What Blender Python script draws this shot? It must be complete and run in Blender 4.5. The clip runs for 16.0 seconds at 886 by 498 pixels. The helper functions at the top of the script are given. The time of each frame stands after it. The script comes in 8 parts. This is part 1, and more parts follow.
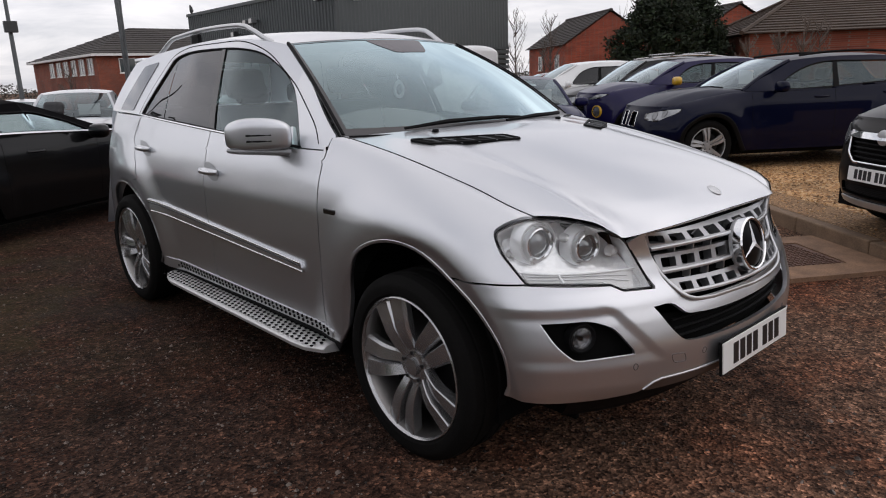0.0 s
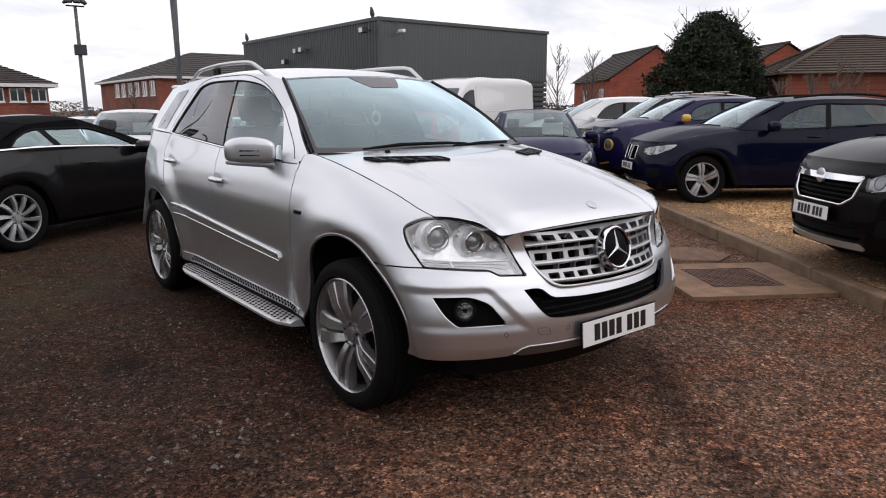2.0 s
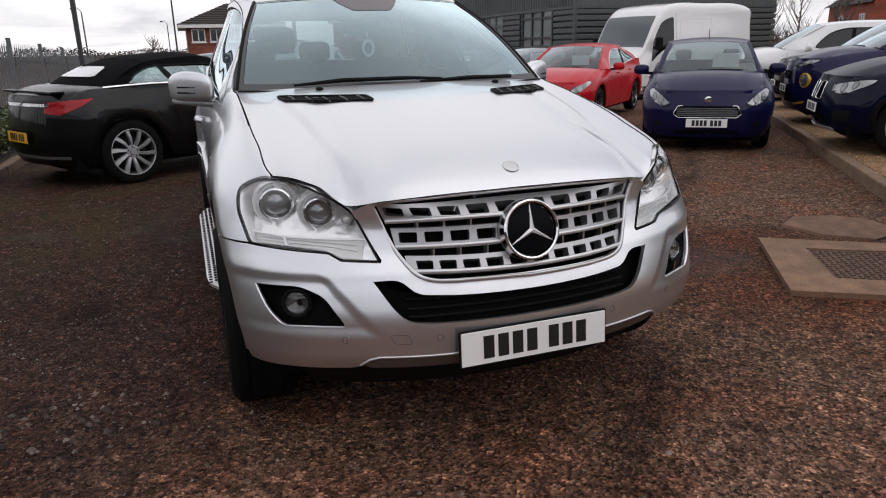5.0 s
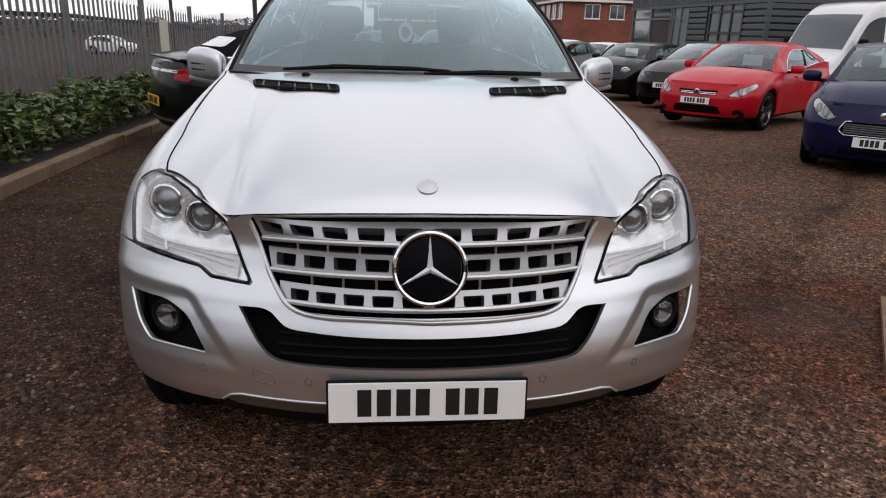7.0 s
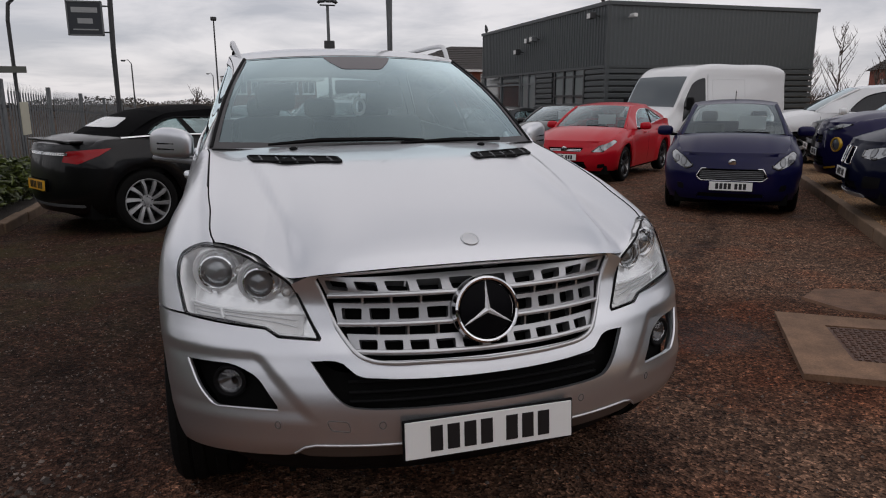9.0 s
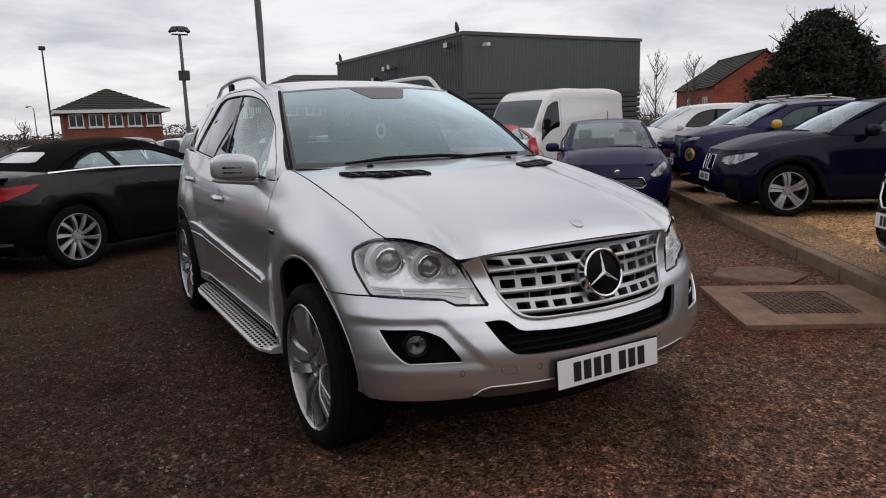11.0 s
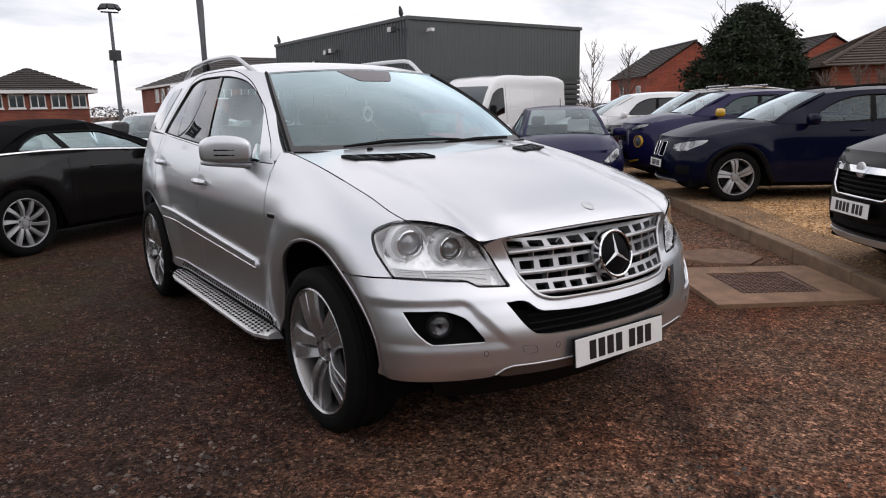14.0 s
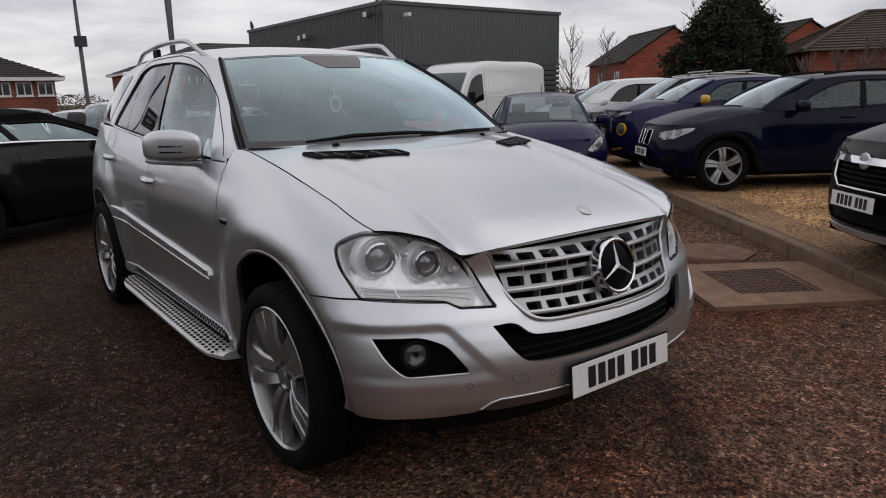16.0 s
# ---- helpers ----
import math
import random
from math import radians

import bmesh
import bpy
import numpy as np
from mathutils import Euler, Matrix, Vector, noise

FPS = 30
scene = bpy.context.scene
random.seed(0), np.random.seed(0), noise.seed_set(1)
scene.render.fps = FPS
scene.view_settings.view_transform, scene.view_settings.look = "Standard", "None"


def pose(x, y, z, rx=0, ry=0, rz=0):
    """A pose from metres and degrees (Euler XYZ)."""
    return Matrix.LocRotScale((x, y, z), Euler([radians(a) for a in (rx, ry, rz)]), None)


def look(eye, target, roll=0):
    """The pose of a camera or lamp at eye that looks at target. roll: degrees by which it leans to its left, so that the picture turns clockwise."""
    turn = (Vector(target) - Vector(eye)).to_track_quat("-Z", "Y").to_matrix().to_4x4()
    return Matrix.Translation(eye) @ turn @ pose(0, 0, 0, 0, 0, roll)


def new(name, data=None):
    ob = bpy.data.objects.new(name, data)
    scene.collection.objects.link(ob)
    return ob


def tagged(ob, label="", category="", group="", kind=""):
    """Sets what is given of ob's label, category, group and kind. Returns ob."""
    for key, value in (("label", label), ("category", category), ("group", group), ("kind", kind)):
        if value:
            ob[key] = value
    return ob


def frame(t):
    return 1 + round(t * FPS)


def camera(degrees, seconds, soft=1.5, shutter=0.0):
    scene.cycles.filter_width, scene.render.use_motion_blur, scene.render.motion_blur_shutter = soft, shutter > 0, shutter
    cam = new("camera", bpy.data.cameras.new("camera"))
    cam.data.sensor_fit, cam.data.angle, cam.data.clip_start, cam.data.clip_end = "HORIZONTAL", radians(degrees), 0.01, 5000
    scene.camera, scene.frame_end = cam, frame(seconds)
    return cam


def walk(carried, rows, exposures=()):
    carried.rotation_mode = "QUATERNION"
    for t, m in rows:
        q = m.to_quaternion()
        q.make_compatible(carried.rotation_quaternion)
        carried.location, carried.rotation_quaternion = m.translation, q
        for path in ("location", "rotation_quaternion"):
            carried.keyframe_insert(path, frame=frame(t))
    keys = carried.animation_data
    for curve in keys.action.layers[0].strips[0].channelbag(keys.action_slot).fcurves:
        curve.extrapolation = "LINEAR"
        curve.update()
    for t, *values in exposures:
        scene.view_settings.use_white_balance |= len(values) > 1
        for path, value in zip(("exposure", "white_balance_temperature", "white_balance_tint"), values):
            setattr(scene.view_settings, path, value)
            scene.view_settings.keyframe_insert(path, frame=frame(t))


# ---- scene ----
cam = camera(65.3, 16.0, soft=1.1)
PATH = [
    (0, (-2.439, -1.052, 1.432), (-1.141, 0.39, 0.947), -2.0),
    (0.5, (-2.462, -1.308, 1.444), (-1.211, 0.171, 0.947), -0.3),
    (1, (-2.457, -1.605, 1.439), (-1.295, -0.055, 0.939), 0.9),
    (1.5, (-2.502, -1.789, 1.431), (-1.312, -0.251, 0.962), -0.5),
    (2, (-2.526, -1.932, 1.44), (-1.312, -0.395, 1.037), -0.3),
    (2.5, (-2.397, -1.998, 1.424), (-1.223, -0.432, 1.014), -0.8),
    (3, (-2.167, -2.052, 1.419), (-1.15, -0.379, 1.011), -1.2),
    (3.5, (-1.881, -1.984, 1.397), (-0.841, -0.326, 0.988), -1.6),
    (4, (-1.57, -1.922, 1.395), (-0.577, -0.241, 0.96), -2.5),
    (4.5, (-1.263, -1.908, 1.366), (-0.461, -0.142, 0.877), -3.1),
    (4.7, (-1.154, -1.911, 1.377), (-0.413, -0.134, 0.832), -2.3),
    (6.8, (-0.132, -1.672, 1.384), (0.036, 0.226, 0.777), 2.0),
    (7, (-0.126, -1.658, 1.393), (0.055, 0.239, 0.786), 1.7),
    (7.5, (-0.123, -1.664, 1.423), (0.066, 0.253, 0.885), 0.9),
    (8, (-0.212, -1.678, 1.437), (-0.032, 0.251, 0.941), -0.2),
    (8.5, (-0.426, -1.678, 1.414), (-0.013, 0.226, 0.962), -0.6),
    (9, (-0.678, -1.8, 1.402), (-0.109, 0.07, 0.981), -0.3),
    (9.2, (-0.805, -1.82, 1.402), (-0.199, 0.04, 0.986), -0.7),
    (11.3, (-2.0, -2.011, 1.403), (-0.963, -0.34, 1.043), -2.4),
    (11.5, (-2.098, -2.034, 1.409), (-1.028, -0.386, 1.037), -2.5),
    (12, (-2.27, -2.125, 1.404), (-1.157, -0.507, 1.031), -1.1),
    (12.5, (-2.337, -2.165, 1.403), (-1.23, -0.547, 1.006), -2.9),
    (13, (-2.288, -2.07, 1.406), (-1.194, -0.445, 1.005), -1.5),
    (13.5, (-2.22, -1.944, 1.412), (-1.108, -0.331, 1.011), -0.5),
    (14, (-2.129, -1.828, 1.399), (-1.001, -0.225, 0.998), -1.2),
    (14.5, (-1.962, -1.682, 1.409), (-0.874, -0.054, 1.001), -2.3),
    (15, (-1.89, -1.582, 1.412), (-0.825, 0.054, 0.974), -2.7),
    (15.5, (-1.877, -1.532, 1.414), (-0.741, 0.054, 0.97), -1.8),
    (16, (-1.894, -1.522, 1.413), (-0.724, 0.04, 0.974), -1.4),
]
EXPOSURES = [(0, 0.08), (1, 0.18), (2, 0.38), (3.5, 0.40), (4.5, 0.2), (6.8, 0.25), (7.5, 0.14), (8, 0.0), (9, -0.34), (11.3, 0.02), (12.5, 0.40), (13.5, 0.40), (14, 0.34), (15, -0.04), (15.5, -0.2), (16, -0.24)]
walk(cam, [(t, look(e, g, r)) for t, e, g, r in PATH], [(t, s, 6500, 15) for t, s in EXPOSURES])

# ---- overcast sky and a weak, wide sun ----
world = bpy.data.worlds.new("world")
scene.world = world
world.use_nodes = True
wt = world.node_tree
wt.nodes.clear()


def wnode(kind, **values):
    n = wt.nodes.new(kind)
    for key, value in values.items():
        n.inputs[key].default_value = value
    return n


SUN_AZ, SUN_EL = radians(150), radians(50)
sky = wnode("ShaderNodeTexSky")
sky.sky_type, sky.sun_disc, sky.sun_elevation, sky.sun_rotation = "NISHITA", False, SUN_EL, SUN_AZ
sky_dim = wt.nodes.new("ShaderNodeVectorMath")
sky_dim.operation = "MULTIPLY"
sky_dim.inputs[1].default_value = (0.11, 0.11, 0.11)
wt.links.new(sky.outputs[0], sky_dim.inputs[0])
geo = wt.nodes.new("ShaderNodeTexCoord")
# clouds lie on a flat sheet: the direction divided by its height
sep = wt.nodes.new("ShaderNodeSeparateXYZ")
wt.links.new(geo.outputs["Generated"], sep.inputs[0])
lift = wt.nodes.new("ShaderNodeMath")
lift.operation = "ADD"
lift.inputs[1].default_value = 0.16
lift.use_clamp = False
top = wt.nodes.new("ShaderNodeMath")
top.operation = "MAXIMUM"
top.inputs[1].default_value = 0.0
wt.links.new(sep.outputs["Z"], top.inputs[0])
wt.links.new(top.outputs[0], lift.inputs[0])
flat = wt.nodes.new("ShaderNodeVectorMath")
flat.operation = "DIVIDE"
both = wt.nodes.new("ShaderNodeCombineXYZ")
for k in ("X", "Y", "Z"):
    wt.links.new(lift.outputs[0], both.inputs[k])
wt.links.new(geo.outputs["Generated"], flat.inputs[0])
wt.links.new(both.outputs[0], flat.inputs[1])
cloud = wnode("ShaderNodeTexNoise", Scale=1.1, Detail=7.0, Roughness=0.55, Distortion=0.4)
wt.links.new(flat.outputs[0], cloud.inputs["Vector"])
shade = wt.nodes.new("ShaderNodeValToRGB")
shade.color_ramp.elements[0].position, shade.color_ramp.elements[0].color = 0.34, (0.60, 0.62, 0.655, 1)
shade.color_ramp.elements[1].position, shade.color_ramp.elements[1].color = 0.60, (1.0, 0.99, 0.985, 1)
wt.links.new(cloud.outputs["Fac"], shade.inputs[0])
mix = wt.nodes.new("ShaderNodeMix")
mix.data_type = "RGBA"
mix.inputs["Factor"].default_value = 0.88
wt.links.new(sky_dim.outputs[0], mix.inputs["A"])
wt.links.new(shade.outputs[0], mix.inputs["B"])
back = wnode("ShaderNodeBackground", Strength=1.03)
wt.links.new(mix.outputs["Result"], back.inputs["Color"])
world_out = wt.nodes.new("ShaderNodeOutputWorld")
wt.links.new(back.outputs[0], world_out.inputs[0])

sun_data = bpy.data.lights.new("sun", "SUN")
sun_data.energy, sun_data.angle, sun_data.color = 0.5, radians(90), (1.0, 0.96, 0.90)
sun = new("sun", sun_data)
sun.matrix_world = look((30 * math.sin(SUN_AZ), 30 * math.cos(SUN_AZ), 30 * math.tan(SUN_EL)), (0, 0, 0))
# ---- materials ----
def material(name):
    m = bpy.data.materials.new(name)
    m.use_nodes = True
    t = m.node_tree
    return m, t, t.nodes["Principled BSDF"]


def tree_node(t, kind, **values):
    n = t.nodes.new(kind)
    for key, value in values.items():
        n.inputs[key].default_value = value
    return n


def noise_of(t, scale, detail=4.0, rough=0.5, vector=None):
    n = tree_node(t, "ShaderNodeTexNoise", Scale=scale, Detail=detail, Roughness=rough)
    if vector is None:
        vector = t.nodes.new("ShaderNodeTexCoord").outputs["Object"]
    t.links.new(vector, n.inputs["Vector"])
    return n.outputs["Fac"]


def ramp_of(t, source, *stops):
    n = t.nodes.new("ShaderNodeValToRGB")
    el = n.color_ramp.elements
    while len(el) < len(stops):
        el.new(0.5)
    for e, (p, c) in zip(el, stops):
        e.position, e.color = p, (*c, 1) if len(c) == 3 else c
    t.links.new(source, n.inputs[0])
    return n.outputs[0]


def mixed(t, fac, a, b, mode="MIX"):
    n = t.nodes.new("ShaderNodeMix")
    n.data_type, n.blend_type = "RGBA", mode
    for value, key in ((fac, "Factor"), (a, "A"), (b, "B")):
        if isinstance(value, (int, float)):
            n.inputs[key].default_value = value
        elif isinstance(value, tuple):
            n.inputs[key].default_value = (*value, 1)
        else:
            t.links.new(value, n.inputs[key])
    return n.outputs["Result"]


def bump_of(t, b, height, strength=0.3, distance=0.01):
    n = tree_node(t, "ShaderNodeBump", Strength=strength, Distance=distance)
    t.links.new(height, n.inputs["Height"])
    t.links.new(n.outputs[0], b.inputs["Normal"])


def plain(name, col, rough=0.5, metal=0.0, vary=0.12, scale=18.0, bump=0.0, coat=0.0, spec=0.5):
    """A surface of one colour with two scales of unevenness."""
    m, t, b = material(name)
    co = t.nodes.new("ShaderNodeTexCoord").outputs["Object"]
    n1, n2 = noise_of(t, scale, 5, 0.6, co), noise_of(t, scale * 0.12, 3, 0.5, co)
    c = mixed(t, n2, tuple(v * (1 - vary) for v in col), tuple(min(1, v * (1 + vary)) for v in col))
    c = mixed(t, n1, c, mixed(t, 0.5, c, tuple(v * (1 - vary) for v in col)))
    t.links.new(c, b.inputs["Base Color"])
    rr = t.nodes.new("ShaderNodeMapRange")
    rr.inputs["To Min"].default_value, rr.inputs["To Max"].default_value = max(0.02, rough * 0.88), min(1, rough * 1.12)
    t.links.new(n1, rr.inputs["Value"])
    t.links.new(rr.outputs[0], b.inputs["Roughness"])
    b.inputs["Metallic"].default_value, b.inputs["Coat Weight"].default_value = metal, coat
    b.inputs["Coat Roughness"].default_value, b.inputs["Specular IOR Level"].default_value = 0.04, spec
    if bump:
        bump_of(t, b, n1, bump, 0.004)
    return m


def paint(name, col, metal=0.5, rough=0.35, dirt=0.15, coat=1.0, spec=0.5):
    """Car paint: a metal-flake base under clear coat, with road film."""
    m, t, b = material(name)
    co = t.nodes.new("ShaderNodeTexCoord").outputs["Object"]
    flake = noise_of(t, 900.0, 1, 0.5, co)
    film = ramp_of(t, noise_of(t, 2.2, 6, 0.65, co), (0.45, (0, 0, 0)), (0.75, (1, 1, 1)))
    c = mixed(t, flake, tuple(v * 0.88 for v in col), tuple(min(1, v * 1.1) for v in col))
    f = t.nodes.new("ShaderNodeMath")
    f.operation = "MULTIPLY"
    f.inputs[1].default_value = dirt
    t.links.new(film, f.inputs[0])
    c = mixed(t, f.outputs[0], c, tuple(0.75 * v + 0.02 for v in col))
    t.links.new(c, b.inputs["Base Color"])
    b.inputs["Metallic"].default_value, b.inputs["Roughness"].default_value = metal, rough
    b.inputs["Coat Weight"].default_value, b.inputs["Specular IOR Level"].default_value = coat, spec
    cr = t.nodes.new("ShaderNodeMapRange")
    cr.inputs["To Min"].default_value, cr.inputs["To Max"].default_value = 0.03, 0.03 + dirt * 0.5
    t.links.new(film, cr.inputs["Value"])
    t.links.new(cr.outputs[0], b.inputs["Coat Roughness"])
    return m


def glass(name, tint, sheen=1.7, sheen_tint=(1, 1, 1), gloss_rough=0.01):
    """A thin pane: tinted and see-through, with a mirror sheen that grows at a slant."""
    m, t, b = material(name)
    t.nodes.remove(b)
    tr = tree_node(t, "ShaderNodeBsdfTransparent", Color=(*tint, 1))
    gl = tree_node(t, "ShaderNodeBsdfGlossy", Roughness=gloss_rough, Color=(*sheen_tint, 1))
    # the sheen is the same on both faces of the thin pane
    lw = tree_node(t, "ShaderNodeLayerWeight", Blend=0.5)
    slant = t.nodes.new("ShaderNodeMath")
    slant.operation, slant.inputs[1].default_value = "POWER", 4.6
    t.links.new(lw.outputs["Facing"], slant.inputs[0])
    boost = t.nodes.new("ShaderNodeMath")
    boost.operation, boost.use_clamp = "MULTIPLY_ADD", True
    boost.inputs[1].default_value, boost.inputs[2].default_value = 0.957 * sheen, 0.043 * sheen
    t.links.new(slant.outputs[0], boost.inputs[0])
    mx = t.nodes.new("ShaderNodeMixShader")
    t.links.new(boost.outputs[0], mx.inputs[0])
    t.links.new(tr.outputs[0], mx.inputs[1])
    t.links.new(gl.outputs[0], mx.inputs[2])
    t.links.new(mx.outputs[0], t.nodes["Material Output"].inputs["Surface"])
    return m


SILVER = paint("silver_paint", (0.675, 0.690, 0.716), 0.92, 0.31, 0.06, 0.75)
BLACK_PLASTIC = plain("black_plastic", (0.007, 0.007, 0.0075), 0.6, bump=0.1, scale=200, spec=0.08)
# near-black colour that stands in for deep shade in hollows and gaps
VOID = plain("cavity_shade", (0.004, 0.004, 0.004), 0.9, spec=0.1)
BADGE_BLACK = plain("badge_black", (0.004, 0.004, 0.005), 0.3, spec=0.04)
GLOSS_BLACK = plain("gloss_black", (0.005, 0.005, 0.0055), 0.1, coat=0.4, spec=0.3)
RUBBER = plain("tyre_rubber", (0.006, 0.0058, 0.0055), 0.85, bump=0.3, scale=90, vary=0.3, spec=0.12)
ALLOY = plain("alloy", (0.46, 0.46, 0.465), 0.22, 0.85, vary=0.06)
ALLOY_BARREL = plain("alloy_barrel", (0.30, 0.29, 0.28), 0.38, 1.0, vary=0.2)
ALLOY_DARK = plain("alloy_inner", (0.018, 0.018, 0.019), 0.55, 0.5)
CHROME = plain("chrome", (0.82, 0.83, 0.84), 0.08, 1.0, vary=0.03)
SATIN = plain("satin_silver", (0.60, 0.61, 0.62), 0.32, 0.8, vary=0.05)
GLASS = glass("car_glass", (0.70, 0.80, 0.79), 1.6, (0.85, 0.97, 1.0))
SCREEN = glass("coated_windscreen", (0.46, 0.53, 0.53), 3.7, (0.76, 0.94, 0.98))
GLASS_DARK = glass("tinted_glass", (0.05, 0.047, 0.045), 1.1, (0.97, 0.98, 1.0))
PARKED_SCREEN = glass("parked_windscreen", (0.50, 0.56, 0.56), 2.1, (0.78, 0.88, 0.91))
TEAL_GLASS = glass("teal_side_glass", (0.74, 0.87, 0.86), 5.5, (0.74, 0.92, 0.93))
SIDE_GLASS = glass("side_glass", (0.42, 0.50, 0.50), 1.4, (0.80, 0.95, 1.0))
LAMP_GLASS = glass("lamp_lens", (0.97, 0.98, 0.98), 1.2)
WHITE_PLATE = plain("plate_white", (0.80, 0.80, 0.78), 0.35, vary=0.04)
YELLOW_PLATE = plain("plate_yellow", (0.80, 0.42, 0.03), 0.35, vary=0.04)
BLACK_INK = plain("black_ink", (0.012, 0.012, 0.013), 0.4)
LEATHER = plain("dark_leather", (0.03, 0.03, 0.032), 0.6, bump=0.2, scale=120)
GREY_TRIM = plain("grey_trim", (0.10, 0.105, 0.11), 0.7)
PAPER = plain("paper", (0.75, 0.76, 0.76), 0.8, vary=0.05)
GRILLE_SILVER = plain("grille_silver", (0.40, 0.405, 0.415), 0.34, 0.85, vary=0.06)
BRIGHT = plain("bright_metal", (0.84, 0.85, 0.86), 0.3, 0.35, vary=0.03)
RED_LAMP = plain("red_lens", (0.30, 0.004, 0.007), 0.12, coat=0.4, spec=0.2)
REFLECTOR = plain("lamp_reflector", (0.88, 0.89, 0.90), 0.25, 0.25, vary=0.06, scale=40)
STRIP_GREY = plain("indicator_grey", (0.66, 0.655, 0.65), 0.25, 0.25, vary=0.1, scale=60)
LAMP_BULB = plain("lamp_projector", (0.22, 0.23, 0.24), 0.10, 0.5, coat=1.0)


def fluted(name):
    """A bright lamp bowl with fine vertical flutes and facets."""
    m, t, b = material(name)
    co = t.nodes.new("ShaderNodeTexCoord").outputs["Object"]
    w = tree_node(t, "ShaderNodeTexWave", Scale=26.0, Distortion=1.5, Detail=2.0)
    t.links.new(co, w.inputs["Vector"])
    v = tree_node(t, "ShaderNodeTexVoronoi", Scale=46.0)
    t.links.new(co, v.inputs["Vector"])
    sep_ = t.nodes.new("ShaderNodeSeparateColor")
    t.links.new(v.outputs["Color"], sep_.inputs[0])
    t.links.new(ramp_of(t, sep_.outputs[0], (0.0, (0.84, 0.845, 0.85)), (0.5, (0.95, 0.955, 0.96)), (1.0, (0.98, 0.98, 0.98))), b.inputs["Base Color"])
    b.inputs["Metallic"].default_value, b.inputs["Roughness"].default_value = 0.6, 0.22
    h = mixed(t, 0.99, w.outputs["Color"], v.outputs["Distance"])
    bump_of(t, b, h, 0.12, 0.012)
    return m


BOWL = fluted("lamp_bowl_flutes")
# ---- mesh tools ----
def thing(name, label, category, group="", kind="", at=None):
    ob = new(name)
    if at is not None:
        ob.matrix_world = at
    return tagged(ob, label, category, group, kind)


class Points(list):
    """Vertices with the true normals of the surface they lie on."""

    normals = None


def mesh_object(name, verts, faces, mat, parent=None, label="", smooth=True):
    me = bpy.data.meshes.new(name)
    me.from_pydata([tuple(map(float, v)) for v in verts], [], [tuple(map(int, f)) for f in faces])
    for m in mat if isinstance(mat, (list, tuple)) else (mat,):
        me.materials.append(m)
    if smooth:
        me.polygons.foreach_set("use_smooth", [True] * len(me.polygons))
    me.update()
    if smooth and isinstance(verts, Points) and verts.normals is not None:
        me.normals_split_custom_set_from_vertices(verts.normals)
    ob = new(name, me)
    ob.parent = parent
    if label:
        ob["label"] = label
    return ob


def part(name, bm, mat, parent, label="", smooth=False, angle=35):
    """One bmesh as ONE mesh object under a thing or a part."""
    bmesh.ops.recalc_face_normals(bm, faces=bm.faces)
    me = bpy.data.meshes.new(name)
    if smooth:
        for f in bm.faces:
            f.smooth = True
        for e in bm.edges:
            if len(e.link_faces) == 2 and e.calc_face_angle(0) > radians(angle):
                e.smooth = False
    bm.to_mesh(me)
    bm.free()
    for m in mat if isinstance(mat, (list, tuple)) else (mat,):
        me.materials.append(m)
    ob = new(name, me)
    ob.parent = parent
    if label:
        ob["label"] = label
    return ob


def add_box(bm, x0, x1, y0, y1, z0, z1, bevel=0.0, m=None):
    r = bmesh.ops.create_cube(bm, size=1)
    vs = r["verts"]
    for v in vs:
        v.co = Vector(((x0 + x1) / 2 + v.co.x * (x1 - x0), (y0 + y1) / 2 + v.co.y * (y1 - y0), (z0 + z1) / 2 + v.co.z * (z1 - z0)))
    if bevel:
        es = list({e for v in vs for e in v.link_edges})
        r = bmesh.ops.bevel(bm, geom=es, offset=bevel, segments=2, affect="EDGES", profile=0.5)
        vs = r["verts"]
    if m is not None:
        bmesh.ops.transform(bm, matrix=m, verts=list({v for v in vs}))
    return vs


def box_bm(*args, **kw):
    bm = bmesh.new()
    add_box(bm, *args, **kw)
    return bm


def tube(points, radius, sides=8, close=False):
    """A bmesh tube along points; radius may be one number or one for each point."""
    bm = bmesh.new()
    pts = [Vector(p) for p in points]
    rad = radius if isinstance(radius, (list, tuple)) else [radius] * len(pts)
    rings = []
    for i, p in enumerate(pts):
        a, b = pts[max(i - 1, 0)], pts[min(i + 1, len(pts) - 1)]
        d = (b - a).normalized()
        side = d.cross(Vector((0, 0, 1)))
        side = side.normalized() if side.length > 1e-3 else Vector((1, 0, 0))
        up = side.cross(d)
        rings.append([bm.verts.new(p + rad[i] * (math.cos(k * 2 * math.pi / sides) * side + math.sin(k * 2 * math.pi / sides) * up)) for k in range(sides)])
    for r, s in zip(rings, rings[1:]):
        for k in range(sides):
            bm.faces.new((r[k], r[(k + 1) % sides], s[(k + 1) % sides], s[k]))
    if not close:
        bm.faces.new(rings[0][::-1])
        bm.faces.new(rings[-1])
    return bm


def lathe(profile, sides=48, axis="x"):
    """Spin a profile of (along, radius) about the x axis, as a bmesh."""
    bm = bmesh.new()
    rings = []
    for a, r in profile:
        rings.append([bm.verts.new((a, r * math.cos(k * 2 * math.pi / sides), r * math.sin(k * 2 * math.pi / sides))) for k in range(sides)])
    for r, s in zip(rings, rings[1:]):
        for k in range(sides):
            bm.faces.new((r[k], r[(k + 1) % sides], s[(k + 1) % sides], s[k]))
    return bm


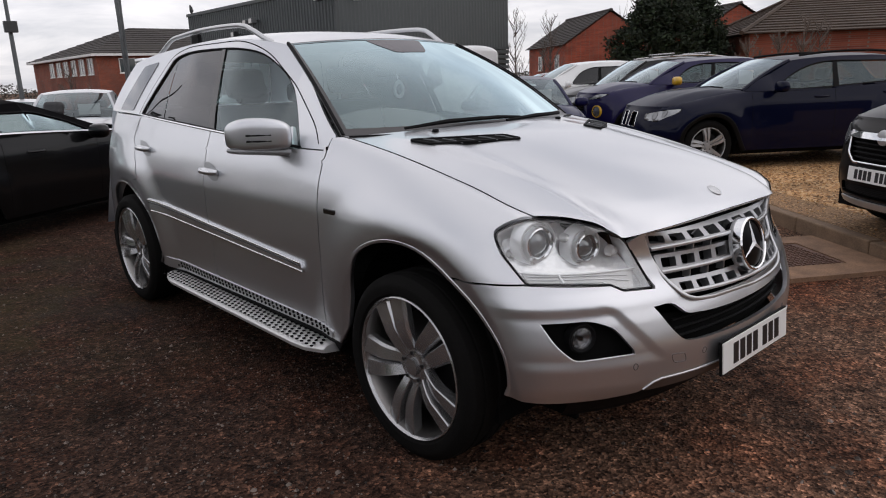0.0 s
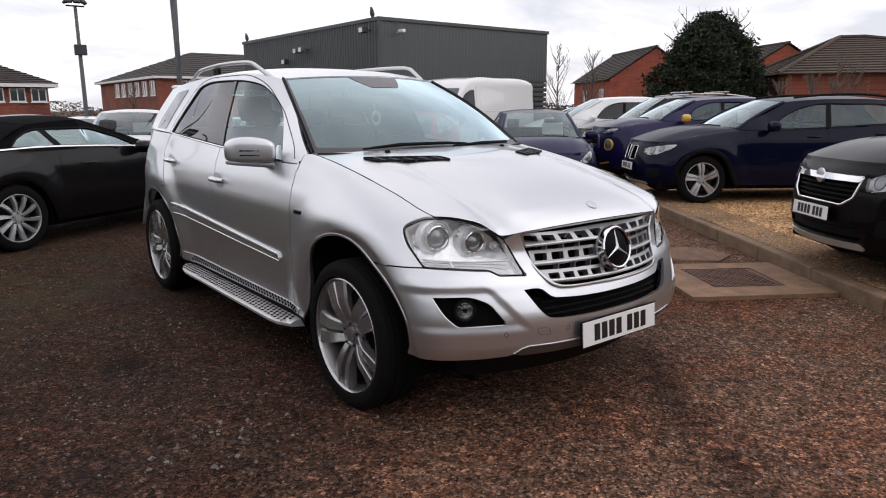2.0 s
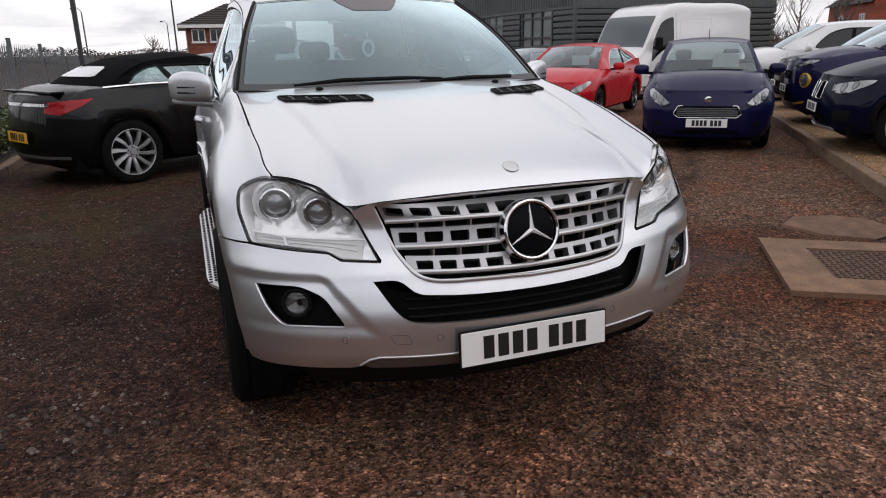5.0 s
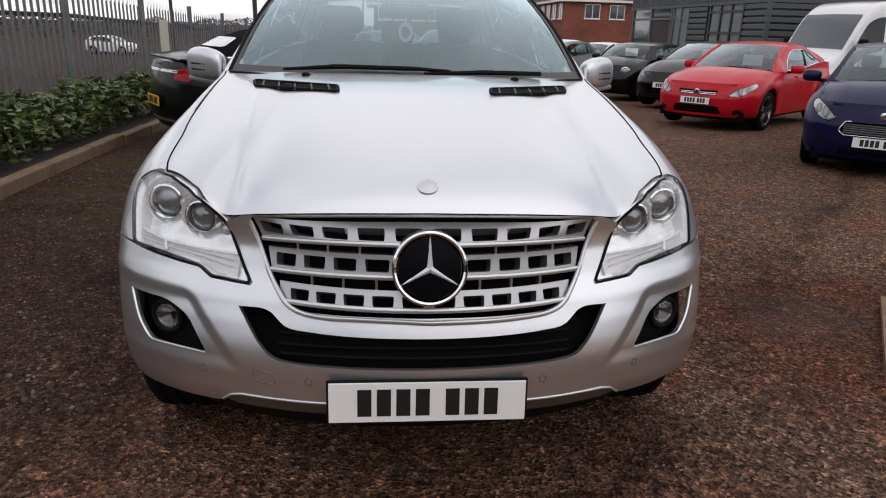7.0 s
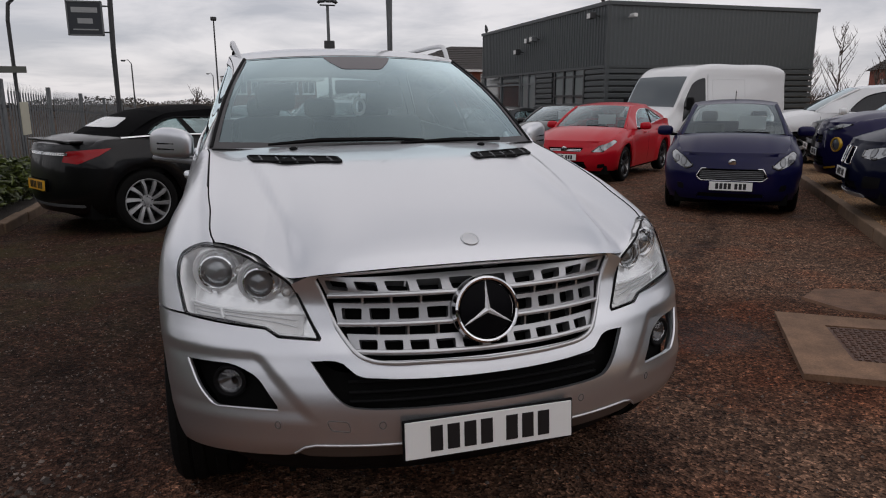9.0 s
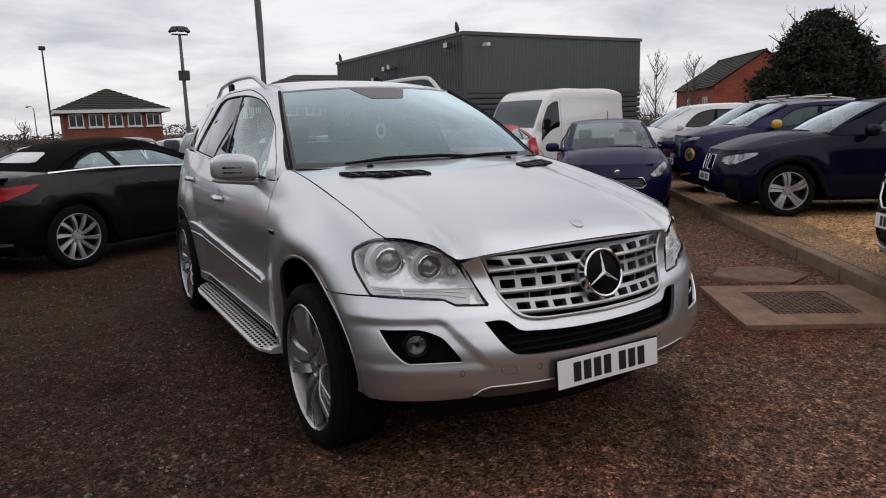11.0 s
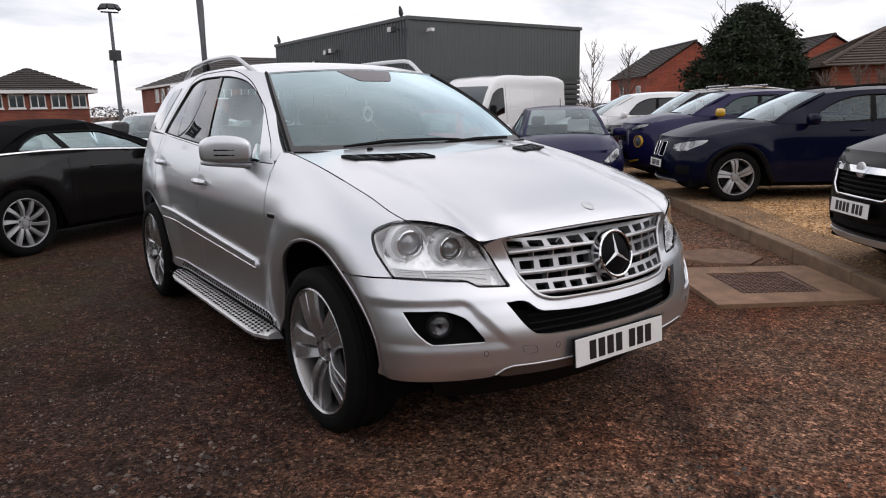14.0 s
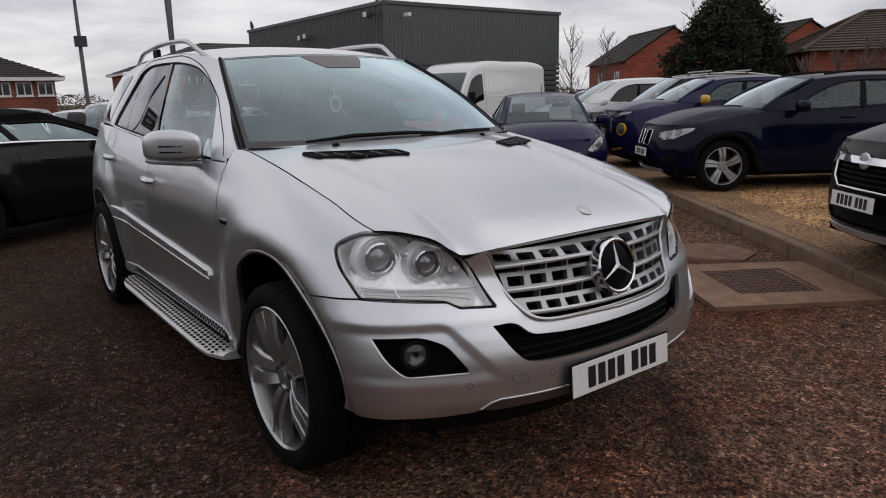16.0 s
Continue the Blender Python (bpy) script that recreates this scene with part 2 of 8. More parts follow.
def curve_of(*knots):
    """A smooth curve through (x, y) knots, flat beyond the ends."""
    xs, ys = np.array([k[0] for k in knots], float), np.array([k[1] for k in knots], float)
    d = np.diff(ys) / np.diff(xs)
    m = np.r_[d[0], (d[:-1] + d[1:]) / 2, d[-1]]
    m[1:-1][d[:-1] * d[1:] <= 0] = 0

    def at(x):
        x = np.clip(np.asarray(x, float), xs[0], xs[-1])
        i = np.clip(np.searchsorted(xs, x, "right") - 1, 0, len(xs) - 2)
        h = xs[i + 1] - xs[i]
        t = (x - xs[i]) / h
        return (2 * t**3 - 3 * t**2 + 1) * ys[i] + (t**3 - 2 * t**2 + t) * h * m[i] + (3 * t**2 - 2 * t**3) * ys[i + 1] + (t**3 - t**2) * h * m[i + 1]

    return at


def smoothstep(a, b, x):
    t = np.clip((np.asarray(x, float) - a) / (b - a), 0, 1)
    return t * t * (3 - 2 * t)


def rounded(points, radius, steps=5, closed=True):
    """A polygon with its corners rounded: points (u, v) or (u, v, radius)."""
    out = []
    n = len(points)
    for i in range(n):
        p = np.array(points[i][:2], float)
        r = points[i][2] if len(points[i]) > 2 else radius
        a, b = np.array(points[i - 1][:2], float), np.array(points[(i + 1) % n][:2], float)
        da, db = a - p, b - p
        la, lb = np.linalg.norm(da), np.linalg.norm(db)
        k = min(r, 0.45 * la, 0.45 * lb)
        if k < 1e-4:
            out.append(p)
            continue
        s, e = p + da / la * k, p + db / lb * k
        for t in np.linspace(0, 1, steps):
            out.append((1 - t) ** 2 * s + 2 * t * (1 - t) * p + t * t * e)
    return np.array(out)


def inside(poly, u, v):
    hit = np.zeros(u.shape, bool)
    a = poly
    b = np.roll(poly, -1, 0)
    for (x0, y0), (x1, y1) in zip(a, b):
        if y0 != y1:
            cross = ((y0 > v) != (y1 > v)) & (u < (x1 - x0) * (v - y0) / (y1 - y0) + x0)
            hit ^= cross
    return hit


def nearest_on(polys, p):
    best, where = 1e9, p
    for poly in polys:
        a = poly
        d = np.roll(poly, -1, 0) - a
        t = np.clip(((p - a) * d).sum(1) / np.maximum((d * d).sum(1), 1e-12), 0, 1)
        q = a + t[:, None] * d
        e = ((q - p) ** 2).sum(1)
        i = e.argmin()
        if e[i] < best:
            best, where = e[i], q[i]
    return where, best**0.5


def patch(surface, poly, step, holes=(), rim=0.0, push=0.0, stretch=1.0, outward=None):
    """Vertices and faces of the piece of a surface(u, v) -> (n, 3) inside poly and outside holes; its edge is turned in by rim."""
    poly = np.asarray(poly, float)
    polys = [poly] + [np.asarray(h, float) for h in holes]
    (u0, v0), (u1, v1) = poly.min(0), poly.max(0)
    nu, nv = max(2, int(math.ceil((u1 - u0) / (step * stretch)))), max(2, int(math.ceil((v1 - v0) / step)))
    us, vs = np.linspace(u0, u1, nu + 1), np.linspace(v0, v1, nv + 1)
    cu, cv = np.meshgrid((us[1:] + us[:-1]) / 2, (vs[1:] + vs[:-1]) / 2, indexing="ij")
    keep = inside(poly, cu, cv)
    for h in polys[1:]:
        keep &= ~inside(h, cu, cv)
    ids = -np.ones((nu + 1, nv + 1), int)
    quads = []
    uv = []

    def vid(i, j):
        if ids[i, j] < 0:
            ids[i, j] = len(uv)
            uv.append((us[i], vs[j]))
        return ids[i, j]

    for i, j in zip(*np.nonzero(keep)):
        quads.append((vid(i, j), vid(i + 1, j), vid(i + 1, j + 1), vid(i, j + 1)))
    uv = np.array(uv)
    edges = {}
    for q in quads:
        for a, b in zip(q, q[1:] + q[:1]):
            edges[(a, b)] = edges.get((a, b), 0) + 1
    border = [(a, b) for a, b in edges if (b, a) not in edges]
    on_edge = sorted({v for e in border for v in e})
    for v in on_edge:
        uv[v], _ = nearest_on(polys, uv[v])
    # true corners of the outlines
    on_arr = np.array(on_edge)
    for p in polys:
        for k in range(len(p)):
            a, b = p[k] - p[k - 1], p[(k + 1) % len(p)] - p[k]
            la, lb = np.linalg.norm(a), np.linalg.norm(b)
            if la > 1e-6 and lb > 1e-6 and (a @ b) / la / lb < 0.85:
                d = ((uv[on_arr] - p[k]) ** 2).sum(1)
                if d.min() < (1.3 * step) ** 2:
                    uv[on_arr[d.argmin()]] = p[k]
    u, v = uv[:, 0], uv[:, 1]
    P = surface(u, v)
    e = 1e-3
    n = np.cross(surface(u + e, v) - surface(u - e, v), surface(u, v + e) - surface(u, v - e))
    n /= np.maximum(np.linalg.norm(n, axis=1), 1e-12)[:, None]
    flip = False
    if outward is not None:
        ref = P - np.asarray(outward, float)
        flip = (n * ref).sum() < 0
        if flip:
            n = -n
    P = P + n * push
    faces = [q[::-1] for q in quads] if flip else list(quads)
    verts = Points(P)
    normals = [tuple(map(float, w)) for w in n]
    if rim:
        m = {}
        for k in on_edge:
            m[k] = len(verts)
            verts.append(P[k])
            verts.append(P[k] - n[k] * rim)
            normals += [(0.0, 0.0, 0.0), (0.0, 0.0, 0.0)]
        for a, b in border:
            faces.append((m[b], m[a], m[a] + 1, m[b] + 1) if not flip else (m[a], m[b], m[b] + 1, m[a] + 1))
    verts.normals = normals
    return verts, faces


def ring_on(surface, poly, width, height, push, outward=None, closed=True):
    """A raised strip that follows an outline on a surface."""
    pts = np.asarray(poly, float)
    n_p = len(pts)
    e = 1e-3
    P = surface(pts[:, 0], pts[:, 1])
    n = np.cross(surface(pts[:, 0] + e, pts[:, 1]) - surface(pts[:, 0] - e, pts[:, 1]), surface(pts[:, 0], pts[:, 1] + e) - surface(pts[:, 0], pts[:, 1] - e))
    n /= np.maximum(np.linalg.norm(n, axis=1), 1e-12)[:, None]
    if outward is not None and (n * (P - np.asarray(outward, float))).sum() < 0:
        n = -n
    if closed:
        t = np.roll(P, -1, 0) - np.roll(P, 1, 0)
    else:
        t = np.gradient(P, axis=0)
    t /= np.maximum(np.linalg.norm(t, axis=1), 1e-12)[:, None]
    side = np.cross(t, n)
    P = P + n * push
    verts, faces = [], []
    for i in range(n_p):
        for a, h in ((-0.5, -0.003), (-0.5, height * 0.7), (-0.3, height), (0.3, height), (0.5, height * 0.7), (0.5, -0.003)):
            verts.append(P[i] + side[i] * a * width + n[i] * h)
    for i in range(n_p if closed else n_p - 1):
        j = (i + 1) % n_p
        for k in range(5):
            faces.append((i * 6 + k, i * 6 + k + 1, j * 6 + k + 1, j * 6 + k))
    return verts, faces


def grid_mesh(fn, na, nb, a0=0.0, a1=1.0, b0=0.0, b1=1.0, flip=False):
    a, b = np.meshgrid(np.linspace(a0, a1, na + 1), np.linspace(b0, b1, nb + 1), indexing="ij")
    P = fn(a.ravel(), b.ravel())
    faces = []
    for i in range(na):
        for j in range(nb):
            q = (i * (nb + 1) + j, (i + 1) * (nb + 1) + j, (i + 1) * (nb + 1) + j + 1, i * (nb + 1) + j + 1)
            faces.append(q[::-1] if flip else q)
    return P, faces
# ---- car bodies: one girdle surface round the lower body, a greenhouse, a bonnet and a roof ----
class Body:
    """Half-width and outline curves of a car: x across, y back from the nose, z up."""

    def __init__(self, nose, corner, tail, tail_corner, section, shoulder, edge, belt, belt_x, rail, rail_x, wheels, flare, arch_r, p=2.4, q=2.05, fender_to=1.42, plan=None):
        self.nose, self.corner, self.tail, self.tail_corner = curve_of(*nose), corner if callable(corner) else (lambda z: corner + 0 * z), curve_of(*tail), tail_corner
        self.section, self.shoulder, self.edge = curve_of(*section), curve_of(*shoulder), edge
        self.belt, self.belt_x, self.rail, self.rail_x = curve_of(*belt), curve_of(*belt_x), curve_of(*rail), curve_of(*rail_x)
        self.wheels, self.flare, self.arch_r, self.p, self.q, self.fender_to = wheels, flare, arch_r, p, q, fender_to
        self.plan = curve_of(*plan) if plan else (lambda y: 1 + 0 * y)

    def width(self, y, z):
        x = self.section(z) * self.plan(y)
        for yw, zw in self.wheels:
            r = np.hypot(y - yw, z - zw)
            low = smoothstep(0.2, 0.34, z)
            x = x + self.flare * (1 - smoothstep(self.arch_r + 0.07, self.arch_r + 0.30, r)) * low
            x = x - 0.5 * self.flare * (1 - smoothstep(self.arch_r - 0.01, self.arch_r + 0.042, r)) * low
        zh = self.shoulder(y)
        t = np.clip((z - (zh - 0.24)) / 0.24, 0, 1)
        edge = self.edge(y) if callable(self.edge) else self.edge
        top = edge + np.maximum(x - edge, 0) * np.sqrt(np.maximum(1 - t**2.2, 0))
        w = 1 - smoothstep(self.fender_to - 0.1, self.fender_to + 0.3, y)
        return top * w + x * (1 - w)

    def roundness(self, v):
        """How round the front corner is in plan: squarer towards the shoulder."""
        top = float(self.shoulder(0.35))
        return 2 / self.q * (1 - 0.42 * smoothstep(top - 0.15, top, v))

    def girdle(self, u, v):
        """The lower body by u, the across and along distance from the nose's middle, and the height v."""
        u, v = np.asarray(u, float), np.asarray(v, float)
        sign, a = np.where(u < 0, -1.0, 1.0), np.abs(u)
        f, L = self.nose(v), self.corner(v)
        W, k = self.width(f + L, v), self.roundness(v)
        lo, hi = np.zeros_like(a), np.full_like(a, math.pi / 2)
        for _ in range(24):
            mid = (lo + hi) / 2
            y = f + L * (1 - np.cos(mid) ** (2 / self.p))
            up = self.width(y, v) * np.sin(mid) ** k + y - f < a
            lo, hi = np.where(up, mid, lo), np.where(up, hi, mid)
        y = f + L * (1 - np.cos(lo) ** (2 / self.p))
        x = self.width(y, v) * np.sin(lo) ** k
        past = a > W + L
        ys = f + L + (a - W - L)
        yt = self.tail(v)
        k = np.clip((ys - (yt - self.tail_corner)) / self.tail_corner, 0, 0.985)
        xs = self.width(ys, v) * (1 - k**2.3) ** (1 / 2.6)
        return np.stack([sign * np.where(past, xs, x), np.where(past, ys, y), v], -1)

    def upper(self, y, z):
        """The greenhouse's side, x > 0."""
        zb, zr = self.belt(y), self.rail(y)
        t = np.clip((z - zb) / (zr - zb), -0.3, 1.2)
        xb, xr = self.belt_x(y), self.rail_x(y)
        return xb + (xr - xb) * np.sign(t) * np.abs(t) ** 1.15

    def side(self, sign):
        def at(y, z):
            y, z = np.asarray(y, float), np.asarray(z, float)
            return np.stack([sign * self.upper(y, z), y, z], -1)

        return at

    def u_at(self, y, z, n=4):
        """The girdle's u for a place y along the side at height z."""
        y, z = np.asarray(y, float), np.asarray(z, float)
        f, L = self.nose(z), self.corner(z)
        W = self.width(f + L, z)
        side = W + L + (y - f - L)
        t = np.clip((y - f) / L, 0, 1)
        return np.where(y > f + L, side, self.width(y, z) * (1 - (1 - t) ** self.p) ** (self.roundness(z) / 2) + y - f)


def along(points, n=8):
    """An open polyline made finer with a smooth curve through its points."""
    p = np.array(points, float)
    s = np.r_[0, np.cumsum(np.linalg.norm(np.diff(p, axis=0), axis=1))]
    t = np.linspace(0, s[-1], n * (len(p) - 1) + 1)
    return np.stack([curve_of(*zip(s, p[:, 0]))(t), curve_of(*zip(s, p[:, 1]))(t)], -1)


def arc(cu, cv, r, a0, a1, n=28):
    t = np.radians(np.linspace(a0, a1, n))
    return np.stack([cu + r * np.cos(t), cv + r * np.sin(t)], -1)


def wheel(parent, x, y, z, r, rim_r, width, side, spokes, alloy=None, name="wheel"):
    """A wheel that faces side (+1 or -1): tyre, rim barrel, disc, spokes and hub."""
    alloy = alloy or ALLOY
    w = new(name)
    w.parent = parent
    w.matrix_local = pose(x, y, z, 0, 0, 0 if side > 0 else 180)
    h = width / 2
    tyre = lathe([(-h * 0.8, rim_r), (-h, rim_r + 0.3 * (r - rim_r)), (-h * 0.98, r - 0.03), (-h * 0.8, r - 0.006), (-h * 0.55, r), (-h * 0.52, r - 0.007), (-h * 0.46, r - 0.007), (-h * 0.43, r),
                  (-0.02, r), (-0.015, r - 0.008), (0.015, r - 0.008), (0.02, r), (h * 0.43, r), (h * 0.46, r - 0.007), (h * 0.52, r - 0.007), (h * 0.55, r), (h * 0.8, r - 0.006), (h * 0.98, r - 0.03),
                  (h * 1.02, rim_r + 0.5 * (r - rim_r)), (h * 0.98, rim_r + 0.14 * (r - rim_r)), (h * 0.86, rim_r)], 56)
    part("tyre", tyre, RUBBER, w, smooth=True)
    barrel = lathe([(h * 0.92, rim_r + 0.002), (h * 0.95, rim_r - 0.003), (h * 0.92, rim_r - 0.006), (h * 0.86, rim_r - 0.010)], 56)
    part("rim", barrel, alloy, w, smooth=True)
    part("rim_barrel", lathe([(h * 0.86, rim_r - 0.010), (h * 0.5, rim_r - 0.028), (-h * 0.7, rim_r - 0.03)], 40), ALLOY_BARREL, w, smooth=True)
    disc = lathe([(0.0, 0.02), (0.0, rim_r * 0.72), (-0.02, rim_r * 0.72)], 32)
    part("brake_disc", disc, ALLOY_DARK, w, smooth=True)
    back = lathe([(-h * 0.5, 0.02), (-h * 0.5, rim_r - 0.02)], 24)
    part("wheel_back", back, VOID, w)
    count, pair, wide_in, wide_out, gap, twist, *fan = spokes
    for k in range(count):
        for s in (-1, 1) if pair else (0,):
            bm = bmesh.new()
            rings = []
            for t in np.linspace(0, 1, 7):
                rr = 0.045 + t * (rim_r - 0.05)
                a = k * 2 * math.pi / count + s * (gap / max(rr, 0.07)) * (0.55 + 0.45 * t) + twist * t
                if fan:
                    a = k * 2 * math.pi / count + s * (fan[0] + (fan[1] - fan[0]) * t) / rr + fan[2]
                wd = wide_in + (wide_out - wide_in) * t
                depth = h * (0.58 + 0.34 * min(t / 0.45, 1.0) ** 0.8 - 0.06 * max(t - 0.45, 0))
                d = Vector((0, -math.sin(a), math.cos(a)))
                e = Vector((0, math.cos(a), math.sin(a)))
                c = d * rr
                rings.append([bm.verts.new(c + e * wd * kx + Vector((depth - dz, 0, 0))) for kx, dz in ((-0.5, 0.045), (-0.5, 0.004), (-0.44, 0), (0.36, 0.010), (0.5, 0.022), (0.5, 0.045))])
            for r0, r1 in zip(rings, rings[1:]):
                for i in range(5):
                    bm.faces.new((r0[i], r0[i + 1], r1[i + 1], r1[i]))
            part("spoke", bm, alloy, w, smooth=True, angle=24)
    hub = lathe([(h * 0.5, 0.075), (h * 0.62, 0.072), (h * 0.66, 0.05), (h * 0.6, 0.046), (h * 0.6, 0.034), (h * 0.72, 0.032), (h * 0.74, 0.002)], 28)
    part("hub", hub, alloy, w, smooth=True)
    for k in range(5):
        a = k * 2 * math.pi / 5 + 0.3
        bolt = bmesh.new()
        bmesh.ops.create_cone(bolt, cap_ends=True, segments=6, radius1=0.009, radius2=0.008, depth=0.012, matrix=pose(h * 0.64, 0.056 * math.cos(a), 0.056 * math.sin(a), 0, 90, 0))
        part("wheel_bolt", bolt, ALLOY_DARK, w)
    return w


def plate_part(parent, m, colour, width=0.52, height=0.111, bars=(5, 3), name="number_plate"):
    """A number plate whose writing is plain bars."""
    holder = new(name)
    holder.parent = parent
    holder.matrix_local = m
    part("plate_holder", box_bm(-width / 2 - 0.006, width / 2 + 0.006, 0.002, 0.012, -height / 2 - 0.006, height / 2 + 0.006, bevel=0.003), BLACK_PLASTIC, holder)
    part("plate", box_bm(-width / 2, width / 2, -0.002, 0.004, -height / 2, height / 2, bevel=0.0015), colour, holder)
    pitch = width * 0.098
    total = (sum(bars) + 0.55 * (len(bars) - 1)) * pitch
    x = -total / 2 + pitch / 2
    for n in bars:
        for _ in range(n):
            part("bar", box_bm(x - pitch * 0.36, x + pitch * 0.36, -0.0036, -0.002, -height * 0.34, height * 0.34), BLACK_INK, holder)
            x += pitch
        x += 0.55 * pitch
    return holder


# ---- the silver four-wheel drive ----
HERO = Body(
    nose=((0.24, 0.13), (0.31, 0.055), (0.38, -0.006), (0.45, -0.032), (0.55, -0.030), (0.63, -0.006), (0.675, 0.012), (0.70, 0.022), (0.725, 0.036), (0.75, 0.050), (0.80, 0.066), (0.86, 0.08), (0.92, 0.096), (1.2, 0.2)),
    corner=curve_of((0.25, 0.56), (0.45, 0.525), (0.6, 0.505), (0.76, 0.52), (0.95, 0.62), (1.2, 0.7)),
    tail=((0.25, 4.72), (0.5, 4.78), (0.8, 4.77), (1.1, 4.72), (1.3, 4.66)), tail_corner=0.5,
    section=((0.22, 0.84), (0.32, 0.872), (0.45, 0.888), (0.6, 0.897), (0.75, 0.906), (0.88, 0.907), (0.97, 0.896), (1.05, 0.879), (1.12, 0.858), (1.2, 0.83), (1.3, 0.80)),
    shoulder=((0.30, 0.952), (0.39, 0.980), (0.5, 1.011), (0.7, 1.066), (0.9, 1.112), (1.1, 1.151), (1.3, 1.183), (1.42, 1.199), (1.8, 1.211)), edge=lambda y: 0.764 + 0.05 * (1 - smoothstep(0.33, 0.66, y)),
    belt=((1.3, 1.14), (1.75, 1.145), (2.3, 1.176), (3.25, 1.228), (3.66, 1.247), (4.7, 1.26)),
    belt_x=((1.3, 0.79), (1.6, 0.826), (2.2, 0.838), (3.2, 0.82), (3.7, 0.79), (4.3, 0.72), (4.7, 0.66)),
    rail=((1.9, 1.56), (2.116, 1.612), (2.4, 1.652), (2.9, 1.668), (3.5, 1.655), (4.0, 1.63), (4.35, 1.60)),
    rail_x=((1.9, 0.575), (2.116, 0.588), (2.5, 0.645), (2.9, 0.645), (3.4, 0.605), (4.0, 0.565), (4.4, 0.54)),
    wheels=((0.815, 0.395), (3.78, 0.36)), flare=0.028, arch_r=0.45, plan=((0, 1.0), (3.3, 1.0), (3.8, 0.988), (4.2, 0.95), (4.75, 0.87)),
)


def HG(u, v):
    """The girdle with the shallow recess round each fog lamp."""
    P, a = HERO.girdle(u, v), np.abs(u)
    m = smoothstep(-0.01, 0.06, a - (0.57 + (v - 0.53) * 1.1)) * smoothstep(0.498, 0.545, v) * (1 - smoothstep(0.668, 0.712, v)) * (1 - smoothstep(1.15, 1.38, a))
    turn = np.clip((a - 0.45) / 0.75, 0, 1) * 1.05
    return P + (0.0075 * m)[..., None] * np.stack([-np.sign(u) * np.sin(turn), np.cos(turn), 0 * a], -1)


SCREEN_EDGE = plain("screen_edge_grey", (0.045, 0.043, 0.045), 0.3)
FOG_BOWL = plain("fog_bowl", (0.10, 0.10, 0.105), 0.15, 0.6)
CENTRE = (0, 2.3, 0.8)


def hero_edge(y):
    """The line where bonnet and wing meet."""
    return HG(HERO.u_at(y, HERO.shoulder(y)), HERO.shoulder(y))


BON_FRONT = curve_of((0, 0.934), (0.3, 0.930), (0.48, 0.919), (0.57, 0.905), (0.622, 0.899), (0.66, 0.917), (0.70, 0.944), (0.80, 0.968), (0.87, 0.977), (1.017, 0.980))
U_CORNER = float(HERO.u_at(0.39, HERO.shoulder(0.39)))
BON_MID = curve_of((0, 0), (0.02, 0.07), (0.05, 0.13), (0.10, 0.215), (0.2, 0.36), (0.47, 0.635), (0.77, 0.86), (1, 1))
BON_END = curve_of((0, 0), (0.2, 0.26), (0.35, 0.42), (0.59, 0.67), (0.83, 0.88), (1, 1))


def bonnet(a, b):
    """a from -1 to 1 across, b from the nose to the windscreen."""
    side = np.abs(a)
    ye = 0.39 + b * 1.02
    E = hero_edge(ye)
    F = HG(side * U_CORNER, BON_FRONT(side * U_CORNER))
    E0 = hero_edge(np.full_like(side, 0.39))
    x = np.sign(a) * (side * E[:, 0] + (F[:, 0] - side * E0[:, 0]) * (1 - b) ** 2)
    y0 = F[:, 1] - 0.022 * (1 - smoothstep(0.42, 0.62, side))
    y1 = 1.20 + 0.21 * side**2.2
    w = smoothstep(0.35, 1.0, side)
    y = y0 + (y1 - y0) * b
    y = y * (1 - side**6) + E[:, 1] * side**6
    z0, z1 = F[:, 2], 1.214 - 0.017 * side**2
    R = BON_MID(b) * (1 - w) + BON_END(b) * w
    z = z0 + (z1 - z0) * R
    crease = 0.495 + 0.15 * b
    z = z + 0.017 * (1 - smoothstep(crease - 0.016, crease + 0.016, np.abs(x))) * smoothstep(-0.02, 0.10, b) * (1 - smoothstep(0.65, 0.98, b))
    z = z * (1 - side**6) + E[:, 2] * side**6
    return np.stack([x, y, z], -1)


def screen(a, t):
    """The windscreen: a from -1 to 1 across, t from its foot to its head."""
    x = 0.768 + (0.588 - 0.768) * t + 0.012 * np.sin(t * math.pi)
    y = 1.425 + (2.116 - 1.425) * t - 0.012 * np.sin(t * math.pi)
    z = 1.197 + (1.612 - 1.197) * t + 0.022 * np.sin(t * math.pi)
    return np.stack([a * x, y - (0.215 + (0.10 - 0.215) * t) * (1 - a**2), z + (-0.006 + 0.03 * t) * (1 - a**2)], -1)


def roof(a, b):
    F = screen(a, np.ones_like(a))
    ye = 2.116 + b * 2.24
    zr = HERO.rail(ye)
    xr = HERO.upper(ye, zr)
    y = F[:, 1] + (4.356 - F[:, 1]) * b
    crown = 0.024 + 0.03 * np.sin(np.clip(b * 1.1, 0, 1) * math.pi)
    return np.stack([a * xr, y, zr + crown * (1 - np.abs(a) ** 2.6)], -1)


def tail_glass(a, t):
    """The tailgate's upper half, from the roof down to the belt."""
    z = 1.60 + (1.262 - 1.60) * t
    y = 4.356 + 0.30 * t
    x = 0.542 + (0.665 - 0.542) * t
    return np.stack([a * x, y + 0.06 * (1 - a**2), z + 0.024 * (1 - a**2) * (1 - t)], -1)


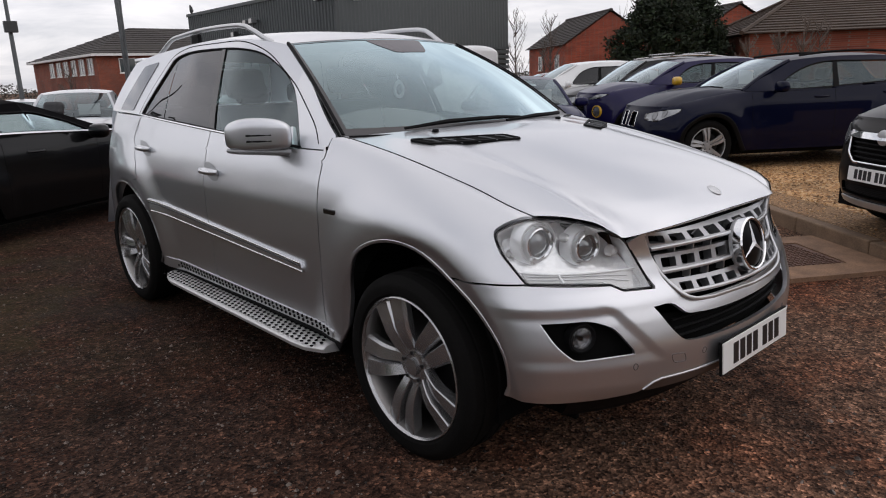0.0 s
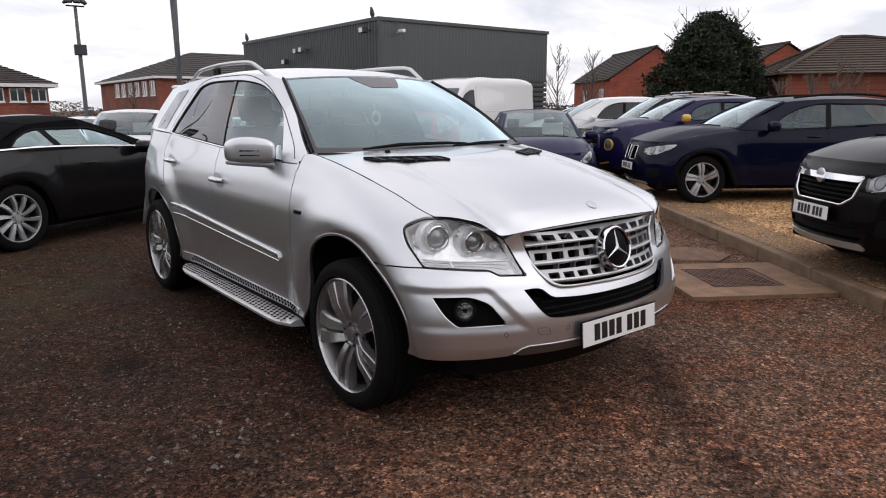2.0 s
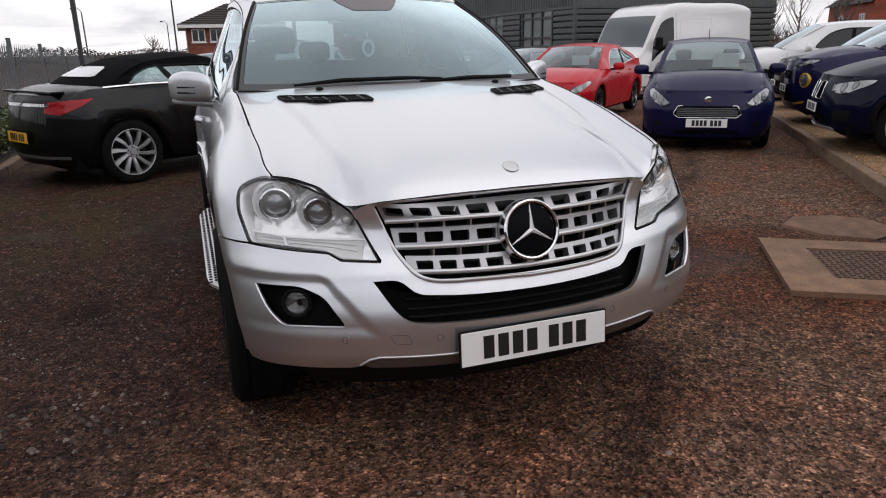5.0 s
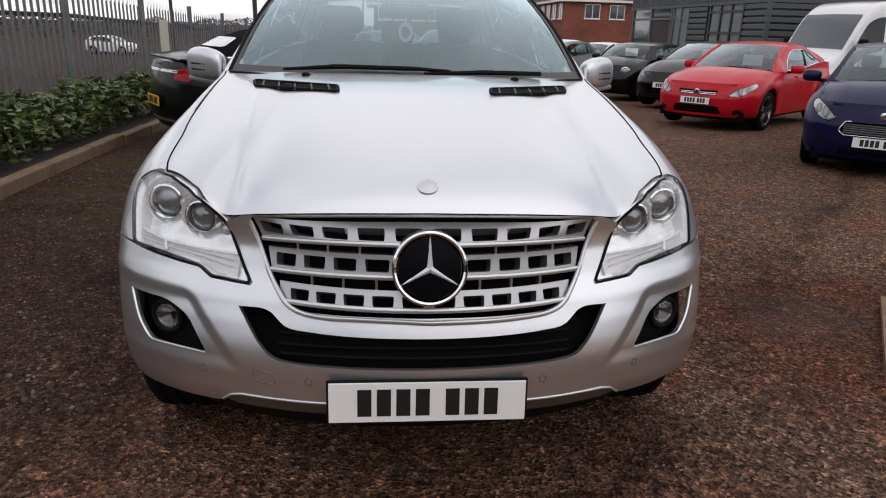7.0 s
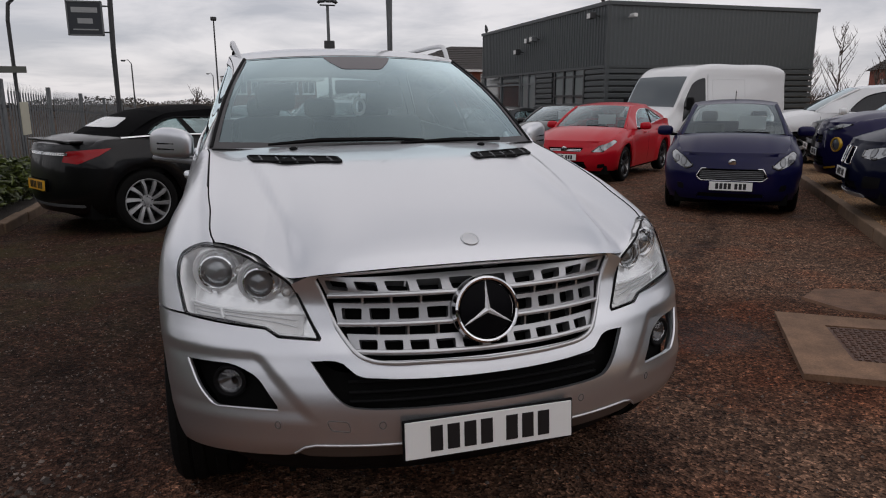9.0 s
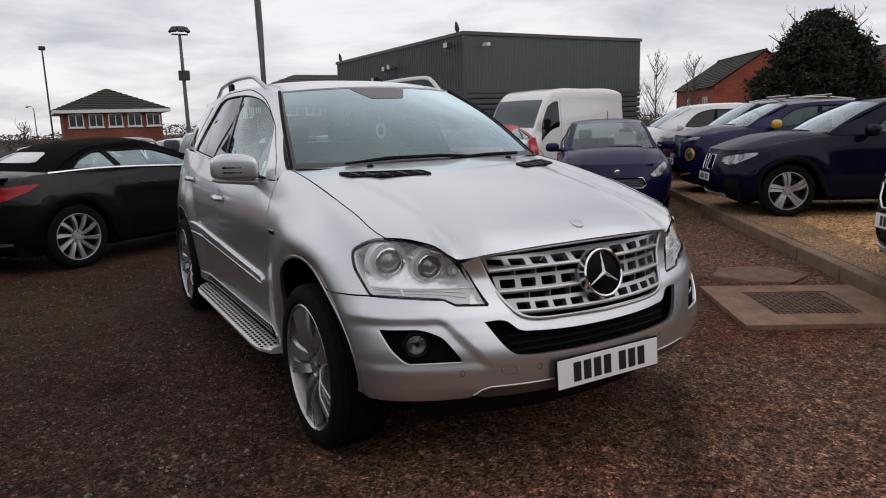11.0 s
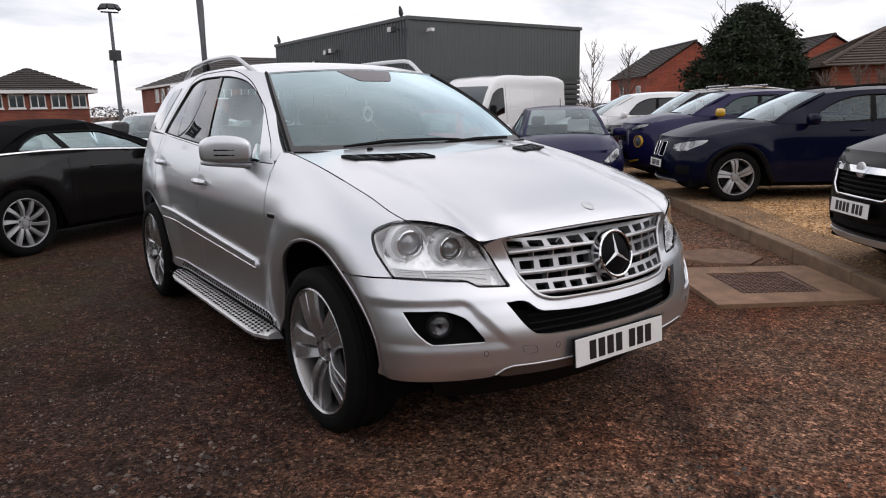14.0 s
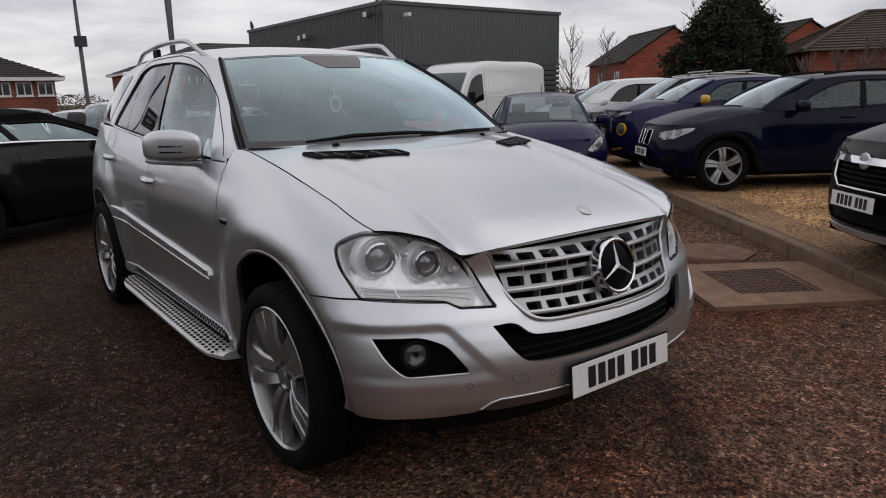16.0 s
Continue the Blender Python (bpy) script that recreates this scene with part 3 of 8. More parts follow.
def build_hero():
    car = thing("four_wheel_drive_car", "silver metallic four-wheel-drive car parked on wet tarmac", "car")
    U = HERO.u_at
    ring = lambda surf, poly, w, h, push=0.0: ring_on(surf, poly, w, h, push, CENTRE)

    # outlines on the girdle
    grille = np.vstack([along([(-0.505, 0.914), (-0.25, 0.924), (0, 0.926), (0.25, 0.924), (0.505, 0.914)], 4), along([(0.528, 0.900), (0.518, 0.86), (0.480, 0.78), (0.44, 0.73), (0.405, 0.697), (0.36, 0.680), (0.27, 0.672), (0, 0.667)], 5),
                        along([(-0.27, 0.672), (-0.36, 0.680), (-0.405, 0.697), (-0.44, 0.73), (-0.480, 0.78), (-0.518, 0.86), (-0.528, 0.900)], 5)])
    lamp = rounded([(0.534, 0.735, 0.012), (0.682, 0.742, 0.01), (0.735, 0.763, 0.012), (1.112, 0.781, 0.015), (1.195, 0.868, 0.02), (1.216, 0.932, 0.04), (1.075, 0.975, 0.06), (0.87, 0.970, 0.08), (0.70, 0.938, 0.06), (0.622, 0.892, 0.03)], 0.02, 6)
    lamp_m = lamp * np.array([-1, 1])
    intake = np.vstack([along([(-0.57, 0.678), (-0.465, 0.674), (-0.41, 0.638), (-0.33, 0.628), (-0.2, 0.621), (0, 0.618), (0.2, 0.621), (0.33, 0.628), (0.41, 0.638), (0.465, 0.674), (0.57, 0.678)], 5), along([(0.552, 0.655), (0.50, 0.59), (0.455, 0.556), (0.40, 0.546), (0.3, 0.541), (0, 0.538), (-0.3, 0.541), (-0.40, 0.546), (-0.455, 0.556), (-0.50, 0.59), (-0.552, 0.655)], 5)])
    fog = rounded([(0.700, 0.540, 0.01), (1.0, 0.537, 0.03), (1.072, 0.585, 0.04), (1.12, 0.660, 0.008), (0.88, 0.662, 0.05), (0.782, 0.632, 0.03)], 0.02, 6)
    fog_m = fog * np.array([-1, 1])
    uw = float(U(0.815, 0.6))

    # bumper with its bow between grille and lamps
    half = np.vstack([[(0.0, 0.434)], along([(0.35, 0.436), (0.585, 0.438), (0.635, 0.418), (0.66, 0.402), (0.75, 0.394), (0.98, 0.388), (1.12, 0.386), (uw - 0.49, 0.390), (uw - 0.455, 0.395)], 5), arc(uw, 0.395, 0.45, 180, 126, 16), [(1.42, 0.767), (1.3, 0.774), (1.125, 0.776)],
                      [(1.11, 0.775), (0.735, 0.757), (0.685, 0.736), (0.53, 0.729), (0.523, 0.737), (0.565, 0.80), (0.606, 0.862), (0.616, 0.886), (0.57, 0.901), (0.515, 0.917), (0.3, 0.928), (0, 0.933)]])
    bumper_line = np.vstack([half, half[::-1][1:-1] * np.array([-1, 1])])
    v, f = patch(HG, bumper_line, 0.008, (grille, intake, fog, fog_m), 0.016, outward=CENTRE)
    mesh_object("front_bumper", v, f, SILVER, car, "silver front bumper with grille surround")

    # grille: frame, slats with square windows, black backing, round badge
    HGG = lambda u, v: HG(u, v) - np.stack([0 * u, 0.048 * np.clip(1 - (u / 0.5) ** 2, 0, 1) * smoothstep(0.60, 0.69, v) * (1 - smoothstep(0.86, 0.93, v)), 0 * u], -1)
    grille_back = new("radiator_grille")
    grille_back.parent = car
    # a near-black sheet paints the shade behind the slats
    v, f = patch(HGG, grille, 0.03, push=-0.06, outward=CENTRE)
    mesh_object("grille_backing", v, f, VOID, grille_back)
    v, f = ring(HGG, grille, 0.012, 0.005, -0.008)
    mesh_object("grille_frame", v, f, SATIN, grille_back, "satin silver grille frame")
    rows = ((0.904, 0.843, 0.515, 0.102, 0.012, 0.024), (0.830, 0.768, 0.484, 0.0935, 0.004, 0.022), (0.752, 0.701, 0.440, 0.0825, -0.003, 0.017))
    for z1, z0, xe, pitch, sag, foot in rows:
        bow = lambda x: sag * (1 - (x / 0.5) ** 2)
        holes = []
        for k in range(10):
            c = (k - 4.5) * pitch
            if abs(c) < 0.06 and 0.8 < z1 < 0.85:
                continue
            b, h1, h0 = bow(c), z1 - 0.012, z0 + foot - 0.003
            holes.append(rounded([(c - pitch * 0.345, h0 + b), (c + pitch * 0.345, h0 + b), (c + pitch * 0.37, h1 + b), (c - pitch * 0.37, h1 + b)], 0.004, 3))
        xs = np.linspace(-xe, xe, 13)
        line = np.vstack([np.stack([xs, [z1 + bow(x) for x in xs]], -1), np.stack([xs[::-1] * 0.965, [z0 + bow(x) for x in xs[::-1]]], -1)])
        v, f = patch(HGG, line, 0.0065, holes, 0.035, push=-0.016, outward=CENTRE)
        mesh_object("grille_slat", v, f, GRILLE_SILVER, grille_back, "silver slat pierced with square openings")
        v, f = ring_on(HGG, np.stack([xs * 0.965, [z0 + 0.007 + bow(x) for x in xs]], -1), 0.013, 0.009, -0.013, CENTRE, closed=False)
        mesh_object("chrome_strip", v, f, SATIN, grille_back)
    for z1, z0 in ((0.856, 0.824), (0.778, 0.744)):
        for k in range(4):
            for s in (-1, 1):
                x = s * (0.187 + 0.094 * (k - 0.5 * (z1 < 0.8)))
                if abs(x) < 0.42:
                    c = HGG(np.array([x]), np.array([z0]))[0]
                    part("grille_web", box_bm(c[0] - 0.003, c[0] + 0.003, c[1] + 0.022, c[1] + 0.05, z0 - 0.006, z1 + 0.002), GRILLE_SILVER, grille_back)
    badge = new("round_badge")
    badge.parent = car
    badge.matrix_local = pose(0, 0.018, 0.806, -13) @ pose(0, 0, 0, 0, 0, -90)
    part("badge_disc", lathe([(0.03, 0.001), (0.028, 0.05), (0.022, 0.08), (0.0, 0.085), (-0.04, 0.085)], 48), BADGE_BLACK, badge, "black badge disc", smooth=True)
    pr = [(0.018, 0.083), (0.030, 0.086), (0.033, 0.091), (0.028, 0.0965), (0.0, 0.098)]
    part("badge_ring", lathe(pr, 56), CHROME, badge, "chrome badge ring", smooth=True)
    part("badge_collar", lathe([(0.0, 0.098), (-0.014, 0.0985)], 40), SATIN, badge, smooth=True)
    star = bmesh.new()
    tip = star.verts.new((0.040, 0, 0))
    rim_v = []
    for k in range(6):
        a = math.pi / 2 + k * math.pi / 3
        r = 0.086 if k % 2 == 0 else 0.0125
        rim_v.append(star.verts.new((0.026, r * math.cos(a), r * math.sin(a))))
    for k in range(6):
        star.faces.new((tip, rim_v[k], rim_v[(k + 1) % 6]))
    part("badge_spokes", star, BRIGHT, badge, "raised three-armed chrome shape")

    # lower intake, fog lamps, skid strip, sensors
    grown = lambda p, a, b: p.mean(0) + (p - p.mean(0)) * [a, b]
    # a near-black sheet paints the shade inside the intake
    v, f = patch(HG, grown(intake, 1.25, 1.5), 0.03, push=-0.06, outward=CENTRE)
    mesh_object("lower_intake", v, f, VOID, car, "black mesh lower intake with its shade in the colour")
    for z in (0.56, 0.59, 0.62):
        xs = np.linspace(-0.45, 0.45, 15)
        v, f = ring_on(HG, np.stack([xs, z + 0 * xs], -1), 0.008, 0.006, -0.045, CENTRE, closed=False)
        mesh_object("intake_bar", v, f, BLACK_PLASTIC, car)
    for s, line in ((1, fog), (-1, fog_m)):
        # the pocket's shade is put into its near-black colour
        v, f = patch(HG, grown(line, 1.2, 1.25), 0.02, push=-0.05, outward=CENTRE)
        pocket = mesh_object("fog_lamp_pocket", v, f, VOID, car, "black fog lamp recess with its shade in the colour")
        low = rounded([(s * 0.67, 0.535, 0.0), (s * 1.0, 0.532, 0.03), (s * 1.076, 0.582, 0.04), (s * 1.124, 0.660, 0.0)], 0.04, 6)
        v, f = ring_on(HG, low, 0.013, 0.004, -0.004, CENTRE, closed=False)
        mesh_object("pocket_lip", v, f, SILVER, pocket)
        c = HG(np.array([s * 0.905]), np.array([0.600]))[0]
        fl = new("fog_lamp")
        fl.parent = car
        fl.matrix_local = pose(c[0], c[1] + 0.035, c[2], 0, 0, -90 + s * 22)
        part("fog_lens", lathe([(0.012, 0.001), (0.01, 0.02), (0.0, 0.036)], 24), LAMP_GLASS, fl, "clear fog lamp lens", smooth=True)
        part("fog_ring", lathe([(-0.03, 0.05), (0.004, 0.05), (0.006, 0.044), (0.0, 0.036)], 24), BLACK_PLASTIC, fl, smooth=True)
        part("fog_reflector", lathe([(-0.025, 0.004), (-0.015, 0.022), (0.0, 0.036)], 24), FOG_BOWL, fl, smooth=True)
    skid = np.vstack([along([(-0.665, 0.404), (-0.59, 0.440), (-0.35, 0.438), (0.35, 0.438), (0.59, 0.440), (0.665, 0.404)], 6), along([(0.60, 0.383), (0.3, 0.378), (-0.3, 0.378), (-0.60, 0.383)], 6)])
    v, f = patch(HG, skid, 0.02, rim=0.03, push=-0.008, outward=CENTRE)
    mesh_object("skid_strip", v, f, plain("skid_grey", (0.13, 0.102, 0.086), 0.45, 0.4), car, "grey skid strip under the bumper")
    v, f = ring_on(HG, along([(-0.655, 0.406), (-0.59, 0.437), (-0.35, 0.434), (0.35, 0.434), (0.59, 0.437), (0.655, 0.406)], 6), 0.006, 0.004, 0.0, CENTRE, closed=False)
    mesh_object("skid_edge", v, f, SATIN, car, "bright thin edge of the skid strip")
    for u_, z_ in ((-0.712, 0.499), (-0.34, 0.496), (0.34, 0.496), (0.712, 0.499)):
        v, f = ring_on(HG, arc(u_, z_, 0.011, 0, 360, 15)[:-1], 0.0028, 0.0012, 0, CENTRE)
        mesh_object("parking_sensor", v, f, GREY_TRIM, car)
    apron = np.array([(-0.98, 0.37), (0.98, 0.37), (0.86, 0.24), (-0.86, 0.24)])
    v, f = patch(HG, apron, 0.03, push=-0.03, outward=CENTRE)
    mesh_object("under_apron", v, f, BLACK_PLASTIC, car)
    v, f = ring_on(HG, rounded([(-0.515, 0.484), (-0.445, 0.478), (-0.455, 0.510), (-0.53, 0.516)], 0.012, 4), 0.0022, 0.0012, 0, CENTRE)
    mesh_object("tow_cover", v, f, GREY_TRIM, car)
    plate_part(car, pose(0, -0.048, 0.455, -4, 0, 0), WHITE_PLATE, bars=(4, 3))

    # headlamps
    for s, line in ((1, lamp), (-1, lamp_m)):
        unit = new("headlamp")
        unit.parent = car
        v, f = patch(HG, line, 0.015, rim=0.02, push=0.0, outward=CENTRE)
        mesh_object("lamp_lens", v, f, LAMP_GLASS, unit, "clear headlamp lens").visible_shadow = False
        v, f = patch(HG, line, 0.02, push=-0.04, outward=CENTRE)
        # the bowl leans back towards the top
        v = [(x, y + 0.65 * max(0.0, z - 0.775), z) for x, y, z in v]
        mesh_object("lamp_bowl", v, f, BOWL, unit, "silvered lamp bowl")
        v, f = ring_on(HG, line, 0.007, 0.002, -0.003, CENTRE)
        mesh_object("lamp_seal", v, f, BLACK_PLASTIC, unit, "black rubber seal")
        wall_v, wall_f = ring_on(HG, line, 0.004, 0.095, -0.098, CENTRE)
        mesh_object("lamp_wall", wall_v, wall_f, REFLECTOR, unit)
        for ex, ey, ez, r in ((0.742, 0.366, 0.892, 0.055), (0.622, 0.266, 0.873, 0.049)):
            pr = new("projector")
            pr.parent = unit
            pr.matrix_local = pose(s * ex, ey, ez, -4, 0, -90 + s * 12)
            part("projector_eye", lathe([(0.012, 0.001), (0.009, r * 0.35), (0.002, r * 0.6), (-0.006, r * 0.72)], 28), LAMP_BULB, pr, "glassy lamp eye", smooth=True)
            part("projector_ring", lathe([(-0.006, r * 0.72), (0.004, r * 0.76), (0.012, r * 0.88), (0.010, r * 0.96), (-0.006, r * 1.0), (-0.012, r * 1.05)], 36), CHROME, pr, smooth=True)
            part("projector_rim", lathe([(-0.012, r * 1.05), (-0.020, r * 1.16), (-0.006, r * 1.26), (-0.004, r * 1.32), (-0.016, r * 1.40), (-0.05, r * 1.48)], 36), BRIGHT, pr, smooth=True)
        # small side lamp between the eyes and one beside the grille end
        for ex, ey, ez, r in ((0.676, 0.305, 0.905, 0.014), (0.545, 0.215, 0.852, 0.017), (0.80, 0.43, 0.855, 0.012)):
            sl = part("side_lamp", lathe([(0.012, 0.001), (0.008, r * 0.6), (0.0, r * 0.8), (0.006, r), (-0.02, r * 1.2)], 16), STRIP_GREY, unit, "small clear side lamp", smooth=True)
            sl.matrix_local = pose(s * ex, ey, ez, -4, 0, -90 + s * 20)
        low = np.array([(s * 0.60, 0.748), (s * 0.69, 0.753), (s * 0.745, 0.773), (s * 1.10, 0.790), (s * 1.122, 0.816), (s * 0.95, 0.806), (s * 0.588, 0.798)])
        v, f = patch(HG, low, 0.02, rim=0.02, push=-0.030, outward=CENTRE)
        mesh_object("indicator_strip", v, f, STRIP_GREY, unit, "ribbed lower lamp strip")
        for dz in (0.004, 0.016):
            pts = along([(s * 0.62, 0.762 + dz * 1.4), (s * 0.74, 0.778 + dz), (s * 1.10, 0.795 + dz * 0.8)], 6)
            v, f = ring_on(HG, pts, 0.004, 0.004, -0.029, CENTRE, closed=False)
            mesh_object("lamp_rib", v, f, SATIN, unit)
        v, f = ring_on(HG, along([(s * 1.13, 0.819), (s * 0.95, 0.809), (s * 0.58, 0.801)], 6), 0.007, 0.005, -0.029, CENTRE, closed=False)
        mesh_object("strip_edge", v, f, BRIGHT, unit)
        v, f = ring_on(HG, np.array([(s * 0.952, 0.808), (s * 0.945, 0.795), (s * 0.935, 0.783)]), 0.008, 0.006, -0.028, CENTRE, closed=False)
        mesh_object("strip_divider", v, f, BRIGHT, unit)

    # wings, doors, rear quarters
    gap = 0.0035
    ufd = lambda z: U(1.455 + 0.03 * np.sin((np.asarray(z) - 0.3) * 3.2) * -0.6, z)
    ur = float(U(3.78, 0.6)) + 0.0
    for s in (1, -1):
        S = np.array([s, 1])
        mk = lambda name, line, step=0.018, rim=0.02, holes=(), mat=SILVER, label="", push=0.0: mesh_object(name, *patch(HG, np.asarray(line) * S, step, [np.asarray(h) * S for h in holes], rim, push=push, outward=CENTRE), mat, car, label)
        zz = np.linspace(0.33, 1.195, 22)
        door_front = np.stack([ufd(zz), zz], -1)
        ysh = np.linspace(1.40, 0.41, 22)
        topl = np.stack([U(ysh, HERO.shoulder(ysh)), HERO.shoulder(ysh) - 0.0002], -1)
        # the wing reaches round the outer corner of the lamp
        CORNER = rounded([(U_CORNER + 0.003, 0.9795, 0.0), (1.06, 0.981, 0.02), (1.15, 0.964, 0.04), (1.227, 0.934, 0.035), (1.205, 0.866, 0.02), (1.122, 0.788, 0.0)], 0.02, 6)[:-1]
        wing = np.vstack([arc(uw, 0.395, 0.45, 123, -8, 28), door_front - [gap, 0], topl, CORNER, [(1.122, 0.782), (1.3, 0.780), (1.44, 0.773)]])
        mk("front_wing", wing, 0.013, label="silver front wing")
        # front door and rear door lower skins
        split = lambda z: U(2.56 + 0.0 * z, z)
        zt = lambda y: HERO.belt(y)
        yy = np.linspace(1.47, 2.55, 16)
        d1 = np.vstack([door_front + [gap, 0], np.stack([U(yy, zt(yy)), zt(yy)], -1), np.stack([split(zz[::-1]), np.minimum(zz[::-1], float(zt(2.55)))], -1) - [gap, 0]])
        mk("front_door", d1, 0.02, label="silver front door")
        yy = np.linspace(2.57, 3.62, 16)
        d2 = np.vstack([np.stack([split(zz), np.minimum(zz, float(zt(2.55)))], -1) + [gap, 0], np.stack([U(yy, zt(yy)), zt(yy)], -1), [(float(U(3.60, 1.0)), 1.0), (float(U(3.52, 0.85)), 0.86)], arc(ur, 0.36, 0.49, 105, 184, 16)])
        mk("rear_door", d2, 0.02, label="silver rear door")
        yy = np.linspace(3.63, 4.62, 14)
        d3 = np.vstack([arc(ur, 0.36, 0.45, -2, 178, 30), arc(ur, 0.36, 0.485, 178, 106, 12), [(float(U(3.53, 0.85)), 0.865), (float(U(3.61, 1.0)), 1.0)], np.stack([U(yy, zt(yy)), zt(yy)], -1), [(float(U(4.70, 1.0)), 1.2), (float(U(4.74, 0.5)), 0.34)]])
        mk("rear_quarter", d3, 0.02, label="silver rear quarter panel")
        sill = np.array([(uw + 0.43, 0.33), (ur - 0.46, 0.33), (ur - 0.44, 0.235), (uw + 0.42, 0.235)])
        mk("sill", sill, 0.03, mat=BLACK_PLASTIC, push=-0.004)
        # lip round the front and rear arches
        for cu, cz_, a0, a1 in ((uw, 0.395, -8, 180), (ur, 0.36, -4, 184)):
            v, f = ring_on(HG, arc(cu, cz_, 0.456, a0, a1, 40) * S, 0.014, 0.003, -0.001, CENTRE, closed=False)
            mesh_object("arch_lip", v, f, SILVER, car)
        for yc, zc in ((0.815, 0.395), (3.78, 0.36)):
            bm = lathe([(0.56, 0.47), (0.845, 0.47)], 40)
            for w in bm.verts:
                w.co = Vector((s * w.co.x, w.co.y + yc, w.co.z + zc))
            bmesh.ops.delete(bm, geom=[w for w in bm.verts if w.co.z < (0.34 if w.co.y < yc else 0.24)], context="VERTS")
            # liner and wall carry the arch's shade in their near-black colour
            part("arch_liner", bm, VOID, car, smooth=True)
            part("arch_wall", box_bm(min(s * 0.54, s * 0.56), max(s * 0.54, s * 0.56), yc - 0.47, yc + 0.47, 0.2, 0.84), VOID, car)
        # side moulding with a bright strip, rising to the back
        my = np.linspace(1.60, 3.33, 16)
        mz = 0.622 + 0.094 * (my - 1.60) / 1.73
        line = np.vstack([np.stack([U(my, mz), mz + 0.022 + 0.016 * (my - 1.6) / 1.73], -1), np.stack([U(my, mz), mz - 0.022 - 0.016 * (my - 1.6) / 1.73], -1)[::-1]])
        mk("side_moulding", line, 0.02, 0.014, push=0.012, label="body-coloured side moulding")
        v, f = ring_on(HG, np.stack([U(my, mz), mz + 0.018 + 0.014 * (my - 1.6) / 1.73], -1) * S, 0.008, 0.004, 0.012, CENTRE, closed=False)
        mesh_object("bright_strip", v, f, CHROME, car, "chrome strip")
        v, f = ring_on(HG, np.stack([U(my, mz), mz - 0.019 - 0.014 * (my - 1.6) / 1.73], -1) * S, 0.006, 0.004, 0.012, CENTRE, closed=False)
        mesh_object("bright_strip", v, f, CHROME, car, "chrome strip")
        v, f = ring_on(HG, np.stack([U(my, mz), mz + 0.006 + 0.010 * (my - 1.6) / 1.73], -1) * S, 0.007, 0.0025, 0.012, CENTRE, closed=False)
        mesh_object("moulding_dark_line", v, f, GREY_TRIM, car)
        # small wing badge, door handles
        c = HG(np.array([s * float(U(1.34, 0.905))]), np.array([0.905]))[0]
        part("wing_badge", box_bm(c[0] - 0.004, c[0] + 0.006, c[1] - 0.045, c[1] + 0.045, c[2] - 0.011, c[2] + 0.011, bevel=0.003), GLOSS_BLACK, car, "small dark badge")
        for hy, hz in ((2.47, 0.985), (3.44, 1.055)):
            uh = float(U(hy, hz))
            h = new("door_handle")
            h.parent = car
            # no hollow is cut: a darker disc paints the dish's shade
            v, f = patch(HG, arc(s * uh, hz, 1.0, 0, 360, 33)[:-1] * [0.078, 0.046] + [s * uh * (1 - 0.078), hz * (1 - 0.046)], 0.012, push=0.0015, outward=CENTRE)
            mesh_object("handle_dish_shade", v, f, plain("handle_shade", (0.38, 0.39, 0.40), 0.35, 0.8), h, "darker disc painted as the shade of the handle dish")
            pts = [HG(np.array([s * (uh + d)]), np.array([hz + e]))[0] + np.array([s * o, 0, 0]) for d, e, o in ((-0.085, 0.0, 0.006), (-0.06, 0.003, 0.03), (0.0, 0.006, 0.037), (0.06, 0.004, 0.03), (0.088, 0.0, 0.006))]
            part("handle_bar", tube(pts, [0.013, 0.018, 0.019, 0.018, 0.013], 10), SILVER, h, smooth=True)
            part("handle_strip", tube([p + np.array([s * 0.012, 0, 0.004]) for p in pts[1:4]], 0.006, 6), CHROME, h, smooth=True)
        # greenhouse
        wider = lambda p: p.mean(0) + (p - p.mean(0)) * [1.03, 1.06]
        side = HERO.side(s)
        yr = np.linspace(2.116, 4.34, 20)
        dlo_top = [(1.66, 1.152), (1.715, 1.225), (1.82, 1.335), (1.98, 1.452), (2.12, 1.522), (2.27, 1.582), (2.45, 1.612), (2.7, 1.624), (3.0, 1.626), (3.2, 1.62), (3.345, 1.605)]
        dlo = np.vstack([along(dlo_top, 3), along([(3.41, 1.585), (3.55, 1.42), (3.69, 1.262)], 4), along([(3.66, 1.256), (2.8, 1.212), (1.9, 1.158), (1.70, 1.150)], 6)])
        belt_y = np.linspace(4.62, 1.44, 28)
        frame_line = np.vstack([[(1.44, 1.197)], along([(1.44, 1.202), (1.78, 1.425), (2.116, 1.612)], 5), np.stack([yr, HERO.rail(yr)], -1)[1:], [(4.62, 1.262)], np.stack([belt_y, HERO.belt(belt_y) + 0.003], -1)])
        v, f = patch(side, frame_line, 0.016, (dlo,), 0.016, outward=CENTRE)
        mesh_object("window_frame", v, f, SILVER, car, "silver pillars and roof side")
        seal_v, seal_f = ring_on(side, dlo, 0.014, 0.001, -0.006, CENTRE)
        mesh_object("window_seal", seal_v, seal_f, BLACK_PLASTIC, car)
        v, f = ring_on(side, along([(3.67, 1.252), (2.8, 1.206), (1.75, 1.149)], 8), 0.012, 0.006, 0.003, CENTRE, closed=False)
        mesh_object("belt_strip", v, f, CHROME, car, "bright belt strip")
        front_pane = np.vstack([along(dlo_top[:8], 3)[:-4], [(2.63, 1.622), (2.52, 1.196)], along([(2.5, 1.195), (1.9, 1.158), (1.73, 1.148)], 4)])
        v, f = patch(side, wider(front_pane), 0.025, push=-0.012, outward=CENTRE)
        o = mesh_object("front_side_window", v, f, GLASS, car, "lightly tinted front side window")
        o.visible_shadow = False
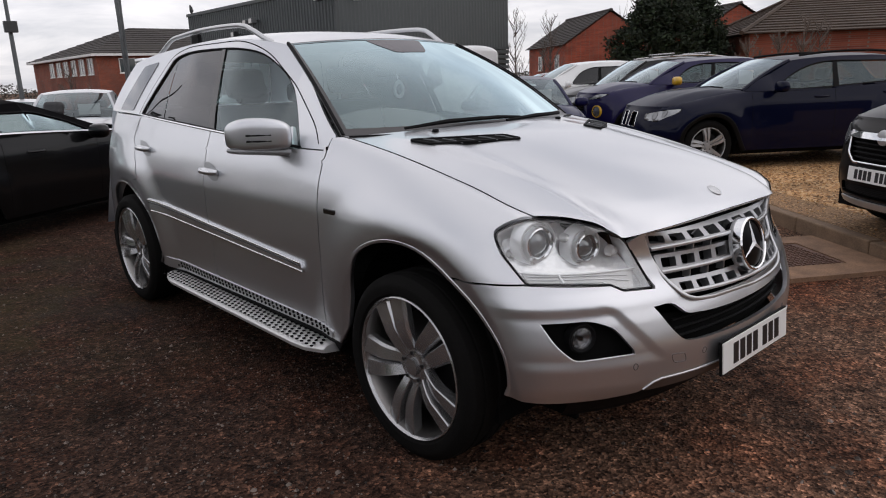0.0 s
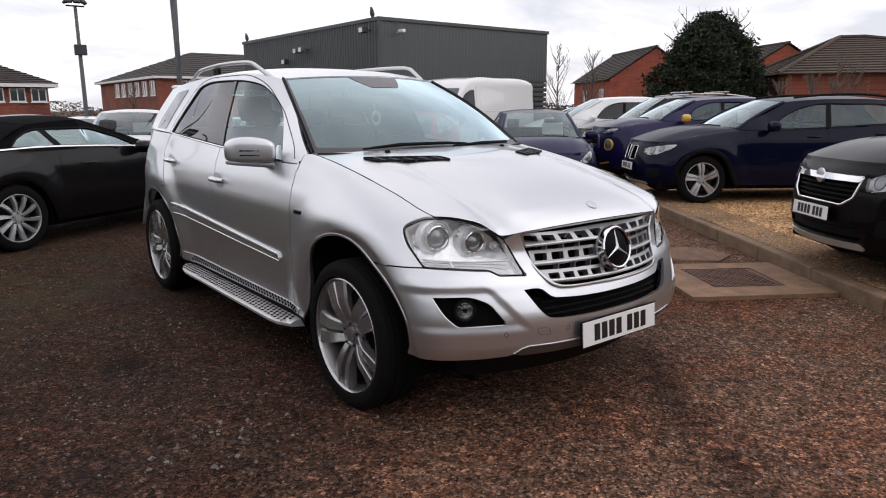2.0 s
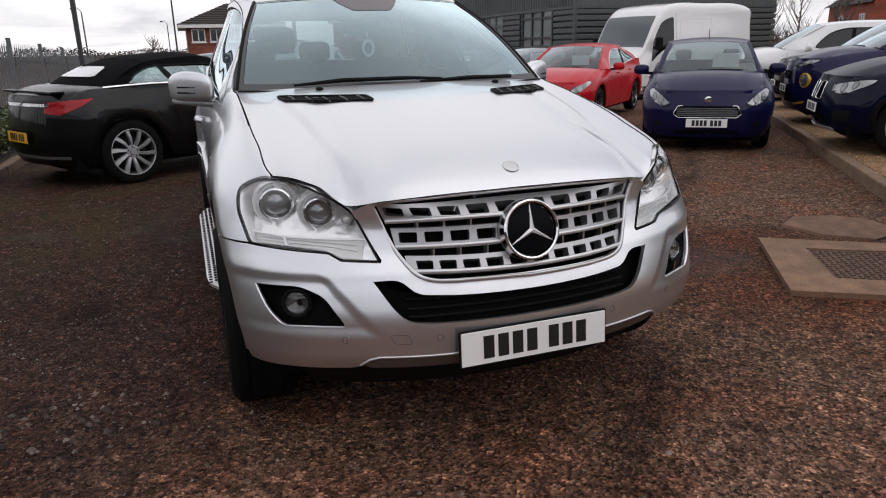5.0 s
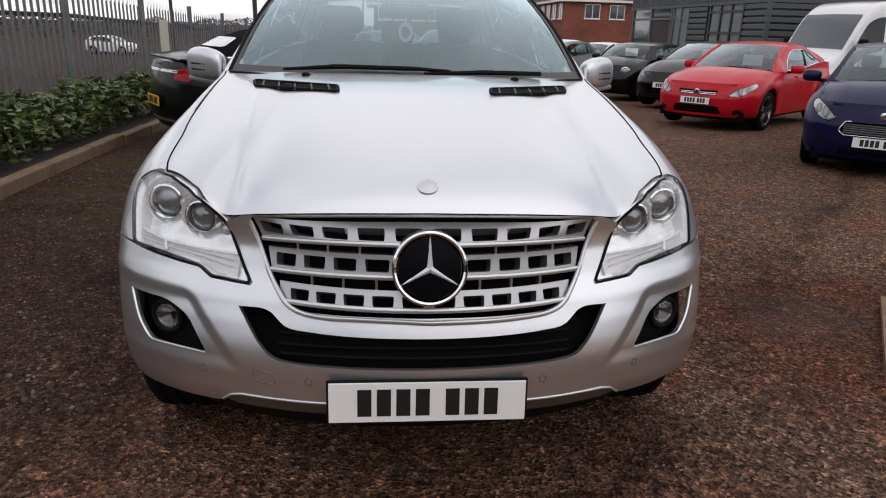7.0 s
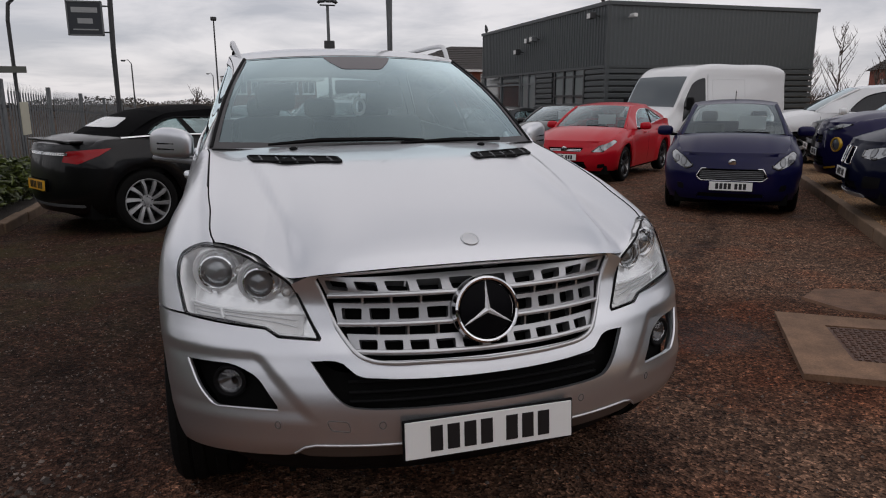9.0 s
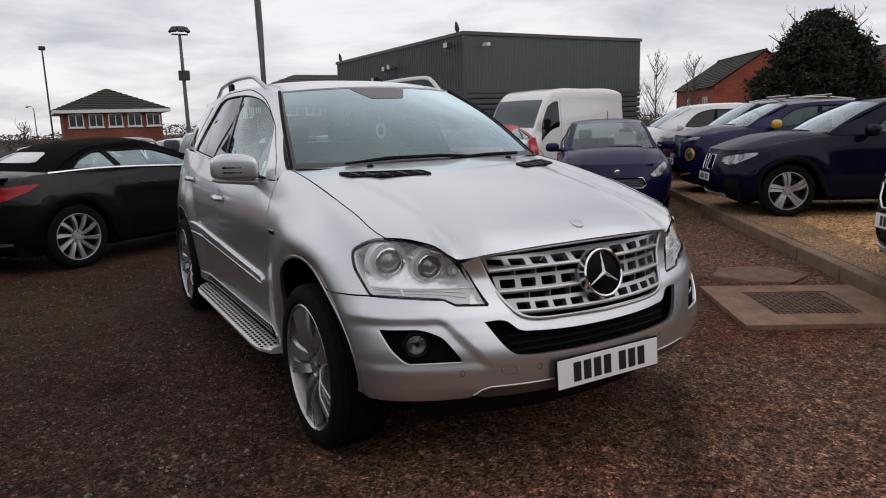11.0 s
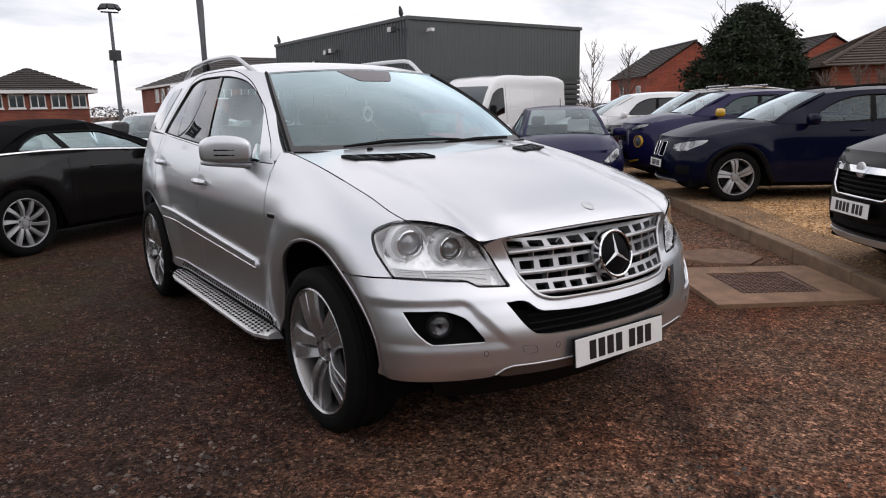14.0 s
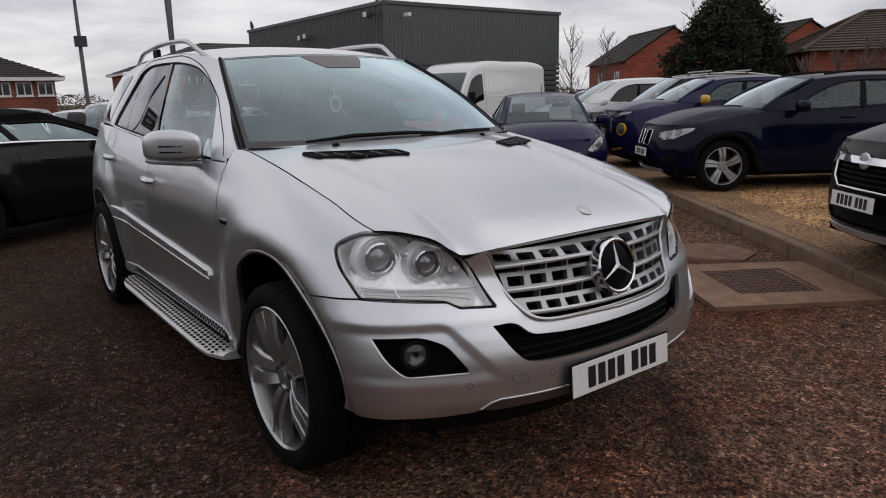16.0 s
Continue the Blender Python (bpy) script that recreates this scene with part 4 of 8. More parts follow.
        rear_pane = np.array([(2.685, 1.626), (3.0, 1.626), (3.2, 1.62), (3.33, 1.606), (3.25, 1.238), (2.8, 1.212), (2.6, 1.20)])
        v, f = patch(side, wider(rear_pane), 0.03, push=-0.012, outward=CENTRE)
        mesh_object("rear_side_window", v, f, GLASS_DARK, car, "dark tinted rear side window")
        quarter = np.array([(3.35, 1.602), (3.41, 1.585), (3.55, 1.42), (3.69, 1.262), (3.28, 1.24)])
        v, f = patch(side, wider(quarter), 0.03, push=-0.012, outward=CENTRE)
        mesh_object("quarter_window", v, f, GLASS_DARK, car, "black tinted quarter window")
        pillar = np.array([(2.635, 1.624), (2.68, 1.626), (2.595, 1.2), (2.525, 1.195)])
        v, f = patch(side, pillar, 0.03, push=-0.006, outward=CENTRE)
        mesh_object("door_pillar", v, f, GLOSS_BLACK, car)
        # shut line of the doors round the window frames, and the glass behind the last pillar
        v, f = ring_on(side, along([(1.535, 1.165), (1.583, 1.223), (1.696, 1.300), (2.045, 1.488), (2.248, 1.590), (2.42, 1.640), (2.60, 1.652), (3.0, 1.652), (3.26, 1.640), (3.44, 1.600), (3.60, 1.44), (3.735, 1.26)], 5), 0.006, 0.0008, 0.0, CENTRE, closed=False)
        mesh_object("door_frame_gap", v, f, VOID, car)
        v, f = patch(side, rounded([(3.69, 1.585), (4.02, 1.565), (4.30, 1.275), (3.90, 1.275)], 0.03, 4), 0.03, push=0.003, outward=CENTRE, rim=0.006)
        mesh_object("rear_corner_window", v, f, GLASS_DARK, car, "dark corner window behind the last pillar")
        # windscreen pillar trim
        t = np.linspace(0, 1, 16)
        e = screen(np.full(16, s * 1.0), t)
        tr = tube([p + np.array([-s * 0.012, 0.0, 0.004]) for p in e], 0.010, 6)
        part("screen_trim", tr, BLACK_PLASTIC, car, "black screen trim", smooth=True)
        # roof rail
        ry = np.linspace(2.24, 3.90, 25)
        rz = HERO.rail(ry) - 0.006 + 0.076 * smoothstep(2.22, 2.50, ry) * (1 - smoothstep(3.5, 3.92, ry))
        rx = HERO.upper(ry, HERO.rail(ry)) - 0.02
        part("roof_rail", tube([(s * a, b, c) for a, b, c in zip(rx, ry, rz)], [0.010] + [0.0135] * 23 + [0.010], 10), SATIN, car, "satin silver roof rail", smooth=True)
        for yy_ in (3.1,):
            xx_ = float(HERO.upper(yy_, HERO.rail(yy_))) - 0.02
            part("rail_foot", box_bm(min(s * (xx_ - 0.012), s * (xx_ + 0.012)), max(s * (xx_ - 0.012), s * (xx_ + 0.012)), yy_ - 0.05, yy_ + 0.05, 1.645, 1.72, bevel=0.008), BLACK_PLASTIC, car)
        # mirror
        mir = new("door_mirror")
        mir.parent = car
        sh = bmesh.new()
        bmesh.ops.create_uvsphere(sh, u_segments=28, v_segments=18, radius=1)
        for w in sh.verts:
            x, y, z = w.co
            pw = lambda c, k: math.copysign(abs(c) ** k, c)
            x, y, z = pw(x, 0.5), pw(y, 0.55), pw(z, 0.5 if z > 0 else 0.32)
            out = x * 0.5 + 0.5
            crown = 0.088 - 0.030 * out**3 - 0.035 * (1 - out) ** 2
            w.co = Vector((s * (0.948 + 0.105 * x), 1.735 + (0.070 - 0.014 * out) * y + 0.17 * out**1.5, 1.205 + (crown if z > 0 else 0.066) * z))
        part("mirror_shell", sh, SILVER, mir, smooth=True, angle=80)
        fm = plain("mirror_grey", (0.30, 0.31, 0.32), 0.4, 0.6)
        foot = bmesh.new()
        add_box(foot, -0.145, 0.140, -0.056, 0.060, -0.017, 0.017, bevel=0.014)
        for w in foot.verts:
            out = (w.co.x + 0.145) / 0.285
            w.co = Vector((s * (0.83 + 0.215 * out), 1.740 + 0.16 * out**1.5 + w.co.y * (1 - 0.15 * out), 1.122 + 0.014 * out + w.co.z * (1 - 0.35 * out)))
        part("mirror_foot", foot, fm, mir, "grey mirror foot", smooth=True)
        part("mirror_neck", tube([(s * 0.835, 1.755, 1.110), (s * 0.805, 1.765, 1.135), (s * 0.792, 1.78, 1.185), (s * 0.775, 1.80, 1.225)], [0.022, 0.024, 0.020, 0.012], 10), SILVER, mir, smooth=True)
        for dz in (0.0, 0.026):
            slot = [(s * (0.843 + 0.21 * o_), 1.735 - 0.064 + 0.014 * o_ + 0.17 * o_**1.5, 1.180 + dz) for o_ in (0.42, 0.52, 0.62, 0.72, 0.80)]
            part("mirror_repeater", tube(slot, 0.0052, 6), BLACK_PLASTIC, mir, "dark repeater slot")
        part("mirror_glass", box_bm(-0.09, 0.09, -0.003, 0.003, -0.05, 0.05, bevel=0.002, m=pose(s * 0.95, 1.872, 1.195, 0, 0, s * 36)), CHROME, mir)
        # running board with studs
        board = new("running_board")
        board.parent = car
        bw = bmesh.new()
        ys = np.linspace(1.43, 3.20, 20)
        sec = [(0.84, 0.262), (0.84, 0.292), (0.90, 0.296), (0.965, 0.292), (0.985, 0.28), (0.98, 0.262), (0.9, 0.25)]
        rings = []
        for i, yv in enumerate(ys):
            pin = 0.085 * (max(0, 1.56 - yv) / 0.19) ** 1.4 + 0.05 * max(0, yv - 3.07) / 0.13
            rings.append([bw.verts.new((s * (x - pin * (x > 0.88)), yv, z + 0.012 * (yv - 1.37) / 1.8)) for x, z in sec])
        for r0, r1 in zip(rings, rings[1:]):
            for k in range(len(sec)):
                bw.faces.new((r0[k], r0[(k + 1) % len(sec)], r1[(k + 1) % len(sec)], r1[k]))
        bw.faces.new(rings[0])
        bw.faces.new(rings[-1][::-1])
        part("board_plate", bw, plain("brushed_aluminium", (0.74, 0.74, 0.73), 0.42, 0.5), board, "brushed aluminium running board", smooth=True, angle=40)
        st = bmesh.new()
        for i in range(42):
            for j in range(5):
                y_ = 1.47 + i * 0.042 + (j % 2) * 0.021
                if y_ < 3.16:
                    bmesh.ops.create_cone(st, cap_ends=True, segments=8, radius1=0.0088, radius2=0.008, depth=0.004, matrix=Matrix.Translation((s * (0.866 + 0.0255 * j), y_, 0.2985 + 0.012 * (y_ - 1.37) / 1.8)))
        tagged(part("stud_field", st, RUBBER, board, "black rubber studs of the board and its modelled reflection"), kind="stuff")
        # the board's reflection in the lower doors, modelled as a bright strip
        v, f = patch(HG, np.array([(uw + 0.53, 0.375), (ur - 0.56, 0.395), (ur - 0.54, 0.335), (uw + 0.52, 0.335)]) * S, 0.03, rim=0.006, push=0.006, outward=CENTRE)
        mesh_object("board_reflection", v, f, SATIN, car, "bright strip modelled as the running board's reflection")
        # studs of that modelled reflection
        st = bmesh.new()
        for i in range(44):
            for j in range(2):
                c = HG(np.array([s * (uw + 0.56 + i * 0.04 + j * 0.02)]), np.array([0.35 + 0.02 * j + 0.012 * i / 60]))[0]
                if c[1] < 3.1:
                    bmesh.ops.create_cone(st, cap_ends=True, segments=8, radius1=0.0085, radius2=0.008, depth=0.005, matrix=Matrix.Translation(c + [s * 0.007, 0, 0]) @ pose(0, 0, 0, 0, 90, 0))
        tagged(part("reflected_studs", st, RUBBER, car, "black rubber studs of the board and its modelled reflection"), kind="stuff")
        for yw in (0.86, 3.78):
            wheel(car, s * 0.815, yw, 0.360, 0.368, 0.281, 0.245, s, (5, True, 0.040, 0.078, 0.0, 0.0, 0.022, 0.050, 0.38))

    # bonnet, vents, roof, glass
    v, f = grid_mesh(bonnet, 100, 70, -1, 1, 0, 1)
    mesh_object("bonnet", v, f, SILVER, car, "silver bonnet with two soft creases")
    a = np.linspace(-0.995, 0.995, 60)
    v = np.vstack([bonnet(a, 0 * a) + [0, 0.004, -0.004], bonnet(a, 0 * a) + [0, 0.03, -0.004]])
    mesh_object("bonnet_seal", v, [(i, i + 1, i + 61, i + 60) for i in range(59)], VOID, car)
    for s in (1, -1):
        # shut line shadow between bonnet and wing
        yv = np.linspace(0.39, 1.41, 24)
        e = hero_edge(yv) * [s, 1, 1]
        part("shut_line", tube(list(e - [s * 0.001, 0, 0.0008]), 0.0030, 6), VOID, car)
        vent = new("bonnet_vent")
        vent.parent = car
        vu = lambda A, B: bonnet(np.asarray(A, float), np.asarray(B, float))
        corners = rounded([(s * 0.345, 0.672), (s * 0.36, 0.755), (s * 0.80, 0.82), (s * 0.765, 0.718)] if s > 0 else [(s * 0.765, 0.718), (s * 0.80, 0.82), (s * 0.36, 0.755), (s * 0.345, 0.672)], 0.02, 4)
        v, f = patch(vu, corners, 0.02, push=0.003, outward=(0, 1, 0), rim=0.006)
        mesh_object("vent_tray", v, f, VOID, vent, "black slotted vent")
        v, f = ring_on(vu, corners, 0.01, 0.006, 0.002, (0, 1, 0))
        mesh_object("vent_frame", v, f, BLACK_PLASTIC, vent)
        for k in range(5):
            t = (k + 0.5) / 5
            A0 = s * (0.345 + (0.765 - 0.345) * t)
            p0, p1 = vu([A0], [0.676 + 0.045 * t])[0], vu([A0 + s * 0.02], [0.752 + 0.063 * t])[0]
            part("vent_fin", tube([p0 + [0, 0, 0.004], (p0 + p1) / 2 + [0, 0, 0.007], p1 + [0, 0, 0.004]], 0.0035, 6), GREY_TRIM, vent)
        c = bonnet(np.array([s * 0.55]), np.array([0.955]))[0]
        jet = bmesh.new()
        bmesh.ops.create_uvsphere(jet, u_segments=10, v_segments=6, radius=0.014, matrix=Matrix.Translation(c + [0, 0, 0.004]) @ Matrix.Diagonal((1.3, 1, 0.6, 1)))
        part("washer_jet", jet, BLACK_PLASTIC, car, smooth=True)
    c = bonnet(np.array([0.0]), np.array([0.062]))[0]
    n = bonnet(np.array([0.0]), np.array([0.077]))[0] - c
    tilt = math.degrees(math.atan2(n[2], n[1]))
    bm = lathe([(0.0, 0.029), (0.003, 0.028), (0.004, 0.024), (0.002, 0.022), (0.003, 0.010), (0.004, 0.001)], 28)
    ob = part("bonnet_badge", bm, SATIN, car, "small round metal badge", smooth=True)
    ob.matrix_local = Matrix.Translation(c) @ pose(0, 0, 0, tilt, 0, 0) @ pose(0, 0, 0, 0, -90, 0)

    v, f = grid_mesh(screen, 40, 24, -1, 1, 0, 1)
    o = mesh_object("windscreen", v, f, SCREEN, car, "clear windscreen with a blue-green sheen")
    o.visible_shadow = False
    for a0, a1, t0, t1 in ((-1, 1, -0.05, 0.055), (-1, 1, 0.988, 1.0), (-1, -0.955, 0.05, 0.98), (0.955, 1, 0.05, 0.98)):
        v, f = grid_mesh(lambda A, T: screen(A, T) + np.array([0, -0.002, 0.003]), 30 if a1 - a0 > 1 else 2, 3 if a1 - a0 > 1 else 16, a0, a1, t0, t1)
        mesh_object("screen_border", v, f, SCREEN_EDGE, car)
    shade_line = rounded([(-0.31, 0.985), (0.31, 0.985), (0.25, 0.90), (0.16, 0.80), (-0.16, 0.80), (-0.25, 0.90)], 0.03, 4)
    v, f = patch(lambda A, T: screen(A, T), shade_line, 0.02, push=0.002, outward=CENTRE)
    mesh_object("mirror_shroud", v, f, plain("shroud_grey", (0.085, 0.075, 0.08), 0.25), car, "grey sensor shroud behind the screen")
    v, f = grid_mesh(roof, 36, 40, -1, 1, 0, 1)
    mesh_object("roof", v, f, SILVER, car, "silver roof")
    v, f = grid_mesh(tail_glass, 20, 12, -1, 1, 0, 1)
    o = mesh_object("rear_window", v, f, GLASS, car, "rear window")
    o.visible_shadow = False
    spo = bmesh.new()
    add_box(spo, -0.52, 0.52, 4.30, 4.46, 1.60, 1.635, bevel=0.012)
    part("roof_spoiler", spo, SILVER, car, smooth=True)
    v, f = grid_mesh(lambda A, T: np.stack([A * (0.80 - 0.14 * T), 4.72 - 0.06 * T + 0.05 * (1 - A * A), 0.4 + 0.87 * T], -1), 16, 10, -1, 1, 0, 1)
    mesh_object("tailgate", v, f, SILVER, car, "silver tailgate")
    # wipers
    for pts in ([(-0.52, 1.30, 1.218), (-0.30, 1.26, 1.235), (0.0, 1.235, 1.235), (0.16, 1.24, 1.228)], [(0.05, 1.225, 1.218), (0.3, 1.255, 1.225), (0.55, 1.31, 1.222)]):
        part("wiper", tube(pts, [0.006, 0.011, 0.010, 0.006], 6), BLACK_PLASTIC, car, "black wiper", smooth=True)
    part("scuttle", tube([screen(np.array([a_]), np.array([-0.03]))[0] for a_ in np.linspace(-0.97, 0.97, 16)], 0.022, 6), BLACK_PLASTIC, car, smooth=True)
    # cabin
    floor_bm = box_bm(-0.80, 0.80, 0.5, 4.6, 0.215, 0.36)
    # unseen tray added to deepen the shade on the ground below
    part("undertray", box_bm(-0.55, 0.55, 0.36, 0.5, 0.235, 0.26), VOID, car)
    part("underbody", floor_bm, VOID, car)
    part("dashboard", box_bm(-0.74, 0.74, 1.42, 1.95, 0.78, 1.13, bevel=0.06), LEATHER, car, "dark dashboard", smooth=True)
    for x in (-0.37, 0.37):
        st_ = new("seat")
        st_.parent = car
        part("cushion", box_bm(x - 0.25, x + 0.25, 2.30, 2.85, 0.55, 0.74, bevel=0.06), LEATHER, st_, smooth=True)
        part("backrest", box_bm(-0.25, 0.25, -0.07, 0.07, 0, 0.62, bevel=0.06, m=pose(x, 2.85, 0.70, -14, 0, 0)), LEATHER, st_, smooth=True)
        part("headrest", box_bm(-0.13, 0.13, -0.05, 0.05, 0.66, 0.84, bevel=0.045, m=pose(x, 2.85, 0.70, -14, 0, 0)), LEATHER, st_, smooth=True)
    part("rear_bench", box_bm(-0.66, 0.66, 3.55, 3.75, 0.6, 1.28, bevel=0.07), LEATHER, car, smooth=True)
    for x in (-0.42, 0.0, 0.42):
        part("rear_headrest", box_bm(x - 0.12, x + 0.12, 3.62, 3.72, 1.28, 1.42, bevel=0.04), LEATHER, car, smooth=True)
    sw = bmesh.new()
    pts = [Vector((0.185 * math.cos(k * math.pi / 12), 0, 0.185 * math.sin(k * math.pi / 12))) for k in range(25)]
    sw.free()
    sw = tube(pts, 0.016, 8, close=True)
    ob = part("steering_wheel", sw, LEATHER, car, "dark steering wheel", smooth=True)
    ob.matrix_local = pose(-0.37, 1.98, 1.05, -24, 0, 0)
    part("inner_mirror", box_bm(-0.12, 0.12, 2.0, 2.025, 1.44, 1.51, bevel=0.012), LEATHER, car, smooth=True)
    hang = lathe([(-0.003, 0.022), (0.003, 0.022), (0.003, 0.036), (-0.003, 0.036), (-0.003, 0.022)], 20)
    ob = part("hanging_ring", hang, PAPER, car, "pale ring hung from the mirror", smooth=True)
    ob.matrix_local = pose(0.0, 1.97, 1.37, 0, 0, 90) @ Matrix.Diagonal((1, 1, 1.35, 1))
    part("hanger_string", tube([(0, 1.985, 1.45), (0, 1.972, 1.41)], 0.0025, 5), PAPER, car)
    roof_in = lambda A, B: roof(A * 0.97, B) - np.array([0, 0, 0.03])
    v, f = grid_mesh(roof_in, 12, 14, -1, 1, 0.02, 0.98, flip=True)
    mesh_object("headlining", v, f, plain("headlining_grey", (0.32, 0.32, 0.31), 0.9), car)
    return car


hero = build_hero()
# ---- the place: ground, kerbs, island, hedge bed ----
def ground_z(x, y):
    """The yard is level near the camera and falls gently towards the back."""
    return -0.03 * float(np.clip(np.log1p(np.exp((y - 8.0) / 1.5)) * 1.5, 0, 50))


def tarmac():
    m, t, b = material("wet_worn_tarmac")
    co = t.nodes.new("ShaderNodeTexCoord").outputs["Object"]
    chip = tree_node(t, "ShaderNodeTexVoronoi", Scale=88.0, Randomness=1.0)
    t.links.new(co, chip.inputs["Vector"])
    grit = tree_node(t, "ShaderNodeTexVoronoi", Scale=38.0, Randomness=1.0)
    t.links.new(co, grit.inputs["Vector"])
    sepc = t.nodes.new("ShaderNodeSeparateColor")
    t.links.new(chip.outputs["Color"], sepc.inputs[0])
    sepg = t.nodes.new("ShaderNodeSeparateColor")
    t.links.new(grit.outputs["Color"], sepg.inputs[0])

    def across(nx, ny, c0, wobble, scale):
        """Signed distance from a line on the ground, made uneven by noise."""
        dot = t.nodes.new("ShaderNodeVectorMath")
        dot.operation, dot.inputs[1].default_value = "DOT_PRODUCT", (nx, ny, 0)
        t.links.new(co, dot.inputs[0])
        n = t.nodes.new("ShaderNodeMath")
        n.operation, n.inputs[1].default_value = "MULTIPLY_ADD", wobble
        t.links.new(noise_of(t, scale, 5, 0.65, co), n.inputs[0])
        t.links.new(dot.outputs["Value"], n.inputs[2])
        k = t.nodes.new("ShaderNodeMath")
        k.operation, k.inputs[1].default_value = "ADD", c0 - wobble * 0.5
        t.links.new(n.outputs[0], k.inputs[0])
        return k.outputs[0]

    def between(value, a, b, lo=0.0, hi=1.0):
        n = t.nodes.new("ShaderNodeMapRange")
        for key, x in (("From Min", a), ("From Max", b), ("To Min", lo), ("To Max", hi)):
            n.inputs[key].default_value = x
        t.links.new(value, n.inputs["Value"])
        return n.outputs[0]

    # older dark surfacing on the hedge side, dusty worn surfacing in front of the car
    worn_side = between(across(0.674, -0.738, 0.97, 0.9, 1.1), -0.35, 0.30)
    c = mixed(t, worn_side, (0.053, 0.0302, 0.0218), (0.155, 0.088, 0.059))
    # ruddy trodden surfacing along the gravel strip
    trodden = between(across(0.86, -0.10, -1.15, 0.9, 0.9), -0.35, 0.45)
    c = mixed(t, trodden, c, (0.138, 0.083, 0.056))
    ruddy = between(noise_of(t, 1.7, 5, 0.65, tree_shift(t, co, (3.1, 0.4, 0))), 0.46, 0.66)
    c = mixed(t, mixed(t, 0.85, (0, 0, 0), ruddy), c, mixed(t, 1.0, c, (1.14, 0.84, 0.72), "MULTIPLY"))
    c = mixed(t, 1.0, c, ramp_of(t, sepc.outputs[0], (0.0, (0.20, 0.20, 0.21)), (0.30, (0.62, 0.62, 0.63)), (0.70, (1.10, 1.09, 1.08)), (0.90, (1.7, 1.66, 1.62)), (1.0, (2.8, 2.68, 2.55))), "MULTIPLY")
    c = mixed(t, 1.0, c, ramp_of(t, sepg.outputs[1], (0.0, (0.55, 0.55, 0.56)), (0.85, (1.15, 1.15, 1.15)), (1.0, (1.9, 1.88, 1.86))), "MULTIPLY")
    c = mixed(t, 1.0, c, ramp_of(t, noise_of(t, 9.0, 6, 0.75, co), (0.34, (0.42, 0.42, 0.43)), (0.47, (0.95, 0.95, 0.95)), (0.70, (1.35, 1.33, 1.3))), "MULTIPLY")
    c = mixed(t, 1.0, c, ramp_of(t, noise_of(t, 0.6, 5, 0.6, co), (0.30, (0.74, 0.73, 0.72)), (0.55, (1.0, 1.0, 1.0)), (0.75, (1.22, 1.18, 1.14))), "MULTIPLY")
    # a dark broken streak of bared stone
    off = t.nodes.new("ShaderNodeMath")
    off.operation = "ABSOLUTE"
    t.links.new(across(0.764, -0.645, -0.375, 0.5, 2.2), off.inputs[0])
    streak = mixed(t, 1.0, between(off.outputs[0], 0.20, 0.03), ramp_of(t, noise_of(t, 1.4, 4, 0.6, tree_shift(t, co, (1.7, 5.2, 0))), (0.40, (0, 0, 0)), (0.58, (1, 1, 1))), "MULTIPLY")
    c = mixed(t, streak, c, mixed(t, 1.0, c, (0.42, 0.41, 0.42), "MULTIPLY"))
    # one small oil stain
    oil = t.nodes.new("ShaderNodeVectorMath")
    oil.operation, oil.inputs[1].default_value = "DISTANCE", (-1.62, 2.15, 0)
    t.links.new(co, oil.inputs[0])
    blot = t.nodes.new("ShaderNodeMath")
    blot.operation, blot.inputs[1].default_value = "MULTIPLY_ADD", 0.25
    t.links.new(noise_of(t, 7.0, 4, 0.6, co), blot.inputs[0])
    t.links.new(oil.outputs["Value"], blot.inputs[2])
    c = mixed(t, between(blot.outputs[0], 0.33, 0.18), c, mixed(t, 1.0, c, (0.40, 0.37, 0.36), "MULTIPLY"))
    # a damp reddish patch beside the concrete slab
    wet = t.nodes.new("ShaderNodeVectorMath")
    wet.operation, wet.inputs[1].default_value = "DISTANCE", (2.35, 1.35, 0)
    t.links.new(co, wet.inputs[0])
    wet_edge = t.nodes.new("ShaderNodeMath")
    wet_edge.operation, wet_edge.inputs[1].default_value = "MULTIPLY_ADD", 1.1
    t.links.new(noise_of(t, 1.9, 5, 0.6, co), wet_edge.inputs[0])
    t.links.new(wet.outputs["Value"], wet_edge.inputs[2])
    c = mixed(t, between(wet_edge.outputs[0], 1.75, 1.25), c, mixed(t, 1.0, c, (0.76, 0.58, 0.50), "MULTIPLY"))
    # moss grows towards the hedge bed
    sp = t.nodes.new("ShaderNodeSeparateXYZ")
    t.links.new(co, sp.inputs[0])
    side = t.nodes.new("ShaderNodeMapRange")
    side.inputs["From Min"].default_value, side.inputs["From Max"].default_value = -0.4, -1.7
    t.links.new(sp.outputs["X"], side.inputs["Value"])
    deep = t.nodes.new("ShaderNodeMapRange")
    deep.inputs["From Min"].default_value, deep.inputs["From Max"].default_value = 1.9, 3.7
    t.links.new(sp.outputs["Y"], deep.inputs["Value"])
    ms = t.nodes.new("ShaderNodeMath")
    ms.operation = "MULTIPLY"
    t.links.new(side.outputs[0], ms.inputs[0])
    t.links.new(deep.outputs[0], ms.inputs[1])
    patchy = ramp_of(t, noise_of(t, 1.5, 6, 0.7, co), (0.44, (0, 0, 0)), (0.66, (0.75, 0.75, 0.75)))
    moss = mixed(t, ms.outputs[0], (0, 0, 0), patchy)
    c = mixed(t, moss, c, mixed(t, noise_of(t, 40, 3, 0.5, co), (0.030, 0.028, 0.010), (0.078, 0.066, 0.026)))
